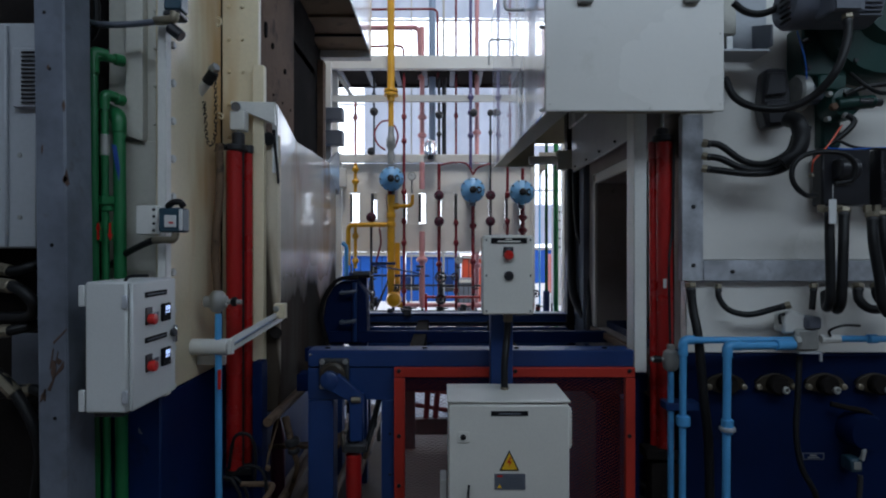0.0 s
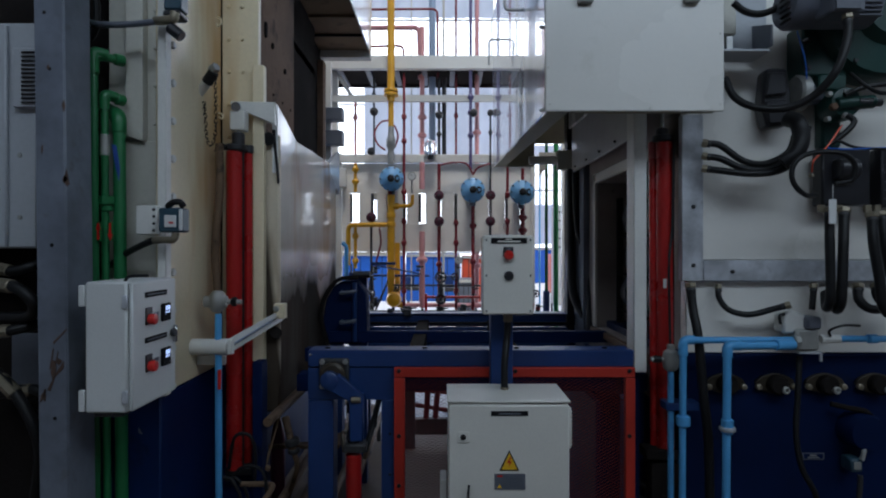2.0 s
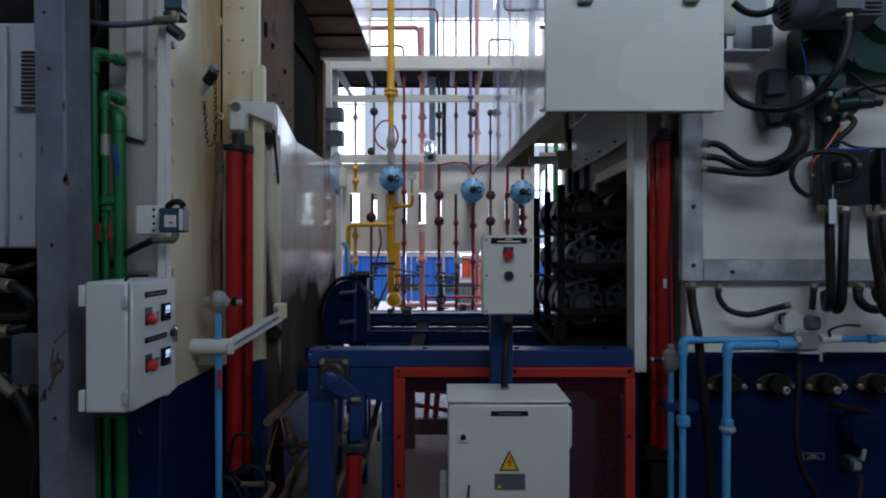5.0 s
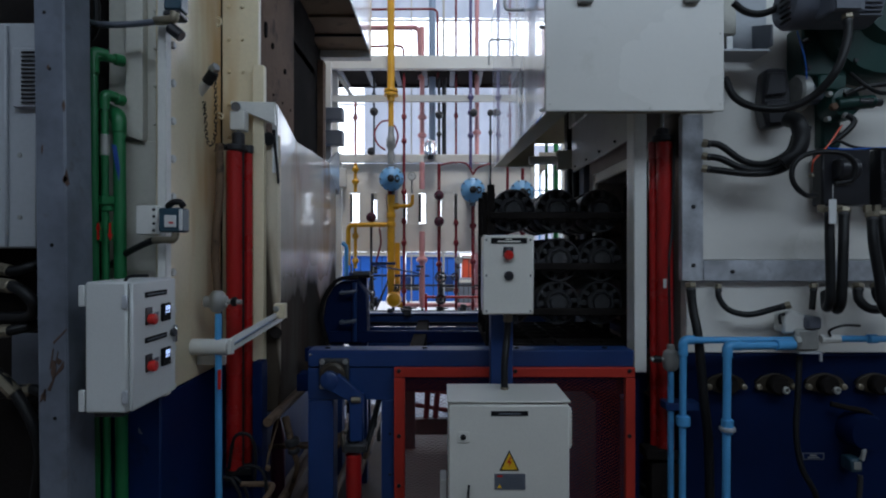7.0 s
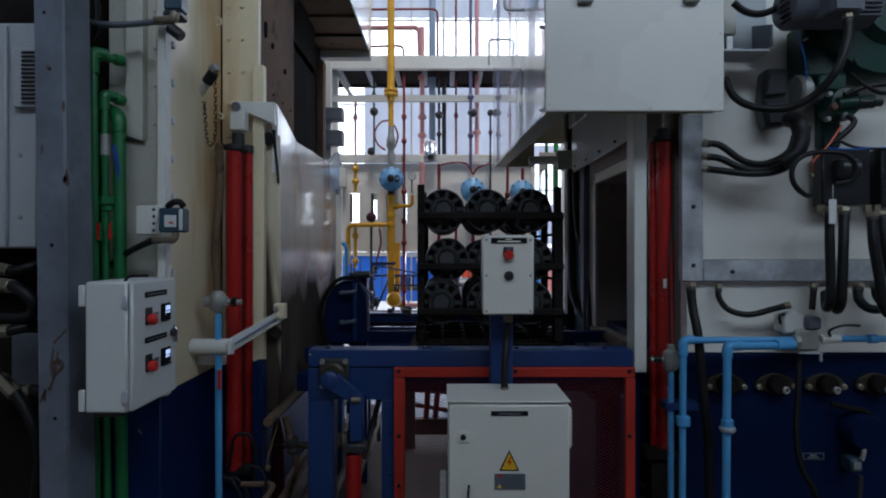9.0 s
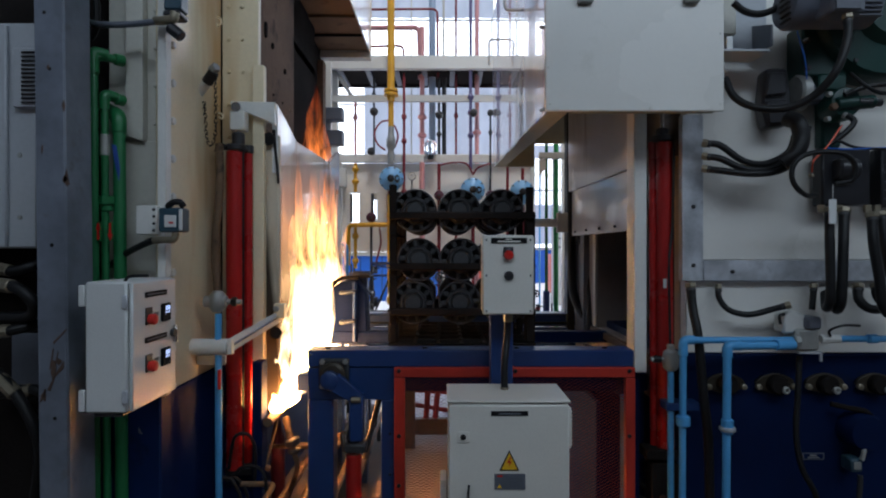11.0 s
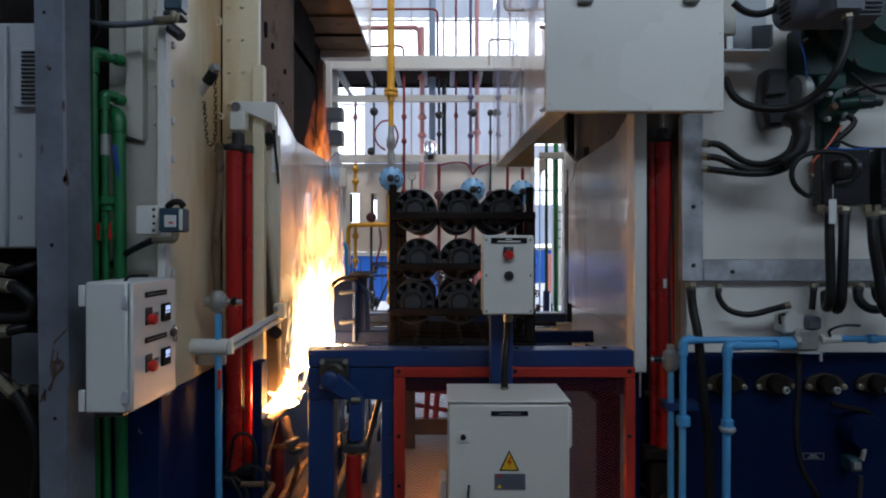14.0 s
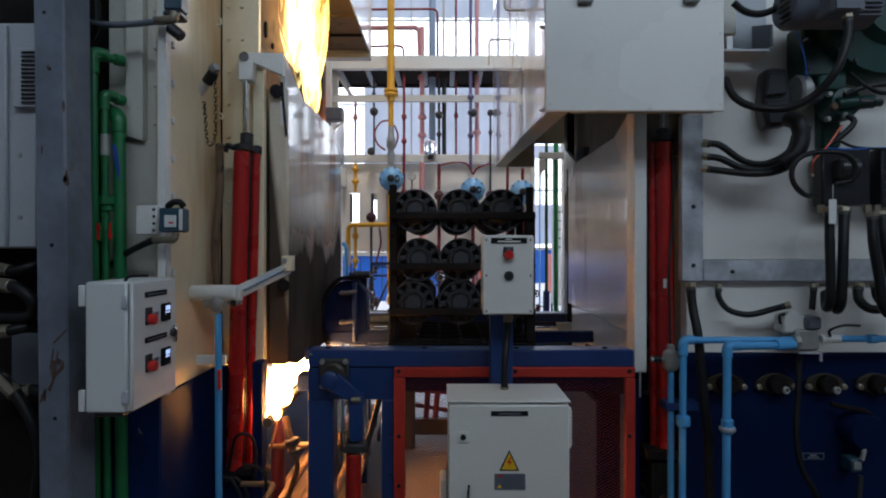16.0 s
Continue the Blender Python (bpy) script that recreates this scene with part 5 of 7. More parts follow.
def right_hood():
    h = thing("extraction_hood", (0.8, 3.4, 2.05), "white box hood over the quench furnace mouth", "hood")
    x0, z0 = 0.407, 2.049
    part("front_sheet", box(x0, 1.121, 2.25, 2.262, z0, 3.4), WHITE, h, "plain white front sheet")
    part("side_sheet", prism([(2.264, z0), (4.63, 2.167), (4.63, 3.4), (2.264, 3.4)], "x", x0, x0 + 0.012, 0.002), HOOD_SHEET, h, "glossy white side sheet with painted lavender reflections")
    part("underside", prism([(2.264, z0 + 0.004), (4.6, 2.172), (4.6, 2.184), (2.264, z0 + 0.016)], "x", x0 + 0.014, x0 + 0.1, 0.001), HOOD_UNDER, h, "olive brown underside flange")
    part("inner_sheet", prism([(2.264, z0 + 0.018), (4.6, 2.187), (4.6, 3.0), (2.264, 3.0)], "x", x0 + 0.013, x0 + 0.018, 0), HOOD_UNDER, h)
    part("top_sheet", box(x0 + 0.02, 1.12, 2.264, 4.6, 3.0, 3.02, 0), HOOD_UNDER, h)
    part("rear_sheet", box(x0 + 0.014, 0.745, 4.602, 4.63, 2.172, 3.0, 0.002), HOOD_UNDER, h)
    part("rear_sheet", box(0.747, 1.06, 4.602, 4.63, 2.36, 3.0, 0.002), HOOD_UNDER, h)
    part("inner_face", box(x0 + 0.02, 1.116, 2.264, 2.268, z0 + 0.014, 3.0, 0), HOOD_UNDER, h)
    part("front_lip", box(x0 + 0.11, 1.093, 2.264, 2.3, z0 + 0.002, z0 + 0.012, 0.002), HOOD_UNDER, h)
    for y, z, end in ((3.95, 2.965, 2.79), (2.95, 2.748, 2.95)):
        part("sheet_hook", pipe([(x0, y, z), (x0 - 0.085, y, z), (x0 - 0.085, y, end)], 0.008, 0.025, 8), OLD_WHITE, h, "pale bent rod hook")
    for v in (45, 193):
        z = 1.5 - (v - 441) * 0.00225
        part("corner_clip", lathe((x0 - 0.02, 2.27, z), (1, 0, 0), [(0.004, 0), (0.009, 0.008), (0.006, 0.024)], 8), VALVE_GREY, h)
    for u in (1035, 1222):
        x = (u - 784) * 0.00225
        part("lifting_clip", box(x - 0.03, x + 0.03, 2.225, 2.249, 2.474, 2.506, 0.006), VALVE_GREY, h)
    for u, v in ((970, 120), (1275, 60), (1275, 185), (973, 185), (1150, 192)):
        part("rivet", bolt(((u - 784) * 0.00225, 2.25, 1.5 - (v - 441) * 0.00225), (0, -1, 0), 0.004, 0.002), GREIGE, h)
    return h


right_hood()


def right_cylinder():
    c = thing("hydraulic_cylinder", (0.989, 2.55, 0.585), "red twin-barrel hydraulic cylinder beside the quench furnace door", "cylinder", "door cylinders")
    part("barrel", rod((1.005, 2.55, 0.585), (1, 2.55, 1.982), 0.038, 24), RED, c)
    part("barrel", rod((0.965, 2.58, 0.574), (0.957, 2.58, 1.988), 0.019, 20), RED, c)
    cap = rod((0.994, 2.55, 1.982), (0.994, 2.55, 2.013), 0.048, 20)
    rod((0.989, 2.55, 2.01), (0.989, 2.55, 2.043), 0.028, 16, bm=cap)
    part("end_cap", cap, BLACK_PLASTIC, c)
    part("piston_rod", rod((0.989, 2.55, 2.038), (0.989, 2.55, 2.319), 0.01, 12), STEEL, c)
    # shadow line along the barrel, modelled as a black rod
    part("dark_line_rod", rod((1.027, 2.53, 0.617), (1.027, 2.53, 1.983), 0.009, 8), BLACK, c)
    part("hose", tube([(1.022, 2.5, 1.953), (1.015, 2.5, 1.603), (0.992, 2.48, 1.428), (0.997, 2.48, 1.106), (0.987, 2.45, 1.012)], 0.006, 8), BLACK, c)
    part("sticker", box(0.977, 0.992, 2.505, 2.508, 1.327, 1.367, 0), CABINET, c)
    part("foot", box(0.902, 1.04, 2.5, 2.6, 0.565, 0.608), SOOT_AND_SHADE, c)
    part("pedestal", box(0.933, 1.056, 2.52, 2.6, 0.0, 0.546 - 0.002), SOOT_AND_SHADE, c)


right_cylinder()

# ---- the right door, built where it closes ----
right_door = thing("furnace_door", (0.93, 3.3, 0.78), "glossy white lifting quench furnace door", "door")
part("panel", prism([(2.68, 1.095), (4.03, 1.115), (4.05, 2.13), (3.9, 2.09), (3.8, 2.085), (2.94, 2.085), (2.68, 2.07)], "x", 0.895, 0.915, 0.004), SMOKED_CLEAN, right_door, "glossy white upper panel")
part("gusset", prism([(2.61, 2.185), (2.94, 2.087), (2.9, 2.02), (2.61, 1.85)], "x", 0.892, 0.918, 0.002), SHINY_WHITE, right_door, "glossy white gusset")
part("gusset", prism([(4.17, 2.24), (3.82, 2.092), (3.85, 2.0), (4.17, 1.9)], "x", 0.892, 0.918, 0.002), SHINY_WHITE, right_door, "glossy white gusset")
part("skirt", box(0.917, 0.935, 2.66, 4.02, 0.8, 1.2, 0.004), SHINY_WHITE, right_door, "glossy white lower skirt")
part("top_rib", box(0.919, 0.96, 2.7, 4.0, 1.9, 2.05, 0.004), OLD_WHITE, right_door)
part("near_edge", box(0.868, 0.94, 2.645, 2.667, 1.09, 2.03, 0.008), OLD_WHITE, right_door)
for y in (2.75, 3.0, 3.3, 3.6, 3.9):
    part("bolt", bolt((0.917, y, 0.83), (-1, 0, 0), 0.007, 0.012), BLACK, right_door)
arm = part("burner_arm", rod((0.62, 4.08, 0.9), (0.9, 4.08, 0.9), 0.03, 16), OLD_WHITE, right_door, "cream burner arm")
part("arm_plate", box(0.82, 0.93, 4.04, 4.1, 0.83, 0.97, 0.004), GREIGE, arm)


# ---- wall equipment of the right furnace ----
def channel_frame():
    f = thing("channel_frame", (1.058, 2.4, 1.358), "galvanised channel frame bolted to the furnace wall", "frame")
    part("upright", box(1.041, 1.134, 2.46, 2.5, 1.36, 2.085, 0.003), GALVANISED, f)
    part("cross_channel", box(1.134 + 0.002, 3.0, 2.462, 2.484, 1.36, 1.451, 0.003), GALVANISED, f)
    part("lower_web", box(1.134 + 0.002, 3.0, 2.486, 2.499, 1.355, 1.365, 0.001), GALVANISED, f)
    part("inset_panel", box(1.134 + 0.002, 3.0, 2.486, 2.498, 1.453, 3.2, 0.002), WHITE, f, "white inset panel")
    for u, v in ((1227, 366), (1296, 481), (1227, 470)):
        part("bolt", bolt(((u - 784) * 0.00246, 2.46, 1.5 - (v - 441) * 0.00246), (0, -1, 0), 0.01, 0.006), CAST, f)


channel_frame()


def hose(points, r, label, fit_a=True, fit_b=False, group="hydraulic hoses on the wall"):
    h = thing("hydraulic_hose", points[0], label, "hose", group)
    part("hose", tube(points, r, 12), BLACK, h)
    pts = [Vector(v) for v in points]
    for on, a, b in ((fit_a, pts[0], pts[1]), (fit_b, pts[-1], pts[-2])):
        if on:
            d = (b - a).normalized()
            f = part("fitting", rod(a - d * 0.01, a + d * 0.012, r * 1.3, 6), BRASS, h, "brass hex fitting")
            part("ferrule", rod(a + d * 0.013, a + d * 0.026, r * 1.12, 12), CAST, f)
    return h


W = "black hydraulic hose with brass fittings on the white wall"
hose([(1.111, 2.4, 1.949), (1.169, 2.38, 1.936), (1.253, 2.36, 1.868), (1.348, 2.36, 1.856), (1.442, 2.36, 1.904), (1.473, 2.36, 1.986)], 0.014, W)
hose([(1.111, 2.4, 1.894), (1.164, 2.37, 1.879), (1.254, 2.34, 1.83), (1.371, 2.34, 1.835), (1.447, 2.33, 1.898), (1.488, 2.34, 1.994)], 0.014, W)
hose([(1.111, 2.4, 1.841), (1.171, 2.36, 1.826), (1.267, 2.32, 1.809), (1.377, 2.31, 1.821), (1.451, 2.3, 1.882), (1.499, 2.32, 2.001)], 0.014, W)
hose([(1.405, 2.3, 2.031), (1.419, 2.26, 2.004), (1.427, 2.25, 1.941), (1.404, 2.25, 1.88), (1.364, 2.27, 1.847)], 0.032, "thick black hose bend beside the actuator", False)
hose([(1.173, 2.35, 2.207), (1.187, 2.3, 2.119), (1.24, 2.25, 2.065), (1.333, 2.2, 2.048), (1.41, 2.15, 2.083), (1.462, 2.1, 2.164), (1.502, 2.1, 2.279), (1.518, 2.12, 2.371)], 0.015, "long black cable looping to the motor", False, True)
hose([(1.182, 2.3, 2.503), (1.228, 2.3, 2.468), (1.29, 2.3, 2.457), (1.359, 2.3, 2.482), (1.405, 2.3, 2.533)], 0.014, "black cable to the motor", False)
hose([(1.573, 2.3, 1.659), (1.56, 2.28, 1.548), (1.557, 2.27, 1.366), (1.56, 2.28, 1.286), (1.587, 2.34, 1.257), (1.636, 2.42, 1.309)], 0.018, W)
hose([(1.633, 2.3, 1.659), (1.609, 2.27, 1.525), (1.596, 2.26, 1.355), (1.598, 2.27, 1.28), (1.629, 2.34, 1.25), (1.679, 2.42, 1.309)], 0.019, W)
hose([(1.731, 2.28, 1.639), (1.722, 2.26, 1.525), (1.737, 2.25, 1.39), (1.76, 2.25, 1.255), (1.877, 2.3, 1.226)], 0.019, W)
hose([(1.789, 2.3, 1.645), (1.783, 2.28, 1.525), (1.815, 2.28, 1.365), (1.877, 2.3, 1.272)], 0.018, W)
hose([(1.791, 2.44, 1.341), (1.781, 2.42, 1.285), (1.795, 2.38, 1.25), (1.836, 2.36, 1.252), (1.902, 2.36, 1.29)], 0.019, W)
hose([(1.869, 2.44, 1.341), (1.859, 2.42, 1.297), (1.886, 2.4, 1.25), (1.942, 2.38, 1.25)], 0.017, W)
hose([(1.069, 2.44, 1.344), (1.07, 2.42, 1.248), (1.076, 2.38, 1.122), (1.086, 2.36, 0.912), (1.109, 2.36, 0.676), (1.128, 2.38, 0.17)], 0.019, "black hose hanging down the furnace side")
hose([(1.198, 2.46, 1.338), (1.198, 2.45, 1.287), (1.23, 2.43, 1.238), (1.304, 2.41, 1.22), (1.389, 2.39, 1.244), (1.442, 2.36, 1.266)], 0.013, W, True, True)
hose([(1.614, 2.46, 1.34), (1.605, 2.45, 1.294), (1.593, 2.44, 1.239)], 0.013, W)
hose([(1.527, 2.42, 1.043), (1.507, 2.4, 0.878), (1.488, 2.38, 0.717), (1.501, 2.36, 0.582), (1.56, 2.36, 0.464), (1.622, 2.4, 0.254)], 0.012, "thin black hose hanging over the blue base", False)
hose([(1.658, 2.3, 2.215), (1.679, 2.25, 2.155), (1.746, 2.25, 2.121), (1.877, 2.3, 2.146)], 0.008, "thin black cable to the green valve", False)
hose([(1.6, 2.35, 1.949), (1.612, 2.3, 1.939), (1.693, 2.3, 1.912), (1.877, 2.3, 1.905)], 0.006, "thin dark cable over the valve block", False)


def thin_wire(points, r, material, label):
    w = thing("wire", points[0], label, "wire", "loose wires")
    part("wire", tube(points, r, 6), material, w)


thin_wire([(1.442, 2.3, 2.388), (1.454, 2.3, 2.342), (1.474, 2.3, 2.273), (1.494, 2.32, 2.198)], 0.0026, BRIGHT_BLUE, "thin blue wire beside the motor")
thin_wire([(1.61, 2.28, 1.999), (1.582, 2.28, 1.958), (1.539, 2.27, 1.906), (1.483, 2.26, 1.853), (1.482, 2.27, 1.809)], 0.0035, ORANGE_RED, "orange wire to the valve block")
thin_wire([(1.555, 2.3, 1.912), (1.64, 2.29, 1.905), (1.785, 2.3, 1.912), (1.877, 2.3, 1.912)], 0.0028, BRIGHT_BLUE, "thin blue wire over the valve block")


def motor():
    m = thing("pump_motor", (1.532, 2.3, 2.399), "grey electric motor on a dark green pump", "motor")
    part("housing", rod((1.397, 2.25, 2.47), (1.701, 2.25, 2.47), 0.09, 30), GREY_PLASTIC, m)
    cowl = part("fan_cowl", lathe((1.409, 2.25, 2.47), (-1, 0, 0), [(0.096, 0), (0.096, 0.03), (0.085, 0.05), (0.03, 0.058), (0.004, 0.058)], 28), GREY_PLASTIC, m)
    for k in range(7):
        z = 2.47 - 0.075 + 0.022 * k
        part("cowl_slot", box(1.348 - 0.004, 1.357, 2.2, 2.26, z, z + 0.007, 0.001), BLACK, cowl)
    for k in range(9):
        z = 2.393 + 0.017 * k
        part("cooling_rib", box(1.498, 1.679, 2.155, 2.175, z, z + 0.005, 0.001), GREY_PLASTIC, m)
    box_ = part("terminal_box", box(1.445, 1.575, 2.1, 2.2, 2.384, 2.552, 0.008), GREY_PLASTIC, m)
    part("terminal_lid", box(1.455, 1.551, 2.09, 2.099, 2.39, 2.547, 0.003), GREY_PLASTIC, box_)
    part("cable_gland", rod((1.525, 2.13, 2.397), (1.525, 2.13, 2.35), 0.015, 8), BRASS, m, "brass cable gland")
    g = thing("pump", (1.718, 2.4, 2.246), "dark green pump casing on the furnace wall", "pump")
    part("casing", lathe((1.828, 2.45, 2.482), (0, -1, 0), [(0.28, 0), (0.28, 0.1), (0.26, 0.13), (0.15, 0.14), (0.12, 0.18)], 32), DEEP_GREEN, g)
    part("bracket", box(1.503, 1.69, 2.36, 2.48, 2.222, 2.446, 0.01), DEEP_GREEN, g)
    part("foot", box(1.558, 1.675, 2.34, 2.48, 2.158, 2.228, 0.008), DEEP_GREEN, g)
    for u, v in ((1436, 68), (1436, 118), (1520, 105), (1555, 60)):
        part("bolt", bolt(((u - 784) * 0.0023, 2.34, 1.5 - (v - 441) * 0.0023), (0, -1, 0), 0.011, 0.03), CAST, g)


motor()


def actuator():
    a = thing("actuator", (1.372, 2.35, 2.019), "black ribbed actuator with a grey flange", "actuator")
    part("body", prism([(1.359, 2.38, 2.252)[::2], (1.38, 2.38, 2.266)[::2], (1.454, 2.38, 2.262)[::2], (1.471, 2.38, 2.145)[::2], (1.457, 2.38, 2.021)[::2], (1.366, 2.38, 2.012)[::2], (1.345, 2.38, 2.097)[::2]], "y", 2.38, 2.45, 0.01), BLACK_PLASTIC, a)
    part("top_cover", prism([(1.364, 2.36, 2.239)[::2], (1.435, 2.36, 2.241)[::2], (1.44, 2.36, 2.149)[::2], (1.35, 2.36, 2.14)[::2]], "y", 2.36, 2.378, 0.006), BLACK_PLASTIC, a)
    part("lower_cover", prism([(1.353, 2.365, 2.122)[::2], (1.443, 2.365, 2.127)[::2], (1.433, 2.365, 2.032)[::2], (1.367, 2.365, 2.023)[::2]], "y", 2.365, 2.378, 0.006), BLACK_PLASTIC, a)
    part("flange", rod((1.494, 2.41, 2.165), (1.542, 2.41, 2.165), 0.075, 24), VALVE_GREY, a, "bare grey flange")
    part("hub", rod((1.542, 2.41, 2.165), (1.605, 2.41, 2.165), 0.05, 20), GREY_STEEL, a)
    part("gland", bolt((1.477, 2.37, 2.047), (0, -1, 0), 0.014, 0.02), BRASS, a)


actuator()


def green_valve():
    v = thing("green_valve", (1.659, 2.35, 2.008), "dark green cast valve with levers", "valve")
    part("body", lathe((1.665, 2.42, 2.107), (0, -1, 0), [(0.07, 0), (0.075, 0.05), (0.06, 0.09), (0.03, 0.1)], 20), DEEP_GREEN, v)
    part("column", box(1.631, 1.716, 2.43, 2.49, 1.935, 2.231, 0.01), DEEP_GREEN, v)
    part("arm", rod((1.617, 2.33, 2.096), (1.775, 2.33, 2.108), 0.028, 14), DEEP_GREEN, v)
    part("arm_end", rod((1.75, 2.33, 2.108), (1.808, 2.33, 2.103), 0.016, 10), CAST, v)
    part("bright_nut", rod((1.699, 2.305, 2.106), (1.754, 2.305, 2.106), 0.012, 6), STEEL, v)
    part("gland", bolt((1.598, 2.32, 2.082), (0, -1, 0), 0.016, 0.02), BROWN, v)
    for u, w in ((1465, 168), (1492, 165), (1492, 205), (1462, 212)):
        part("bolt", bolt(((u - 784) * 0.00234, 2.34, 1.5 - (w - 441) * 0.00234), (0, -1, 0), 0.012, 0.02), VALVE_GREY, v)
    part("linkage", tube([(1.635, 2.3, 2.128), (1.704, 2.3, 2.155), (1.785, 2.3, 2.169), (1.877, 2.3, 2.169)], 0.01, 8), BLACK, v)
    part("linkage", tube([(1.661, 2.32, 2.048), (1.674, 2.3, 2.02), (1.647, 2.3, 1.981), (1.592, 2.32, 1.932)], 0.012, 8), BLACK, v)


green_valve()


def valve_block():
    b = thing("solenoid_block", (1.683, 2.35, 1.667), "black solenoid valve block with a white tag", "valve block")
    part("body", box(1.597, 1.804, 2.38, 2.45, 1.683, 1.924, 0.008), BLACK_PLASTIC, b)
    part("module", box(1.831, 2.2, 2.36, 2.45, 1.677, 1.922, 0.006), BLACK_PLASTIC, b)
    for k in range(5):
        part("module_rib", box(1.842, 2.012, 2.352, 2.359, 1.851 - 0.036 * k, 1.851 - 0.036 * k + 0.004, 0.001), GREY_PLASTIC, b)
    part("coil", rod((1.638, 2.36, 1.833), (1.725, 2.36, 1.833), 0.045, 18), BLACK_PLASTIC, b)
    part("cable_loop", tube([(1.5, 2.27, 1.716), (1.41, 2.2, 1.711), (1.354, 2.18, 1.753), (1.347, 2.18, 1.807), (1.376, 2.18, 1.851), (1.454, 2.2, 1.876), (1.553, 2.2, 1.872), (1.609, 2.21, 1.834), (1.607, 2.22, 1.773), (1.559, 2.24, 1.758)], 0.01, 10), BLACK, b, "black cable loop")
    for u, w in ((1440, 310), (1443, 346)):
        part("gland", bolt(((u - 784) * 0.00228, 2.3, 1.5 - (w - 441) * 0.00228), (0, -1, 0), 0.01, 0.015), BRASS, b)
    part("tag", box(1.537, 1.568, 2.25, 2.252, 1.601, 1.698, 0.0005), CABINET, b, "blank white hanging tag")
    part("tag_string", rod((1.554, 2.252, 1.759), (1.554, 2.252, 1.696), 0.0015, 6), CABINET, b)
    for u in (1462, 1494, 1545, 1562):
        part("port", rod(((u - 784) * 0.0023, 2.33, 1.682), ((u - 784) * 0.0023, 2.33, 1.65), 0.015, 6), BRASS, b)


valve_block()

bracket = thing("wall_bracket", (1.248, 2.35, 2.301), "galvanised open box bracket on the wall", "bracket")
part("back", box(1.242, 1.396, 2.44, 2.449, 2.343, 2.678, 0.001), DULL_CABINET, bracket)
part("side", prism([(2.3, 2.414), (2.44, 2.462), (2.44, 2.328), (2.3, 2.328)], "x", 1.334, 1.344, 0.001), GREY_STEEL, bracket)
part("shelf", box(1.142, 1.334, 2.3, 2.44, 2.306, 2.315, 0.001), DULL_CABINET, bracket)
part("switch", box(1.165, 1.192, 2.32, 2.37, 2.31, 2.375, 0.003), CABINET, bracket)
part("upper_plate", box(1.166, 1.236, 2.38, 2.44, 2.407, 2.63, 0.003), GREIGE, bracket)


# ---- light blue pipes ----
def blue_pipes():
    group = "light blue air pipes"
    p = thing("air_pipe", (0.986, 2.32, 0), "light blue air pipe turning along the wall", "pipe", group)
    part("run", pipe([(0.979, 2.32, 0.0), (0.986, 2.32, 1.126), (1.476, 2.38, 1.117)], 0.014, 0.03), LIGHT_BLUE, p)
    part("elbow", tube(bent([(0.986, 2.32, 1.08), (0.986, 2.32, 1.126), (1.032, 2.325, 1.126)], 0.03), 0.019, 12, soft=False), LIGHT_BLUE, p)
    part("union", rod((0.986, 2.32, 0.816), (0.986, 2.32, 0.774), 0.028, 12), LIGHT_BLUE, p)
    part("elbow", rod((0.986, 2.32, 1.085), (0.986, 2.32, 1.062), 0.02, 12), LIGHT_BLUE, p)
    q = thing("air_pipe", (1.132, 2.26, 0), "light blue air pipe with a clamped union", "pipe", group)
    part("run", pipe([(1.128, 2.26, 0.0), (1.137, 2.26, 1.111), (1.437, 2.34, 1.102)], 0.016, 0.04), LIGHT_BLUE, q)
    part("elbow", tube(bent([(1.137, 2.26, 1.068), (1.137, 2.26, 1.114), (1.199, 2.28, 1.11)], 0.04), 0.02, 12, soft=False), LIGHT_BLUE, q)
    part("elbow", rod((1.364, 2.32, 1.106), (1.451, 2.34, 1.105), 0.023, 12), LIGHT_BLUE, q)
    part("union", rod((1.137, 2.26, 0.82), (1.137, 2.26, 0.761), 0.023, 12), LIGHT_BLUE, q)
    part("clamp", rod((1.137, 2.26, 0.79), (1.137, 2.26, 0.772), 0.032, 12), GALVANISED, q, "bright steel clamp")
    s = thing("air_pipe", (0.967, 2.4, 0), "thin light blue air pipe under a cast valve", "pipe", group)
    part("run", rod((0.967, 2.4, 0.0), (0.967, 2.4, 0.986), 0.013), LIGHT_BLUE, s)
    valve = part("valve", lathe((0.967, 2.4, 0.984), (0, 0, 1), [(0.02, 0), (0.03, 0.01), (0.034, 0.04), (0.03, 0.08), (0.016, 0.09), (0.016, 0.11)], 16), VALVE_GREY, s, "grey cast valve")
    part("stem", rod((0.883, 2.4, 1.032), (0.95, 2.4, 1.032), 0.011, 8), VALVE_GREY, valve)
    part("knob", rod((0.893, 2.4, 1.032), (0.926, 2.4, 1.032), 0.016, 10), BLACK, valve)
    part("clamp", box(0.942, 1.085, 2.38, 2.46, 0.817, 0.85, 0.003), BLUE, s)
    r = thing("air_pipe", (1.704, 2.38, 1.122), "light blue pipe beyond the lever valve", "pipe", group)
    part("run", rod((1.666, 2.38, 1.122), (2.054, 2.4, 1.118), 0.014), LIGHT_BLUE, r)
    part("union", rod((1.79, 2.38, 1.122), (1.828, 2.38, 1.122), 0.02, 12), LIGHT_BLUE, r)


blue_pipes()


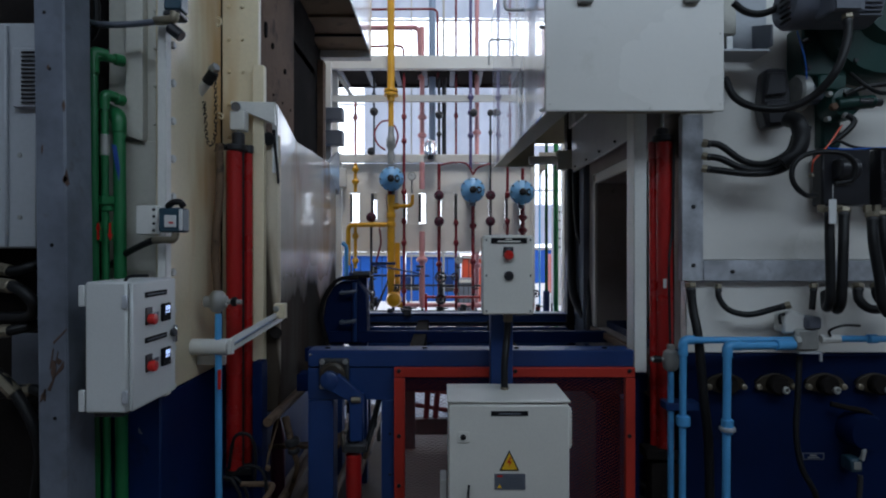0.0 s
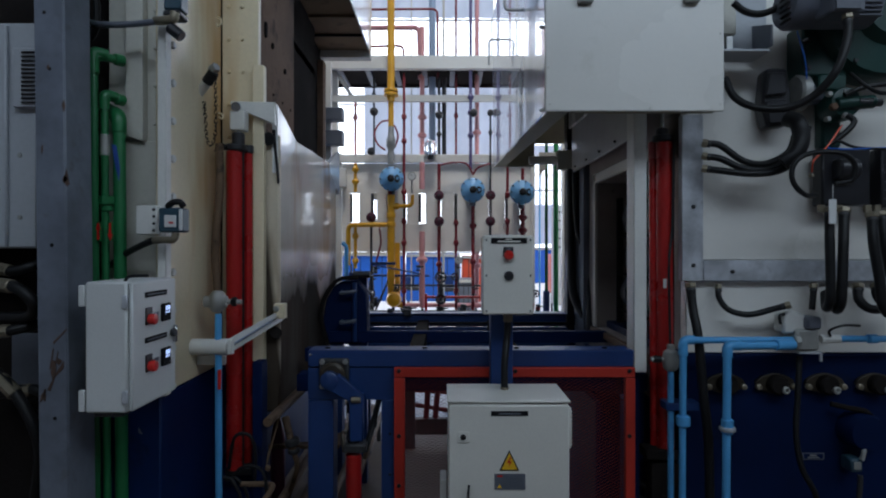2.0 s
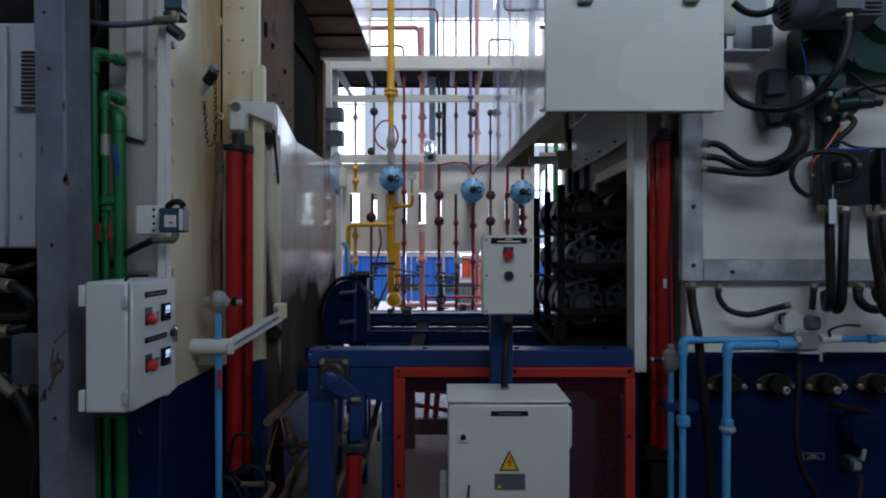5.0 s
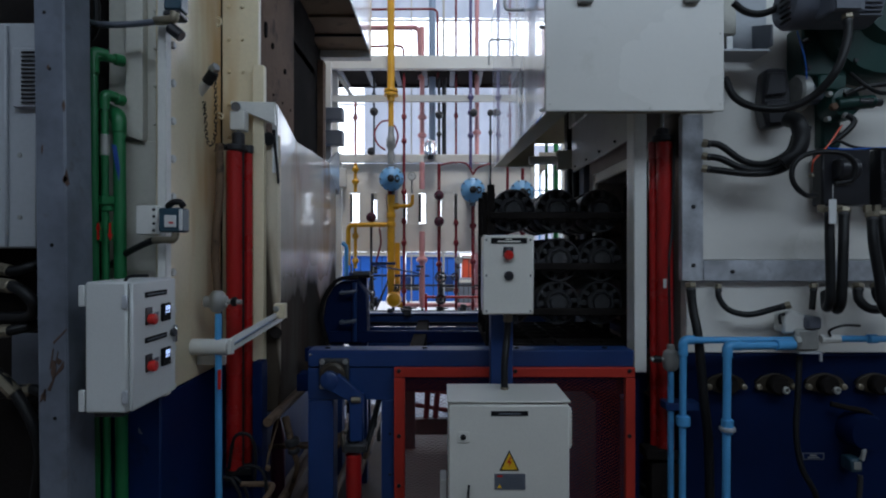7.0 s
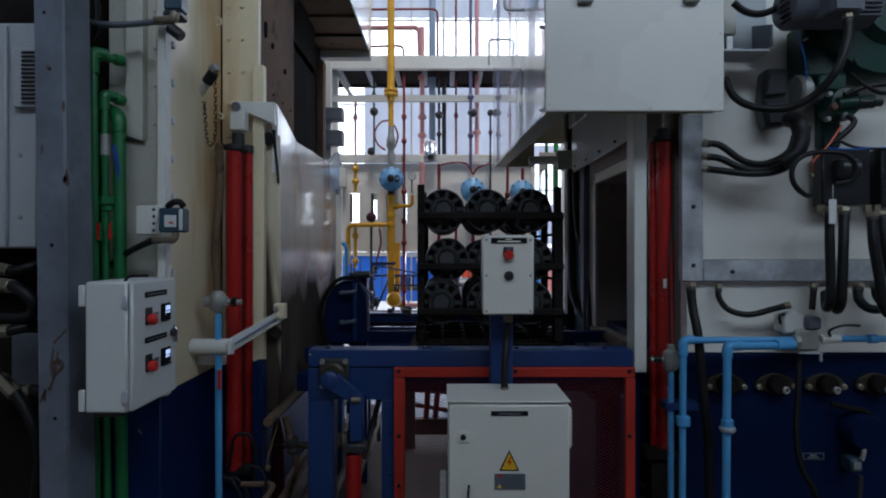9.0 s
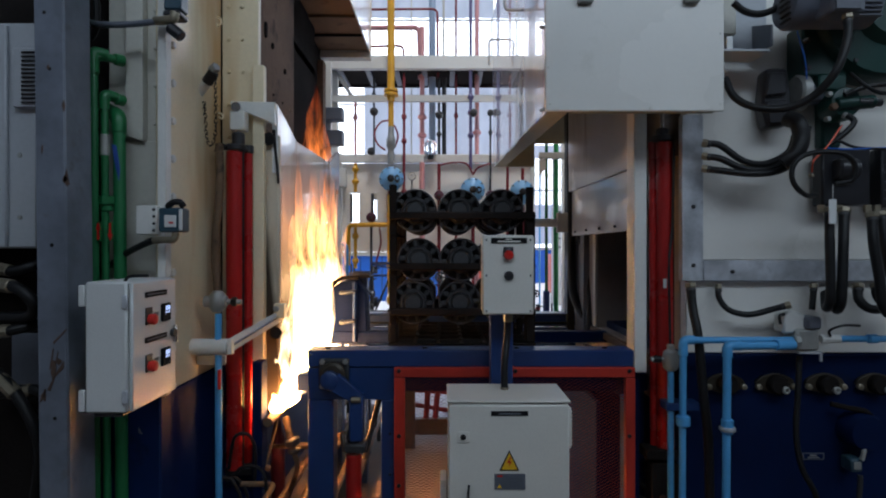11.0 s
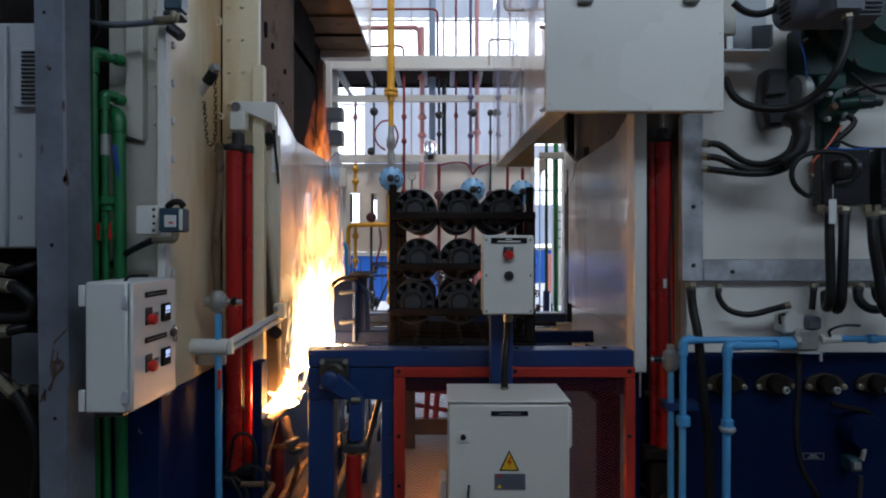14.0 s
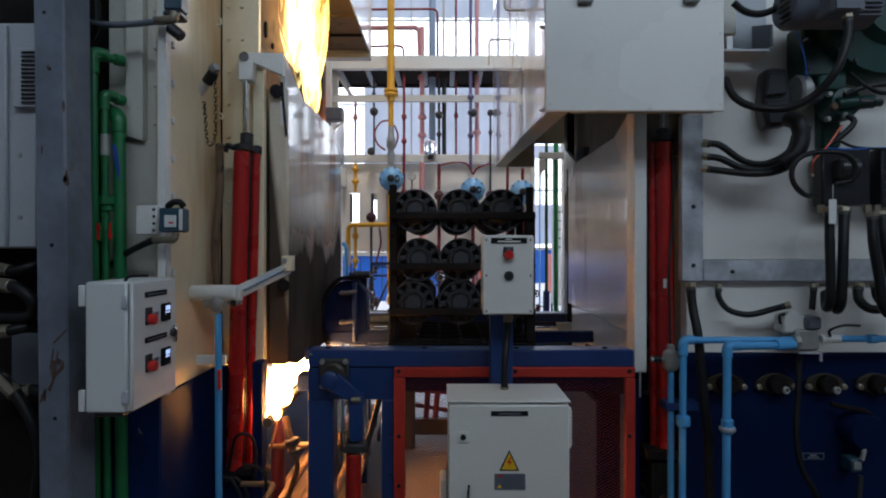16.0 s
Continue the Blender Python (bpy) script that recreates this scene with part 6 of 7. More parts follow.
def gas_valve():
    v = thing("gas_valve", (1.537, 2.38, 1.062), "grey cast gas valve with a black solenoid and lever", "valve")
    part("body", box(1.477, 1.576, 2.36, 2.46, 1.073, 1.165, 0.01), VALVE_GREY, v)
    part("bonnet", prism([(1.433, 2.38, 1.141)[::2], (1.438, 2.38, 1.226)[::2], (1.478, 2.38, 1.241)[::2], (1.533, 2.38, 1.222)[::2], (1.537, 2.38, 1.157)[::2], (1.495, 2.38, 1.141)[::2]], "y", 2.38, 2.46, 0.01), OLD_WHITE, v)
    part("solenoid", box(1.518, 1.579, 2.35, 2.44, 1.164, 1.216, 0.008), GREY_PLASTIC, v)
    part("coupling", rod((1.471, 2.38, 1.112), (1.499, 2.38, 1.112), 0.03, 8), VALVE_GREY, v)
    part("ball_valve", rod((1.59, 2.38, 1.122), (1.671, 2.38, 1.122), 0.018, 8), OLD_WHITE, v, "pale ball valve")
    part("lever", tube([(1.619, 2.36, 1.134), (1.607, 2.35, 1.159), (1.633, 2.34, 1.177), (1.671, 2.34, 1.184), (1.727, 2.34, 1.182)], 0.005, 8), BLACK, v)
    part("bracket", box(1.495, 1.59, 2.37, 2.49, 1.059, 1.069, 0.001), GALVANISED, v)
    part("bracket", box(1.583, 1.593, 2.37, 2.38, 1.028, 1.069, 0.001), GALVANISED, v)
    part("drip_leg", tube([(1.438, 2.38, 1.226), (1.418, 2.38, 1.217), (1.421, 2.38, 1.183)], 0.006, 8), BLACK, v)


gas_valve()


# ---- burner flanges in the blue base ----
def flange_at(x, lit):
    z, y = 0.9, 2.487
    f = thing("burner_flange", (x, y, z - 0.06), "dark oval burner flange with brass nuts", "flange", "burner flanges on the base")
    pts = [(x + 0.085 * math.copysign(abs(math.cos(a)) ** 1.3, math.cos(a)), z + 0.012 + 0.045 * math.sin(a)) for a in [k * math.tau / 20 for k in range(20)]]
    part("plate", prism(pts, "y", y - 0.02, y, 0.003), FLANGE_BRONZE, f)
    part("hub", lathe((x, y - 0.02, z + 0.01), (0, -1, 0), [(0.042, 0), (0.042, 0.03), (0.034, 0.04)], 20), SOOT_AND_SHADE, f)
    for dx in (-0.078, 0.074):
        part("nut", lathe((x + dx, y - 0.02, z), (0, -1, 0), [(0.014, 0), (0.014, 0.016), (0.008, 0.02)], 6), BRASS, f, "brass nut")
    if lit:
        ring = lathe((x + 0.018, y - 0.06, z - 0.006), (0, -1, 0), [(0.016, 0), (0.017, 0.01), (0.012, 0.014), (0.006, 0.012), (0.005, 0.002)], 14)
        part("spark_plug", ring, VALVE_GREY, f, "pale ceramic plug")


for u, lit in ((1284, False), (1372, True), (1460, True), (1550, True)):
    flange_at((u - 784) * 0.00247, lit)

plate = thing("name_plate", (1.627, 2.48, 0.58), "small dark name plate with a pale border", "plate")
part("rim", box(1.582, 1.677, 2.484, 2.488, 0.573, 0.603, 0.001), GREY_PLASTIC, plate)
part("face", box(1.586, 1.67, 2.482, 2.484, 0.578, 0.6, 0), BLUE_DEEP, plate)
part("print_bar", box(1.612, 1.642, 2.481, 2.482, 0.59, 0.597, 0), VALVE_GREY, plate)
part("print_bar", box(1.602, 1.652, 2.481, 2.482, 0.582, 0.586, 0), VALVE_GREY, plate)

drum = thing("filter_drum", (1.747, 2.4, 0.662), "dark blue round filter housing on the base", "filter")
part("drum", lathe((1.813, 2.49, 0.713), (0, -1, 0), [(0.085, 0), (0.085, 0.06), (0.07, 0.085), (0.01, 0.09)], 26), BLUE_DEEP, drum)
part("pipe", tube([(1.681, 2.45, 0.829), (1.74, 2.43, 0.817), (1.813, 2.43, 0.803), (1.849, 2.43, 0.773)], 0.012, 8), SOOT_AND_SHADE, drum)
drain = thing("drain_valve", (1.771, 2.4, 0.518), "small dark teal drain valve with a pale socket", "valve")
part("elbow", tube([(1.805, 2.42, 0.66), (1.795, 2.41, 0.635), (1.786, 2.41, 0.599)], 0.01, 10), VALVE_GREY, drain)
part("body", box(1.742, 1.792, 2.41, 2.48, 0.546, 0.603, 0.006), TEAL, drain)
part("socket", box(1.752, 1.782, 2.405, 2.41, 0.56, 0.592, 0.001), VALVE_GREY, drain)
part("tail", tube([(1.786, 2.42, 0.53), (1.786, 2.42, 0.486), (1.784, 2.43, 0.385)], 0.011, 10), CAST, drain)


for pts in ([(0.929, 2.7, 0.396), (0.952, 2.6, 0.39), (0.99, 2.5, 0.39), (1.056, 2.45, 0.375)], [(1.003, 2.9, 0.459), (1.011, 2.8, 0.411), (0.991, 2.6, 0.385), (0.985, 2.5, 0.353)], [(0.894, 2.6, 0.359), (0.915, 2.5, 0.377), (0.995, 2.45, 0.351)]):
    hose(pts, 0.013, "dark hose running down to the floor", False, group="hoses at the quench furnace foot")
# ---- gas panel at the open end of the hall ----
def gas_panel():
    f = thing("gas_station", (0, 5.6, 0), "cream steel gas panel board with flow meter slots", "panel")
    slots = [(620, 636), (657, 667), (685, 691), (714, 720), (741, 753), (774, 781), (804, 809), (834, 838), (865, 870), (893, 898), (920, 926)]
    part("board_panel", box(-0.997, 0.862, 5.6, 5.63, 2.054, 2.346, 0.002), WHITE, f, "cream painted board")
    part("board_panel", box(-0.997, 0.862, 5.6, 5.63, 1.472, 1.752, 0.002), WHITE, f, "cream painted board")
    left = 606
    for s0, s1 in slots + [(938, 938)]:
        part("board_strip", box((left - 784) * 0.0056, (s0 - 784) * 0.0056, 5.6, 5.63, 1.752, 2.054, 0.001), WHITE, f)
        left = s1
    for k, (s0, s1) in enumerate(slots):
        x = ((s0 + s1) / 2 - 784) * 0.0056
        if k in (1, 2, 5, 6, 8, 9):
            part("slot_cover", box(x - 0.05, x + 0.05, 5.632, 5.636, 1.752, 1.797, 0), OLD_WHITE, f)
            part("slot_cover", box(x - 0.05, x + 0.05, 5.632, 5.636, 1.987, 2.054, 0), OLD_WHITE, f)
        part("meter_tube", rod(((s0 + 2.5 - 784) * 0.0056, 5.58, 1.763), ((s0 + 2.5 - 784) * 0.0056, 5.58, 2.043), 0.014, 8), CAST, f)
    for u0, u1 in ((597, 605), (938.5, 946)):
        part("upright", box((u0 - 784) * 0.0056, (u1 - 784) * 0.0056, 5.58, 5.64, -0.03, 2.446, 0.003), OLD_WHITE, f)
    part("top_bar", box(-1.043, 0.904, 5.56, 5.62, 2.354, 2.432, 0.003), OLD_WHITE, f)
    part("bottom_rail", box(-1.002, 0.862, 5.6, 5.63, 1.455, 1.469, 0.001), GREIGE, f)
    part("side_box", box(-1.028, -0.946, 5.5, 5.56, 2.111, 2.287, 0.004), OLD_WHITE, f)


gas_panel()

PIPES = "gas pipes at the panel"


def far_pipe(u, v0, v1, r, material, label, joints=(), y=5.45):
    x = (u - 784) * y / 1000
    z0, z1 = (1.5 - (v - 441) * y / 1000 for v in (v1, v0))
    p = thing("gas_pipe", (x, y, max(z0, -0.03)), label, "pipe", PIPES)
    part("riser", rod((x, y, max(z0, -0.03)), (x, y, z1), r * y / 1000, 12), material, p)
    for v in joints:
        z = 1.5 - (v - 441) * y / 1000
        part("joint", lathe((x, y, z - 0.03), (0, 0, 1), [(r * 0.006, 0), (r * 0.011, 0.02), (r * 0.011, 0.04), (r * 0.006, 0.06)], 10), material, p)
    return p


far_pipe(629, 175, 290, 2.5, PINK, "pale thin gas pipe", (208,), 5.75)
far_pipe(629, 290, 340, 3, YELLOW, "thin yellow gas pipe", (300, 322))
far_pipe(629, 400, 475, 3, YELLOW, "thin yellow gas pipe", (418, 462))
far_pipe(657, 395, 700, 2.2, CAST, "thin dark gas pipe", ())
far_pipe(662, 138, 285, 1.8, CAST, "thin dark gas pipe", (168,), 5.7)
far_pipe(715, 138, 355, 2.4, MAROON, "dark red gas pipe with threaded joints", (207, 250, 340), 5.5)
far_pipe(715, 388, 700, 2.4, MAROON, "dark red gas pipe with threaded joints", (392, 430, 515))
far_pipe(747, 48, 275, 4.2, PINK, "pink gas pipe before the cream board", (208, 240), 5.75)
far_pipe(747, 288, 335, 4.8, PINK, "pink gas pipe before the cream board", ())
far_pipe(747, 410, 545, 5, PINK, "pink gas pipe before the cream board", (460,))
far_pipe(777, 138, 275, 2.4, CAST, "dark gas pipe under the platform", (205, 238), 5.7)
far_pipe(777, 290, 700, 2.8, MAROON, "dark red gas pipe with threaded joints", (468,))
far_pipe(807, -60, 352, 2, MAROON, "thin dark red gas pipe", (205,), 5.75)
far_pipe(807, 388, 700, 2.4, MAROON, "dark red gas pipe with threaded joints", (395, 430, 515))
far_pipe(833, -60, 300, 2.8, VIOLET_PIPE, "violet gas pipe with a flange", (172, 200, 240), 5.55)
far_pipe(837, 358, 700, 3, MAROON, "dark red gas pipe with threaded joints", (400, 463))
far_pipe(844, -60, 545, 4, PINK, "pink gas pipe before the cream board", (235, 470), 5.75)
far_pipe(868, 195, 345, 1.8, CAST, "thin dark gas pipe", (200, 235), 5.55)
far_pipe(868, 390, 430, 2, CAST, "thin dark gas pipe", ())
far_pipe(898, 290, 352, 2.4, MAROON, "dark red gas pipe with threaded joints", (345,))
far_pipe(898, 390, 430, 2.4, MAROON, "dark red gas pipe with threaded joints", (392,))
far_pipe(925, 298, 325, 3, MAROON, "dark red gas pipe with threaded joints", ())
far_pipe(925, 358, 440, 4, MAROON, "dark red gas pipe with threaded joints", (385, 408))
far_pipe(765, -60, 275, 6, PALE_BLUE_STEEL, "blue-grey steel upright behind the pipes", (), 5.85)
far_pipe(786, 138, 275, 4, CAST, "dark upright beside the pipes", (), 5.8)
far_pipe(955, 285, 700, 1.6, LIGHT_BLUE, "thin blue pipe behind the board", (), 5.9)
far_pipe(967, 245, 515, 3, GREEN, "dark green pipe standing in the bay", (), 5.0)
far_pipe(967, 515, 770, 6, BLUE, "dark blue sleeve of the green pipe", (), 5.0)
far_pipe(984, 245, 770, 4.5, LEAF_GREEN, "green pipe standing in the bay", (), 5.0)
far_pipe(728, -60, 740, 1.2, GREIGE, "thin pale conduit behind the platform", (), 6.2)
far_pipe(785, -60, 740, 2, GREIGE, "thin pale rail behind the platform", (), 6.2)


def disc_valve(u, v, r, material, label, y=5.42):
    x, z = (u - 784) * y / 1000, 1.5 - (v - 441) * y / 1000
    r = r * y / 1000
    d = thing("disc_valve", (x, y, z), label, "valve", "disc valves at the panel")
    part("disc", lathe((x, y + 0.02, z), (0, -1, 0), [(r * 0.85, 0), (r, 0.012), (r, 0.03), (r * 0.8, 0.045), (r * 0.3, 0.05)], 20), material, d)
    part("stem", rod((x, y - 0.02, z), (x, y - 0.05, z), r * 0.25, 8), CAST, d)
    part("neck", rod((x, y + 0.02, z), (x, 5.5, z), r * 0.3, 8), CAST, d)


for u, v, r, c in ((777, 346, 8.8, PLUM), (777, 392, 8.8, PLUM), (868, 346, 8.8, PLUM), (868, 392, 8.8, PLUM), (657, 385, 9, PLUM)):
    disc_valve(u, v, r, c, "dark plum disc valve on a gas pipe")
for u, v, r in ((662, 198, 7.5), (657, 268, 7), (777, 204, 7), (838, 200, 7), (868, 200, 6)):
    disc_valve(u, v, r, CAST, "dark disc valve on a gas pipe", 5.5)


def hand_wheel(u, v, r, y=5.38):
    x, z = (u - 784) * y / 1000, 1.5 - (v - 441) * y / 1000
    r = r * y / 1000
    w = thing("hand_wheel", (x, y, z), "dark hand wheel valve on a gas pipe", "valve", "hand wheels")
    ring = [(x + r * math.cos(a), y, z + r * math.sin(a)) for a in [k * math.tau / 14 for k in range(15)]]
    part("rim", tube(ring, r * 0.2, 6, soft=False), CAST, w)
    for k in range(3):
        a = k * math.tau / 6
        part("spoke", rod((x - r * math.cos(a), y, z - r * math.sin(a)), (x + r * math.cos(a), y, z + r * math.sin(a)), r * 0.12, 6), CAST, w)
    part("body", rod((x, y, z), (x, 5.5, z), r * 0.5, 10), VALVE_GREY, w)


for u, v, r in ((780, 491, 9), (780, 530, 8), (655, 520, 8), (805, 490, 6), (700, 510, 6), (948, 520, 6), (658, 540, 5)):
    hand_wheel(u, v, r)


def regulator(u, v):
    y = 5.3
    x, z, r = (u - 784) * y / 1000, 1.5 - (v - 441) * y / 1000, 0.116
    g = thing("gas_regulator", (x, y, z - r), "pale blue round gas regulator with a black cap", "regulator", "gas regulators")
    part("dome", lathe((x, y + 0.06, z), (0, -1, 0), [(r * 0.6, -0.04), (r * 0.98, 0), (r, 0.01), (r, 0.024), (r * 0.94, 0.03), (r * 0.9, 0.032), (r * 0.5, 0.054), (r * 0.4, 0.06)], 30), SKY_BLUE, g)
    part("cap", lathe((x, y + 0.004, z), (0, -1, 0), [(0.034, 0), (0.034, 0.03), (0.026, 0.036)], 18), BLACK_PLASTIC, g)
    part("badge", prism([(x + 0.036, z + 0.02), (x + 0.058, z + 0.036), (x + 0.08, z + 0.012), (x + 0.08, z - 0.024), (x + 0.056, z - 0.04), (x + 0.036, z - 0.026)], "y", y - 0.006, y + 0.012, 0), BLACK_PLASTIC, g, "black maker's badge")
    part("badge_mark", box(x + 0.05, x + 0.07, y - 0.009, y - 0.0065, z - 0.014, z + 0.012, 0), SKY_BLUE, g)
    for k in range(10):
        a = k * math.tau / 10
        part("bolt", bolt((x + r * 0.9 * math.cos(a), y + 0.03, z + r * 0.93 * math.sin(a)), (0, -1, 0), 0.009, 0.012), GREY_STEEL, g)
    part("neck", rod((x, y + 0.05, z), (x, 5.6, z), 0.05, 14), SKY_BLUE, g)
    part("outlet", rod((x, 5.4, z - r * 0.8), (x, 5.4, z - r * 1.25), 0.03, 12), GREY_STEEL, g)


for u, v in ((692, 316), (837, 336), (925, 340)):
    regulator(u, v)


def gauge(u, v, r=0.04):
    y = 5.35
    x, z = (u - 784) * y / 1000, 1.5 - (v - 441) * y / 1000
    g = thing("pressure_gauge", (x, y, z - r), "small round pressure gauge with a pale dial", "gauge", "pressure gauges")
    part("case", lathe((x, y + 0.03, z), (0, -1, 0), [(r * 0.8, 0), (r, 0.01), (r, 0.036), (r * 0.86, 0.04), (r * 0.84, 0.034)], 20), VALVE_GREY, g)
    part("dial", lathe((x, y - 0.004, z), (0, -1, 0), [(r * 0.84, 0), (r * 0.83, 0.002)], 20), CABINET, g)
    part("needle", rod((x, y - 0.008, z), (x - r * 0.4, y - 0.008, z + r * 0.4), 0.002, 6), BLACK, g)
    part("stem", rod((x, y + 0.015, z - r), (x, y + 0.015, z - r - 0.12), 0.009, 8), VALVE_GREY, g)


gauge(729, 312)
gauge(812, 461)


def yellow_line():
    p = thing("gas_main", (-0.497, 5.4, 0.857), "yellow gas main with flanges and elbows", "pipe", PIPES)
    part("riser", rod((-0.497, 5.4, 4.205), (-0.497, 5.4, 2.909), 0.035, 16), YELLOW, p)
    part("riser", rod((-0.497, 5.4, 2.909), (-0.497, 5.4, 2.666), 0.027, 14), YELLOW, p)
    for v in (161, 168):
        z = 1.5 - (v - 441) * 0.0054
        part("flange", rod((-0.497, 5.4, z - 0.014), (-0.497, 5.4, z + 0.014), 0.07, 18), YELLOW, p)
    part("valve", lathe((-0.497, 5.4, 2.305), (0, 0, 1), [(0.03, 0), (0.035, 0.1), (0.028, 0.14), (0.045, 0.18), (0.045, 0.24), (0.03, 0.28), (0.026, 0.38)], 12), VALVE_GREY, p, "grey cast valve")
    part("lower_riser", rod((-0.497, 5.4, 0.965), (-0.497, 5.4, 2.018), 0.036, 16), YELLOW, p)
    part("collar", rod((-0.497, 5.4, 2.018), (-0.497, 5.4, 2.067), 0.032, 12), MAROON, p)
    for v in (382, 398, 470):
        z = 1.5 - (v - 441) * 0.0054
        part("collar", rod((-0.497, 5.4, z - 0.025), (-0.497, 5.4, z + 0.025), 0.044, 14), YELLOW, p)
    part("branch", pipe([(-0.497, 5.4, 1.732), (-0.907, 5.4, 1.732), (-0.907, 5.4, 1.343)], 0.023, 0.06), YELLOW, p)
    part("branch", pipe([(-0.497, 5.4, 1.91), (-0.291, 5.38, 1.909), (-0.289, 5.36, 2.015)], 0.018, 0.05), YELLOW, p)
    part("tee", rod((-0.486, 5.4, 1.91), (-0.421, 5.4, 1.91), 0.032, 12), YELLOW, p)
    part("bypass", pipe([(-0.446, 5.5, 1.56), (-0.44, 5.5, 0.956), (-0.38, 5.5, 0.956)], 0.028, 0.05), YELLOW, p)
    part("foot_elbow", lathe((-0.466, 5.36, 1.023), (0, -1, 0), [(0.05, -0.08), (0.075, 0), (0.06, 0.05), (0.02, 0.06)], 18), YELLOW, p)
    part("bracket", box(-0.699, -0.509, 5.42, 5.47, 1.343, 1.375), BLUE, p)
    part("handle", box(-0.636, -0.445, 5.3, 5.32, 1.352, 1.378), BLUE, p)


yellow_line()


def run(points, r, material, label, radius=0.06):
    p = thing("gas_pipe", points[0], label, "pipe", PIPES)
    part("run", pipe(points, r, radius), material, p)


run([(-0.764, 5.7, 3.917), (-0.057, 5.7, 3.922), (-0.051, 5.7, 3.227)], 0.012, MAROON, "thin dark red overhead pipe")
run([(-0.764, 5.7, 3.541), (-0.399, 5.7, 3.552), (-0.393, 5.7, 3.216)], 0.012, MAROON, "thin dark red overhead pipe")
run([(-1.067, 5.8, 3.768), (-0.244, 5.8, 3.774), (-0.232, 5.8, 3.246)], 0.026, PINK, "pink overhead gas pipe run")
run([(-0.173, 5.4, 1.052), (-0.151, 5.4, 1.041), (0.443, 5.4, 1.041)], 0.014, RED, "red horizontal gas pipe")
run([(-0.462, 5.5, 0.956), (0.885, 5.5, 0.95)], 0.022, PINK, "pink horizontal gas pipe")
run([(-0.162, 5.4, 0.101), (-0.162, 5.4, 1.073)], 0.013, RED, "red gas pipe leg on the floor")
run([(0.454, 5.4, 1.613), (0.454, 5.4, 0.101)], 0.013, RED, "red gas pipe leg on the floor")
run([(-0.943, 5.3, 1.558), (-0.906, 5.3, 1.526), (-0.906, 5.3, 1.187)], 0.02, LIGHT_BLUE, "grey-blue drain pipe beside the panel")
run([(-0.631, 5.3, 1.346), (-0.207, 5.3, 1.267)], 0.008, BLUE, "thin dark stay bar")
run([(-0.657, 5.3, 0.869), (-0.508, 5.4, 1.235)], 0.01, CAST, "thin dark diagonal stay")
for pts, label in (([(-0.038, 5.5, 2.314), (0.088, 5.5, 2.341), (0.226, 5.5, 2.33), (0.297, 5.5, 2.22)], "dark red hose arching between pipes"), ([(0.297, 5.5, 2.232), (0.336, 5.5, 2.287), (0.418, 5.5, 2.32), (0.466, 5.55, 2.338)], "dark red hose arching between pipes"), ([(-0.512, 5.45, 2.743), (-0.6, 5.45, 2.721), (-0.659, 5.45, 2.623), (-0.632, 5.45, 2.514), (-0.556, 5.45, 2.454)], "dark red hose loop at the main"), ([(-0.469, 5.45, 2.694), (-0.436, 5.45, 2.595), (-0.458, 5.45, 2.497), (-0.501, 5.45, 2.454)], "dark hose loop at the main"), ([(-0.616, 5.45, 1.734), (-0.6, 5.45, 1.56), (-0.632, 5.45, 1.424), (-0.654, 5.45, 1.315)], "red hose beside the main")):
    h = thing("gas_hose", pts[0], label, "hose", "gas hoses")
    part("hose", tube(pts, 0.009, 8), MAROON, h)

lamp = thing("globe_lamp", (-0.121, 5.5, 2.506), "clear glass globe lamp on a bracket", "lamp")
part("globe", lathe((-0.121, 5.5, 2.407), (0, 0, 1), [(0.02, 0), (0.05, 0.01), (0.068, 0.05), (0.068, 0.09), (0.05, 0.14), (0.01, 0.16)], 18), GLASS, lamp)
part("collar", rod((-0.121, 5.5, 2.375), (-0.121, 5.5, 2.413), 0.03, 12), CAST, lamp)


def valve_body(u, v, w, h, material, label):
    y = 5.35
    x, z = (u - 784) * y / 1000, 1.5 - (v - 441) * y / 1000
    w, h = w * y / 2000, h * y / 2000
    d = thing("valve_body", (x, y, z - h), label, "valve", "valve bodies on the pipes")
    part("body", lathe((x, y, z - h), (0, 0, 1), [(w * 0.5, 0), (w * 0.9, h * 0.3), (w, h * 0.9), (w * 0.7, h * 1.4), (w * 0.45, h * 2)], 12), material, d)
    part("flange", rod((x, y, z - h), (x, y, z - h + 0.015), w, 12), CAST, d)
    part("flange", rod((x, y, z + h - 0.015), (x, y, z + h), w * 0.9, 12), CAST, d)
    part("lever", rod((x, y - 0.03, z + h * 0.4), (x + w * 2.2, y - 0.05, z + h * 0.6), 0.007, 6), CAST, d)


for u, v, w, h, c in ((657, 500, 9, 24, CAST), (665, 535, 10, 18, CAST), (640, 492, 12, 14, GREY_STEEL), (720, 548, 16, 12, CAST), (780, 512, 10, 20, CAST), (778, 548, 14, 10, CAST), (808, 478, 6, 16, GREY_STEEL), (838, 515, 8, 16, MAROON), (664, 478, 9, 12, GREY_STEEL), (606, 545, 12, 14, CAST), (740, 475, 9, 10, BRIGHT_BLUE), (820, 545, 12, 12, CAST), (952, 545, 9, 12, MAROON)):
    valve_body(u, v, w, h, c, "cast valve body on a gas pipe")
run([(-0.703, 5.45, 1.244), (-0.131, 5.45, 1.244)], 0.012, BLUE, "dark blue cross pipe low on the station")
run([(-0.458, 5.45, 1.151), (0.469, 5.45, 1.146)], 0.01, CAST, "thin dark cross pipe low on the station")
run([(-0.697, 5.4, 0.901), (0.464, 5.4, 0.901)], 0.014, CAST, "dark cross pipe near the yard floor")

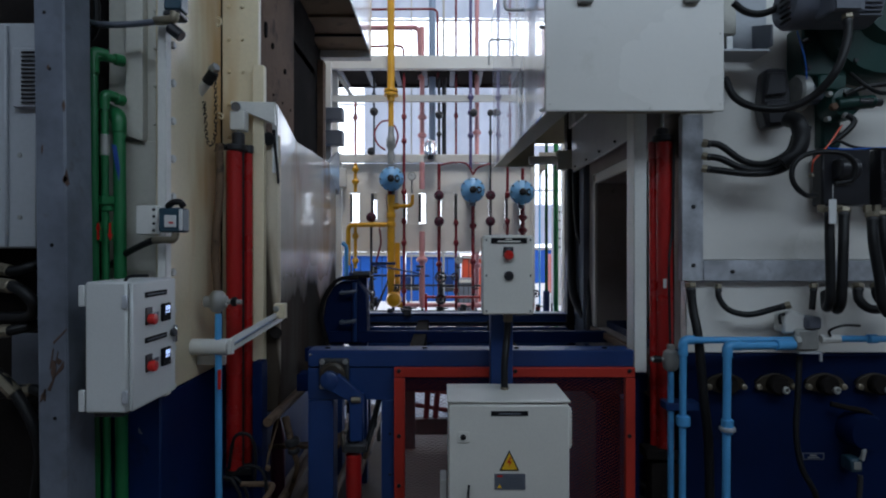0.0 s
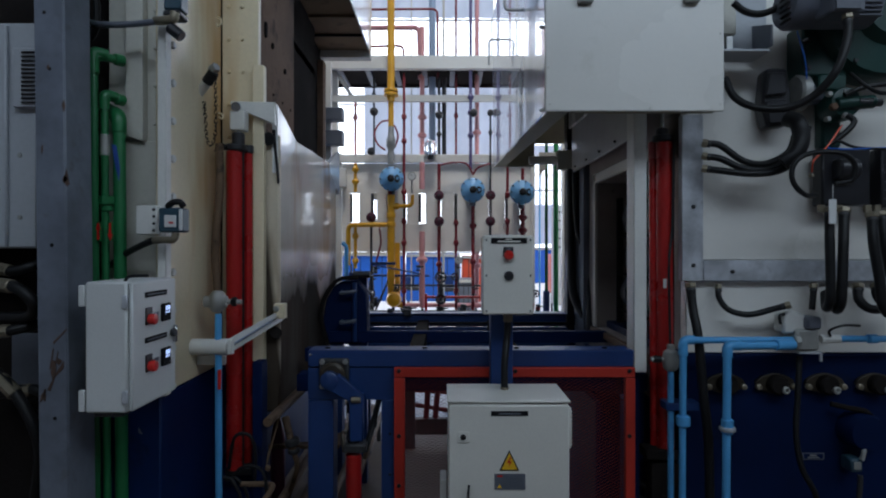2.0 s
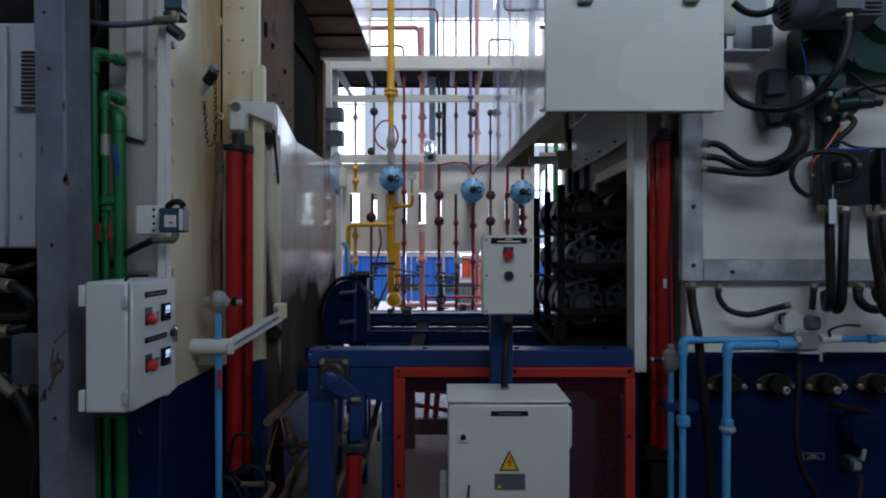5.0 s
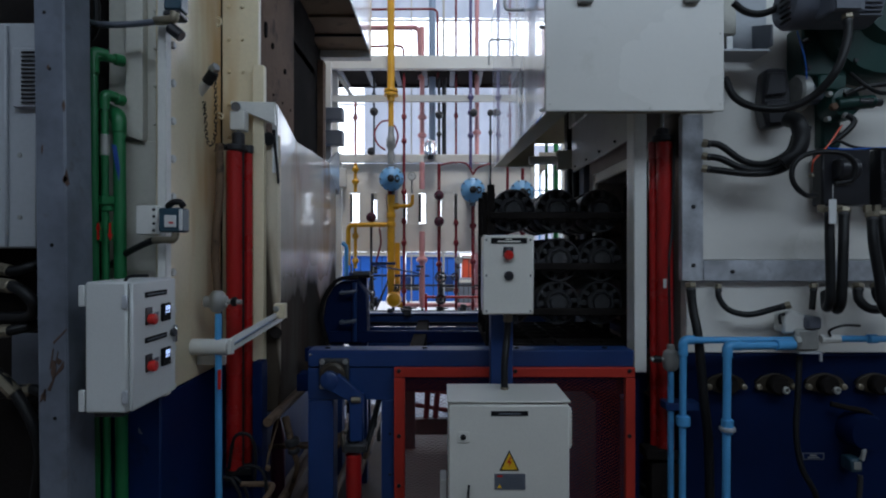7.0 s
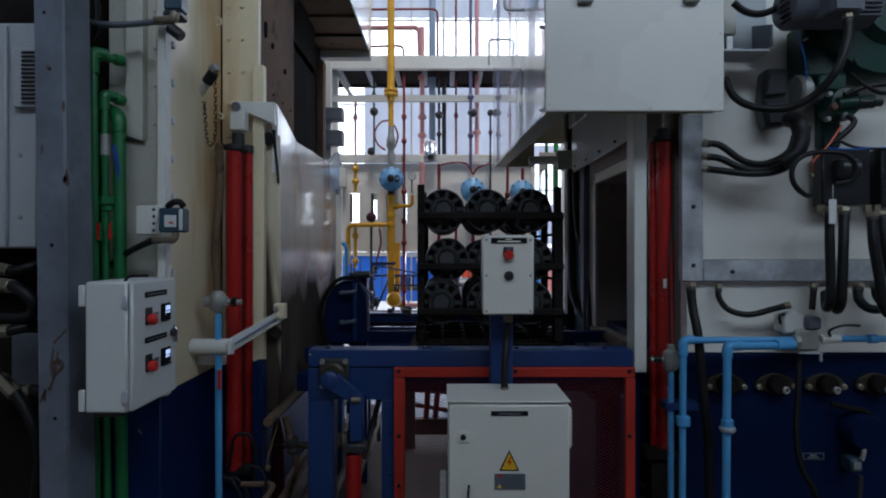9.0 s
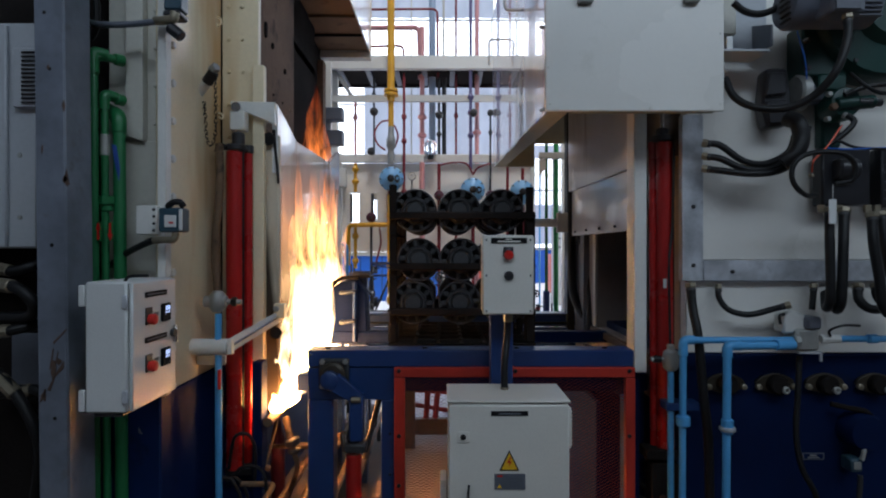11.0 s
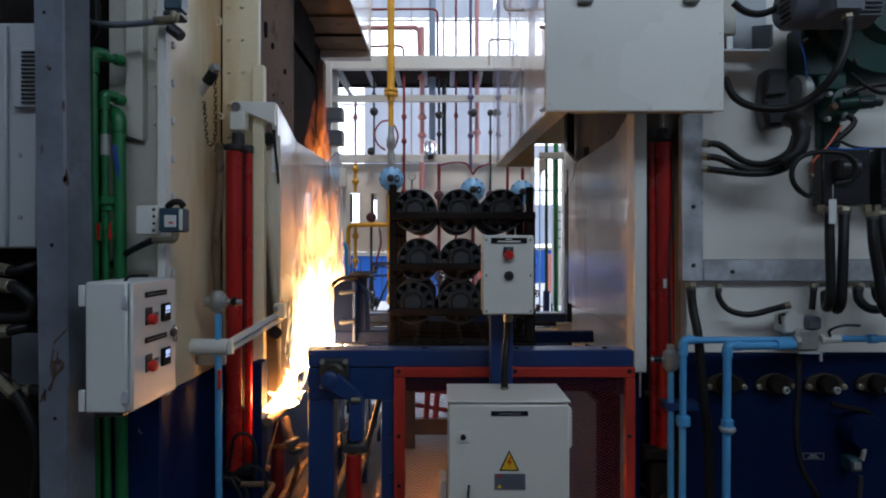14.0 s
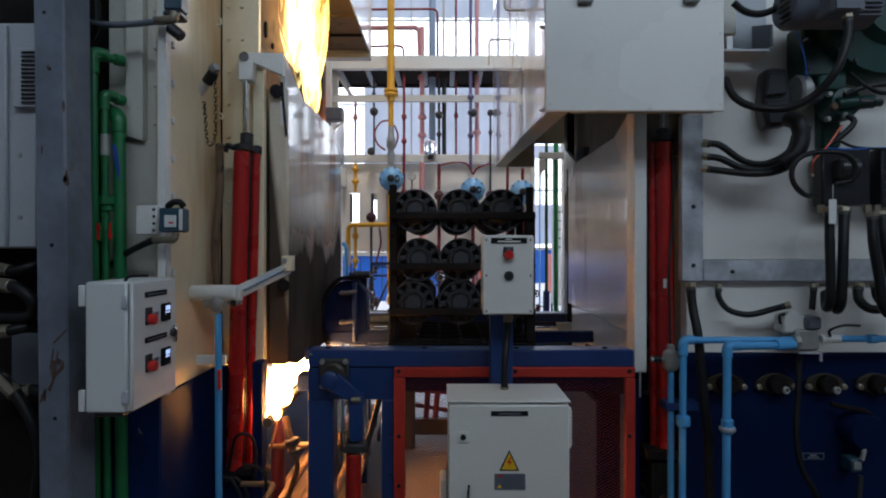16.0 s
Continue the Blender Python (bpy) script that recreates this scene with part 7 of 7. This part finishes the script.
# ---- overhead platform ----
def platform():
    p = thing("steel_platform", (0, 5.6, 3.2), "white steel service platform on posts", "platform")
    part("edge_beam", box(-1.232, 1.408, 5.5, 5.56, 3.255, 3.386, 0.004), OLD_WHITE, p)
    # deck, rear beam and joists dark: the underside's shade is put into their colour
    part("deck", box(-1.232, 1.408, 5.562, 6.1, 3.276, 3.298, 0), SOOT_AND_SHADE, p)
    part("rear_beam", box(-1.232, 1.408, 6.102, 6.15, 3.255, 3.375, 0), SOOT_AND_SHADE, p)
    for k in range(9):
        x = -1.05 + 0.28 * k
        part("joist", box(x, x + 0.05, 5.57, 6.1, 3.255, 3.274, 0), GREY_STEEL, p)
    part("lower_rail", box(-1.17, 1.434, 5.6, 5.64, 2.962, 3.029, 0.003), OLD_WHITE, p)
    for u in (592, 1000):
        part("post", box((u - 7 - 784) * 0.0057, (u + 7 - 784) * 0.0057, 5.645, 5.72, -0.03, 3.313), OLD_WHITE, p)
    part("brace", rod((-1.041, 5.66, 3.232), (-0.917, 5.66, 3.034), 0.02, 8), OLD_WHITE, p)
    part("cable", tube([(-1.065, 5.3, 3.212), (-1.081, 5.3, 3.122), (-1.055, 5.3, 3.042)], 0.008, 6), SOOT_AND_SHADE, p)


platform()

for v0, v1 in ((190, 212), (230, 256)):
    z0, z1 = 1.5 - (v1 - 441) * 0.005, 1.5 - (v0 - 441) * 0.005
    j = thing("junction_box", (-0.98, 5.06, z0), "grey steel junction box on a post", "junction box", "junction boxes")
    part("case", box(-1.06, -0.89, 5.0, 5.12, z0, z1, 0.006), GREY_STEEL, j)
    part("lid", box(-1.055, -0.895, 4.988, 4.999, z0 + 0.004, z1 - 0.004, 0.003), GREY_STEEL, j)
post = thing("steel_post", (-1.04, 5.15, 0), "pale steel post holding junction boxes", "post")
part("post", box(-1.065, -1.014, 5.118, 5.17, -0.03, 3.195, 0.003), OLD_WHITE, post)


# ---- beyond: sheet wall with openings, and machines on the yard ----
def sheet_wall():
    bm = bmesh.new()
    def sheet(x0, x1, z0, z1):
        n = int((x1 - x0) / 0.07)
        cols = []
        for k in range(n + 1):
            x = x0 + (x1 - x0) * k / n
            d = -0.03 if k % 5 == 1 or k % 5 == 2 else 0.0
            cols.append((bm.verts.new((x, 15.0 + d, z0)), bm.verts.new((x, 15.0 + d, z1))))
        for a, b in zip(cols, cols[1:]):
            bm.faces.new((a[0], b[0], b[1], a[1]))
    sheet(-10, 1.32, 7.62, 9.5)
    sheet(-2.085, 1.32, 3.735, 6.615)
    sheet(2.2, 4.74, 1.62, 2.68)
    sheet(2.2, 4.74, 3.9, 4.25)
    w = struct("wall_north", bm, SHEET, "corrugated white sheet wall with bright openings", "wall")
    part("girt", box(-10, 1.32, 15.035, 15.1, 7.575, 7.62, 0.003), OLD_WHITE, w)
    part("girt", box(-3.48, 4.74, 15.04, 15.1, 5.325, 5.37, 0.003), OLD_WHITE, w)
    part("girt", box(2.34, 4.74, 14.9, 14.95, 3.015, 3.075, 0.003), OLD_WHITE, w)
    for k in range(9):
        x = 2.3 + 0.3 * k
        part("window_bar", box(x, x + 0.035, 15.0, 15.03, 2.68, 3.9, 0), OLD_WHITE, w)
    for z in (3.05, 3.45):
        part("window_bar", box(2.2, 4.74, 14.99, 14.998, z, z + 0.035, 0), OLD_WHITE, w)
    for u in (560, 652, 872, 945, 1010):
        x = (u - 784) * 0.015
        part("stanchion", box(x - 0.04, x + 0.04, 15.035, 15.12, -0.03, 9.0, 0.003), OLD_WHITE, w)


sheet_wall()


def yard_machine(x0, x1, z1, y, material, label):
    m = thing("yard_machine", ((x0 + x1) / 2, y, -0.03), label, "machine", "machines on the yard")
    z0 = z1 - 0.83
    part("casing", box(x0, x1, y, y + 0.5, z0, z1, 0.02), material, m)
    for x in (x0 + 0.02, x1 - 0.06):
        part("leg", box(x, x + 0.04, y + 0.1, y + 0.14, -0.03, z0 - 0.001, 0.002), CAST, m)
    for k in range(3):
        x = x0 + (x1 - x0) * (0.25 + 0.25 * k)
        part("panel_seam", box(x, x + 0.012, y - 0.004, y - 0.001, z0 + 0.03, z1 - 0.08, 0), CAST, m)
    part("rail", box(x0, x1, y - 0.02, y - 0.002, z1 - 0.06, z1 - 0.01, 0.004), GREIGE, m)
    return m


yard_machine(-2.15, -0.67, 1.442, 9.6, BRIGHT_BLUE, "bright blue machine casing on the yard")
yard_machine(-0.647, 0.304, 1.422, 9.8, BRIGHT_BLUE, "bright blue machine casing on the yard")
yard_machine(0.34, 0.78, 1.39, 10.0, ORANGE_RED, "orange-red machine casing on the yard")
yard_machine(2.292, 3.312, 1.392, 12.0, ORANGE_RED, "orange-red machine casing on the yard")
yard_machine(2.028, 3.848, 1.539, 13.0, BRIGHT_BLUE, "bright blue machine casing on the yard")
yard_machine(0.26, 0.567, 1.007, 9.3, GREY_STEEL, "low grey machine on the yard")

for x, y, w, h in ((-1.25, 8.6, 0.34, 0.42), (-0.55, 8.7, 0.5, 0.3), (0.1, 8.5, 0.3, 0.36)):
    b = thing("tool_trolley", (x, y, -0.03), "dark steel tool trolley before the blue machines", "trolley", "trolleys on the yard")
    part("tray", box(x - w / 2, x + w / 2, y, y + 0.3, 0.86, 0.92, 0.006), CAST, b)
    part("tray", box(x - w / 2, x + w / 2, y, y + 0.3, 0.4, 0.44, 0.006), CAST, b)
    part("box", box(x - w * 0.3, x + w * 0.2, y + 0.05, y + 0.25, 0.921, 0.921 + h * 0.5, 0.01), BLUE, b, "dark blue case")
    for dx in (-w / 2 + 0.02, w / 2 - 0.02):
        for dy in (0.02, 0.28):
            part("leg", rod((x + dx, y + dy, -0.03), (x + dx, y + dy, 0.86 + h), 0.014, 8), CAST, b)
shelf = thing("drawer_cabinet", (1.95, 9.0, -0.03), "pale grey drawer cabinet beyond the bay", "cabinet")
part("body", box(1.8, 2.12, 9.0, 9.4, 0.6, 2.2, 0.01), PALE_CONCRETE, shelf)
for k in range(5):
    part("drawer_gap", box(1.83, 2.09, 8.994, 8.999, 1.52 + 0.14 * k, 1.54 + 0.14 * k, 0), CAST, shelf)
for x in (1.82, 2.06):
    part("leg", box(x, x + 0.04, 9.1, 9.16, -0.03, 0.6, 0.002), CAST, shelf)
brace = thing("pipe_bracket", (0.95, 5.0, 2.28), "pale steel bracket holding the green pipes", "bracket")
part("arm", box(0.84, 1.2, 4.93, 4.97, 2.29, 2.345, 0.004), GREIGE, brace)
part("arm", prism([(0.84, 2.285), (0.9, 2.285), (0.9, 2.2), (0.84, 2.14)], "y", 4.94, 4.96, 0.002), GREIGE, brace)
part("clamp", box(0.89, 1.03, 4.972, 5.03, 2.3, 2.335, 0.003), CAST, brace)
struct("backdrop", box(-60, 60, 60, 60.2, -1, 30, 0), GLAZE, "bright hazy white sky beyond the yard", "backdrop")

# ---- fire: tongues of burning gas, each a rigid piece ----
def tongue(name, height, width, depth, seed, material, label, group):
    g = random.Random(seed)
    bm, rings, n, k = bmesh.new(), [], 12, 16
    a0, a1, p0, p1 = g.uniform(-0.5, 0.5), g.uniform(0.3, 1.0), g.uniform(0, 6), g.uniform(0, 6)
    for i in range(k):
        t = i / (k - 1)
        r = (t / 0.18) ** 0.6 if t < 0.18 else max(0.0, 1 - (t - 0.18) / 0.82) ** 0.75
        r = max(r, 0.02) * (1 + 0.22 * math.sin(9 * t + p1))
        cx = width * 0.7 * t * math.sin(4.5 * t * a1 + p0) * 0.5
        cy = depth * (a0 * t + 0.45 * t * math.sin(6 * t + p1))
        rings.append([bm.verts.new((cx + width * r * math.cos(a), cy + depth * r * math.sin(a), height * t)) for a in [j * math.tau / n for j in range(n)]])
    for lo, hi in zip(rings, rings[1:]):
        for j in range(n):
            bm.faces.new((lo[j], lo[(j + 1) % n], hi[(j + 1) % n], hi[j]))
    bm.faces.new(rings[0][::-1])
    bm.faces.new(rings[-1])
    bmesh.ops.recalc_face_normals(bm, faces=bm.faces)
    return tagged(part(name, bm, material), label, "flame", group)


fg = random.Random(11)
CURTAIN, STAYING, UPPER, FAINT = [], [], [], []
for i in range(20):
    y = 2.74 + 1.1 * i / 19
    h = fg.uniform(0.8, 1.38) * (0.8 if y < 2.85 else 1.0)
    ob = tongue("flame", h, fg.uniform(0.03, 0.055), fg.uniform(0.07, 0.13), 20 + i, FLAME_TALL, "tall orange gas flame before the furnace door", "flame curtain")
    CURTAIN.append((ob, Vector((-0.712 + fg.uniform(-0.008, 0.008), y, 0.79))))
for i in range(22):
    y = 2.54 + 0.054 * i
    ob = tongue("flame", 0.05 + 0.017 * i + fg.uniform(0, 0.05), fg.uniform(0.026, 0.036), fg.uniform(0.07, 0.11), 60 + i, FLAME_LOW, "low white-hot gas flame on the burner pipe", "burner flames")
    STAYING.append((ob, Vector((-0.742, y, 0.765))))
for i in range(16):
    late = i >= 8
    y = (2.97 + 0.65 * (i - 8) / 7 if late else 2.85 + 0.95 * i / 7) + fg.uniform(-0.04, 0.04)
    near = y < 3.28 and not late
    ob = tongue("flame", fg.uniform(1.2, 1.9) if late else fg.uniform(0.7, 1.1), 0.034 if near else fg.uniform(0.05, 0.066), fg.uniform(0.12, 0.18), 90 + i, FLAME_HOT if late else FLAME_YELLOW, "yellow flame licking up under the hood", "flames under the hood")
    UPPER.append((ob, Vector((-0.825 if near else -0.855 if not late else -0.81 + fg.uniform(0.0, 0.04), y, 1.98 if not late else 2.15))))
SPILL = []
for i in range(4):
    ob = tongue("flame", 0.9 + 0.15 * i, 0.1, 0.16, 150 + i, FLAME_YELLOW, "yellow flame rolling out under the hood lip", "flames under the hood")
    SPILL.append((ob, Vector((-0.86, 3.2 + 0.25 * i, 2.35 + 0.05 * i))))
for i in range(3):
    ob = tongue("flame", 0.55 + 0.06 * i, 0.05, 0.1, 130 + i, FLAME_FAINT, "faint orange flame behind the door top", "flames behind the door")
    FAINT.append((ob, Vector((-0.86, 3.75 + 0.13 * i, 1.98))))

# ---- what moves ----
def motions():
    # the load rolls out at an even pace and stops
    b = rack.location.copy()
    v = 0.1753
    walk(rack, [(t, pose(b.x + v * max(0.0, 9.8 - t), b.y, b.z)) for t in (0, 2, 4, 6, 8, 9, 9.5, 9.7, 9.8, 9.9, 10.2, 13, 16)])
    # the quench furnace door comes down behind it
    d = right_door.location.copy()
    drop = [(0, 1.24), (9.0, 1.24), (9.7, 1.24), (9.9, 1.2), (11.3, 0.67), (11.5, 0.592), (12.0, 0.398), (12.5, 0.216), (13.0, 0.038), (13.15, 0.0), (13.4, 0.0), (16, 0)]
    walk(right_door, [(t, pose(d.x, d.y, d.z + h)) for t, h in drop])
    # the furnace door draws off its seat, then lifts
    e = left_door.location.copy()
    lift = [(0, 0, 0), (14.3, 0, 0), (14.6, 0, 0), (14.8, 0.01, 0.012), (15.0, 0.02, 0.038), (15.2, 0.028, 0.066), (15.5, 0.035, 0.125), (15.75, 0.036, 0.172), (16.0, 0.036, 0.219)]
    walk(left_door, [(t, pose(e.x + dx, e.y, e.z + h)) for t, dx, h in lift])
    # its cylinder leans after it
    c = lift_cylinder.location.copy()
    walk(lift_cylinder, [(t, pose(c.x, c.y, c.z, 0, 1.45 * dx / 0.036, 0)) for t, dx, h in lift])
    # fire: it waits inside the closed furnace and its base, comes out on the burner pipe, and is drawn in again as the door lifts
    def flicker(ob, home, hold, shift, start, end, out, size, seed, tilt=0.0, sway=4.0):
        g = random.Random(seed)
        a, b, c = g.uniform(0, 6), g.uniform(0, 6), g.uniform(5, 9)
        rows = [(0.0, pose(*hold)), (start - 0.25, pose(*hold))]
        t = start
        while t <= 16.0:
            k = min(1.0, max(0.0, (t - end) / out))
            p = home + shift * k
            rows.append((t, pose(p.x + size * 0.12 * math.sin(c * t + a), p.y + size * 0.3 * math.sin(c * 0.7 * t + b), p.z + size * math.sin(c * t + b), 5 * math.sin(c * t + b), tilt + sway * math.sin(c * 1.3 * t + a), (35 if tilt == 0 else 10) * math.sin(0.5 * c * t + a))))
            t = round(t + 0.1, 3)
        walk(ob, rows)

    for i, (ob, home) in enumerate(CURTAIN):
        flicker(ob, home, (-1.7, home.y, 1.2), Vector((-0.5, 0, 0.2)), 10.0 + 0.02 * i, 15.1 + 0.012 * i, 0.2, 0.05, i, sway=1.8)
    for i, (ob, home) in enumerate(STAYING):
        flicker(ob, home, (-1.14, home.y, 0.3), Vector((-0.12 if home.y > 2.72 else -0.02, 0, -0.03)), 10.0, 15.05, 0.3, 0.02, 50 + i)
    for i, (ob, home) in enumerate(UPPER):
        late = i >= 8
        away = Vector((-0.36, 0, 0.5)) if i % 2 or not late else Vector((0, 0, 0.25))
        flicker(ob, home, (-1.9, home.y, 1.25), away, 15.32 if late else 14.7, 15.7 if late else 15.3, 0.3, 0.09, 80 + i, 0.3 * (i - 8) if late else 0.5 + 0.5 * i)
    for i, (ob, home) in enumerate(SPILL):
        flicker(ob, home, (-1.9, home.y, 1.4), Vector((-0.1, 0, 1.1)), (15.1, 15.3, 15.35, 15.4)[i], 15.72, 0.25, 0.06, 140 + i, 42 + 6 * i)
    for i, (ob, home) in enumerate(FAINT):
        flicker(ob, home, (-1.5, home.y, 1.4), Vector((0, 0, 0.05)), 10.4, 15.0, 1.0, 0.04, 120 + i)


motions()
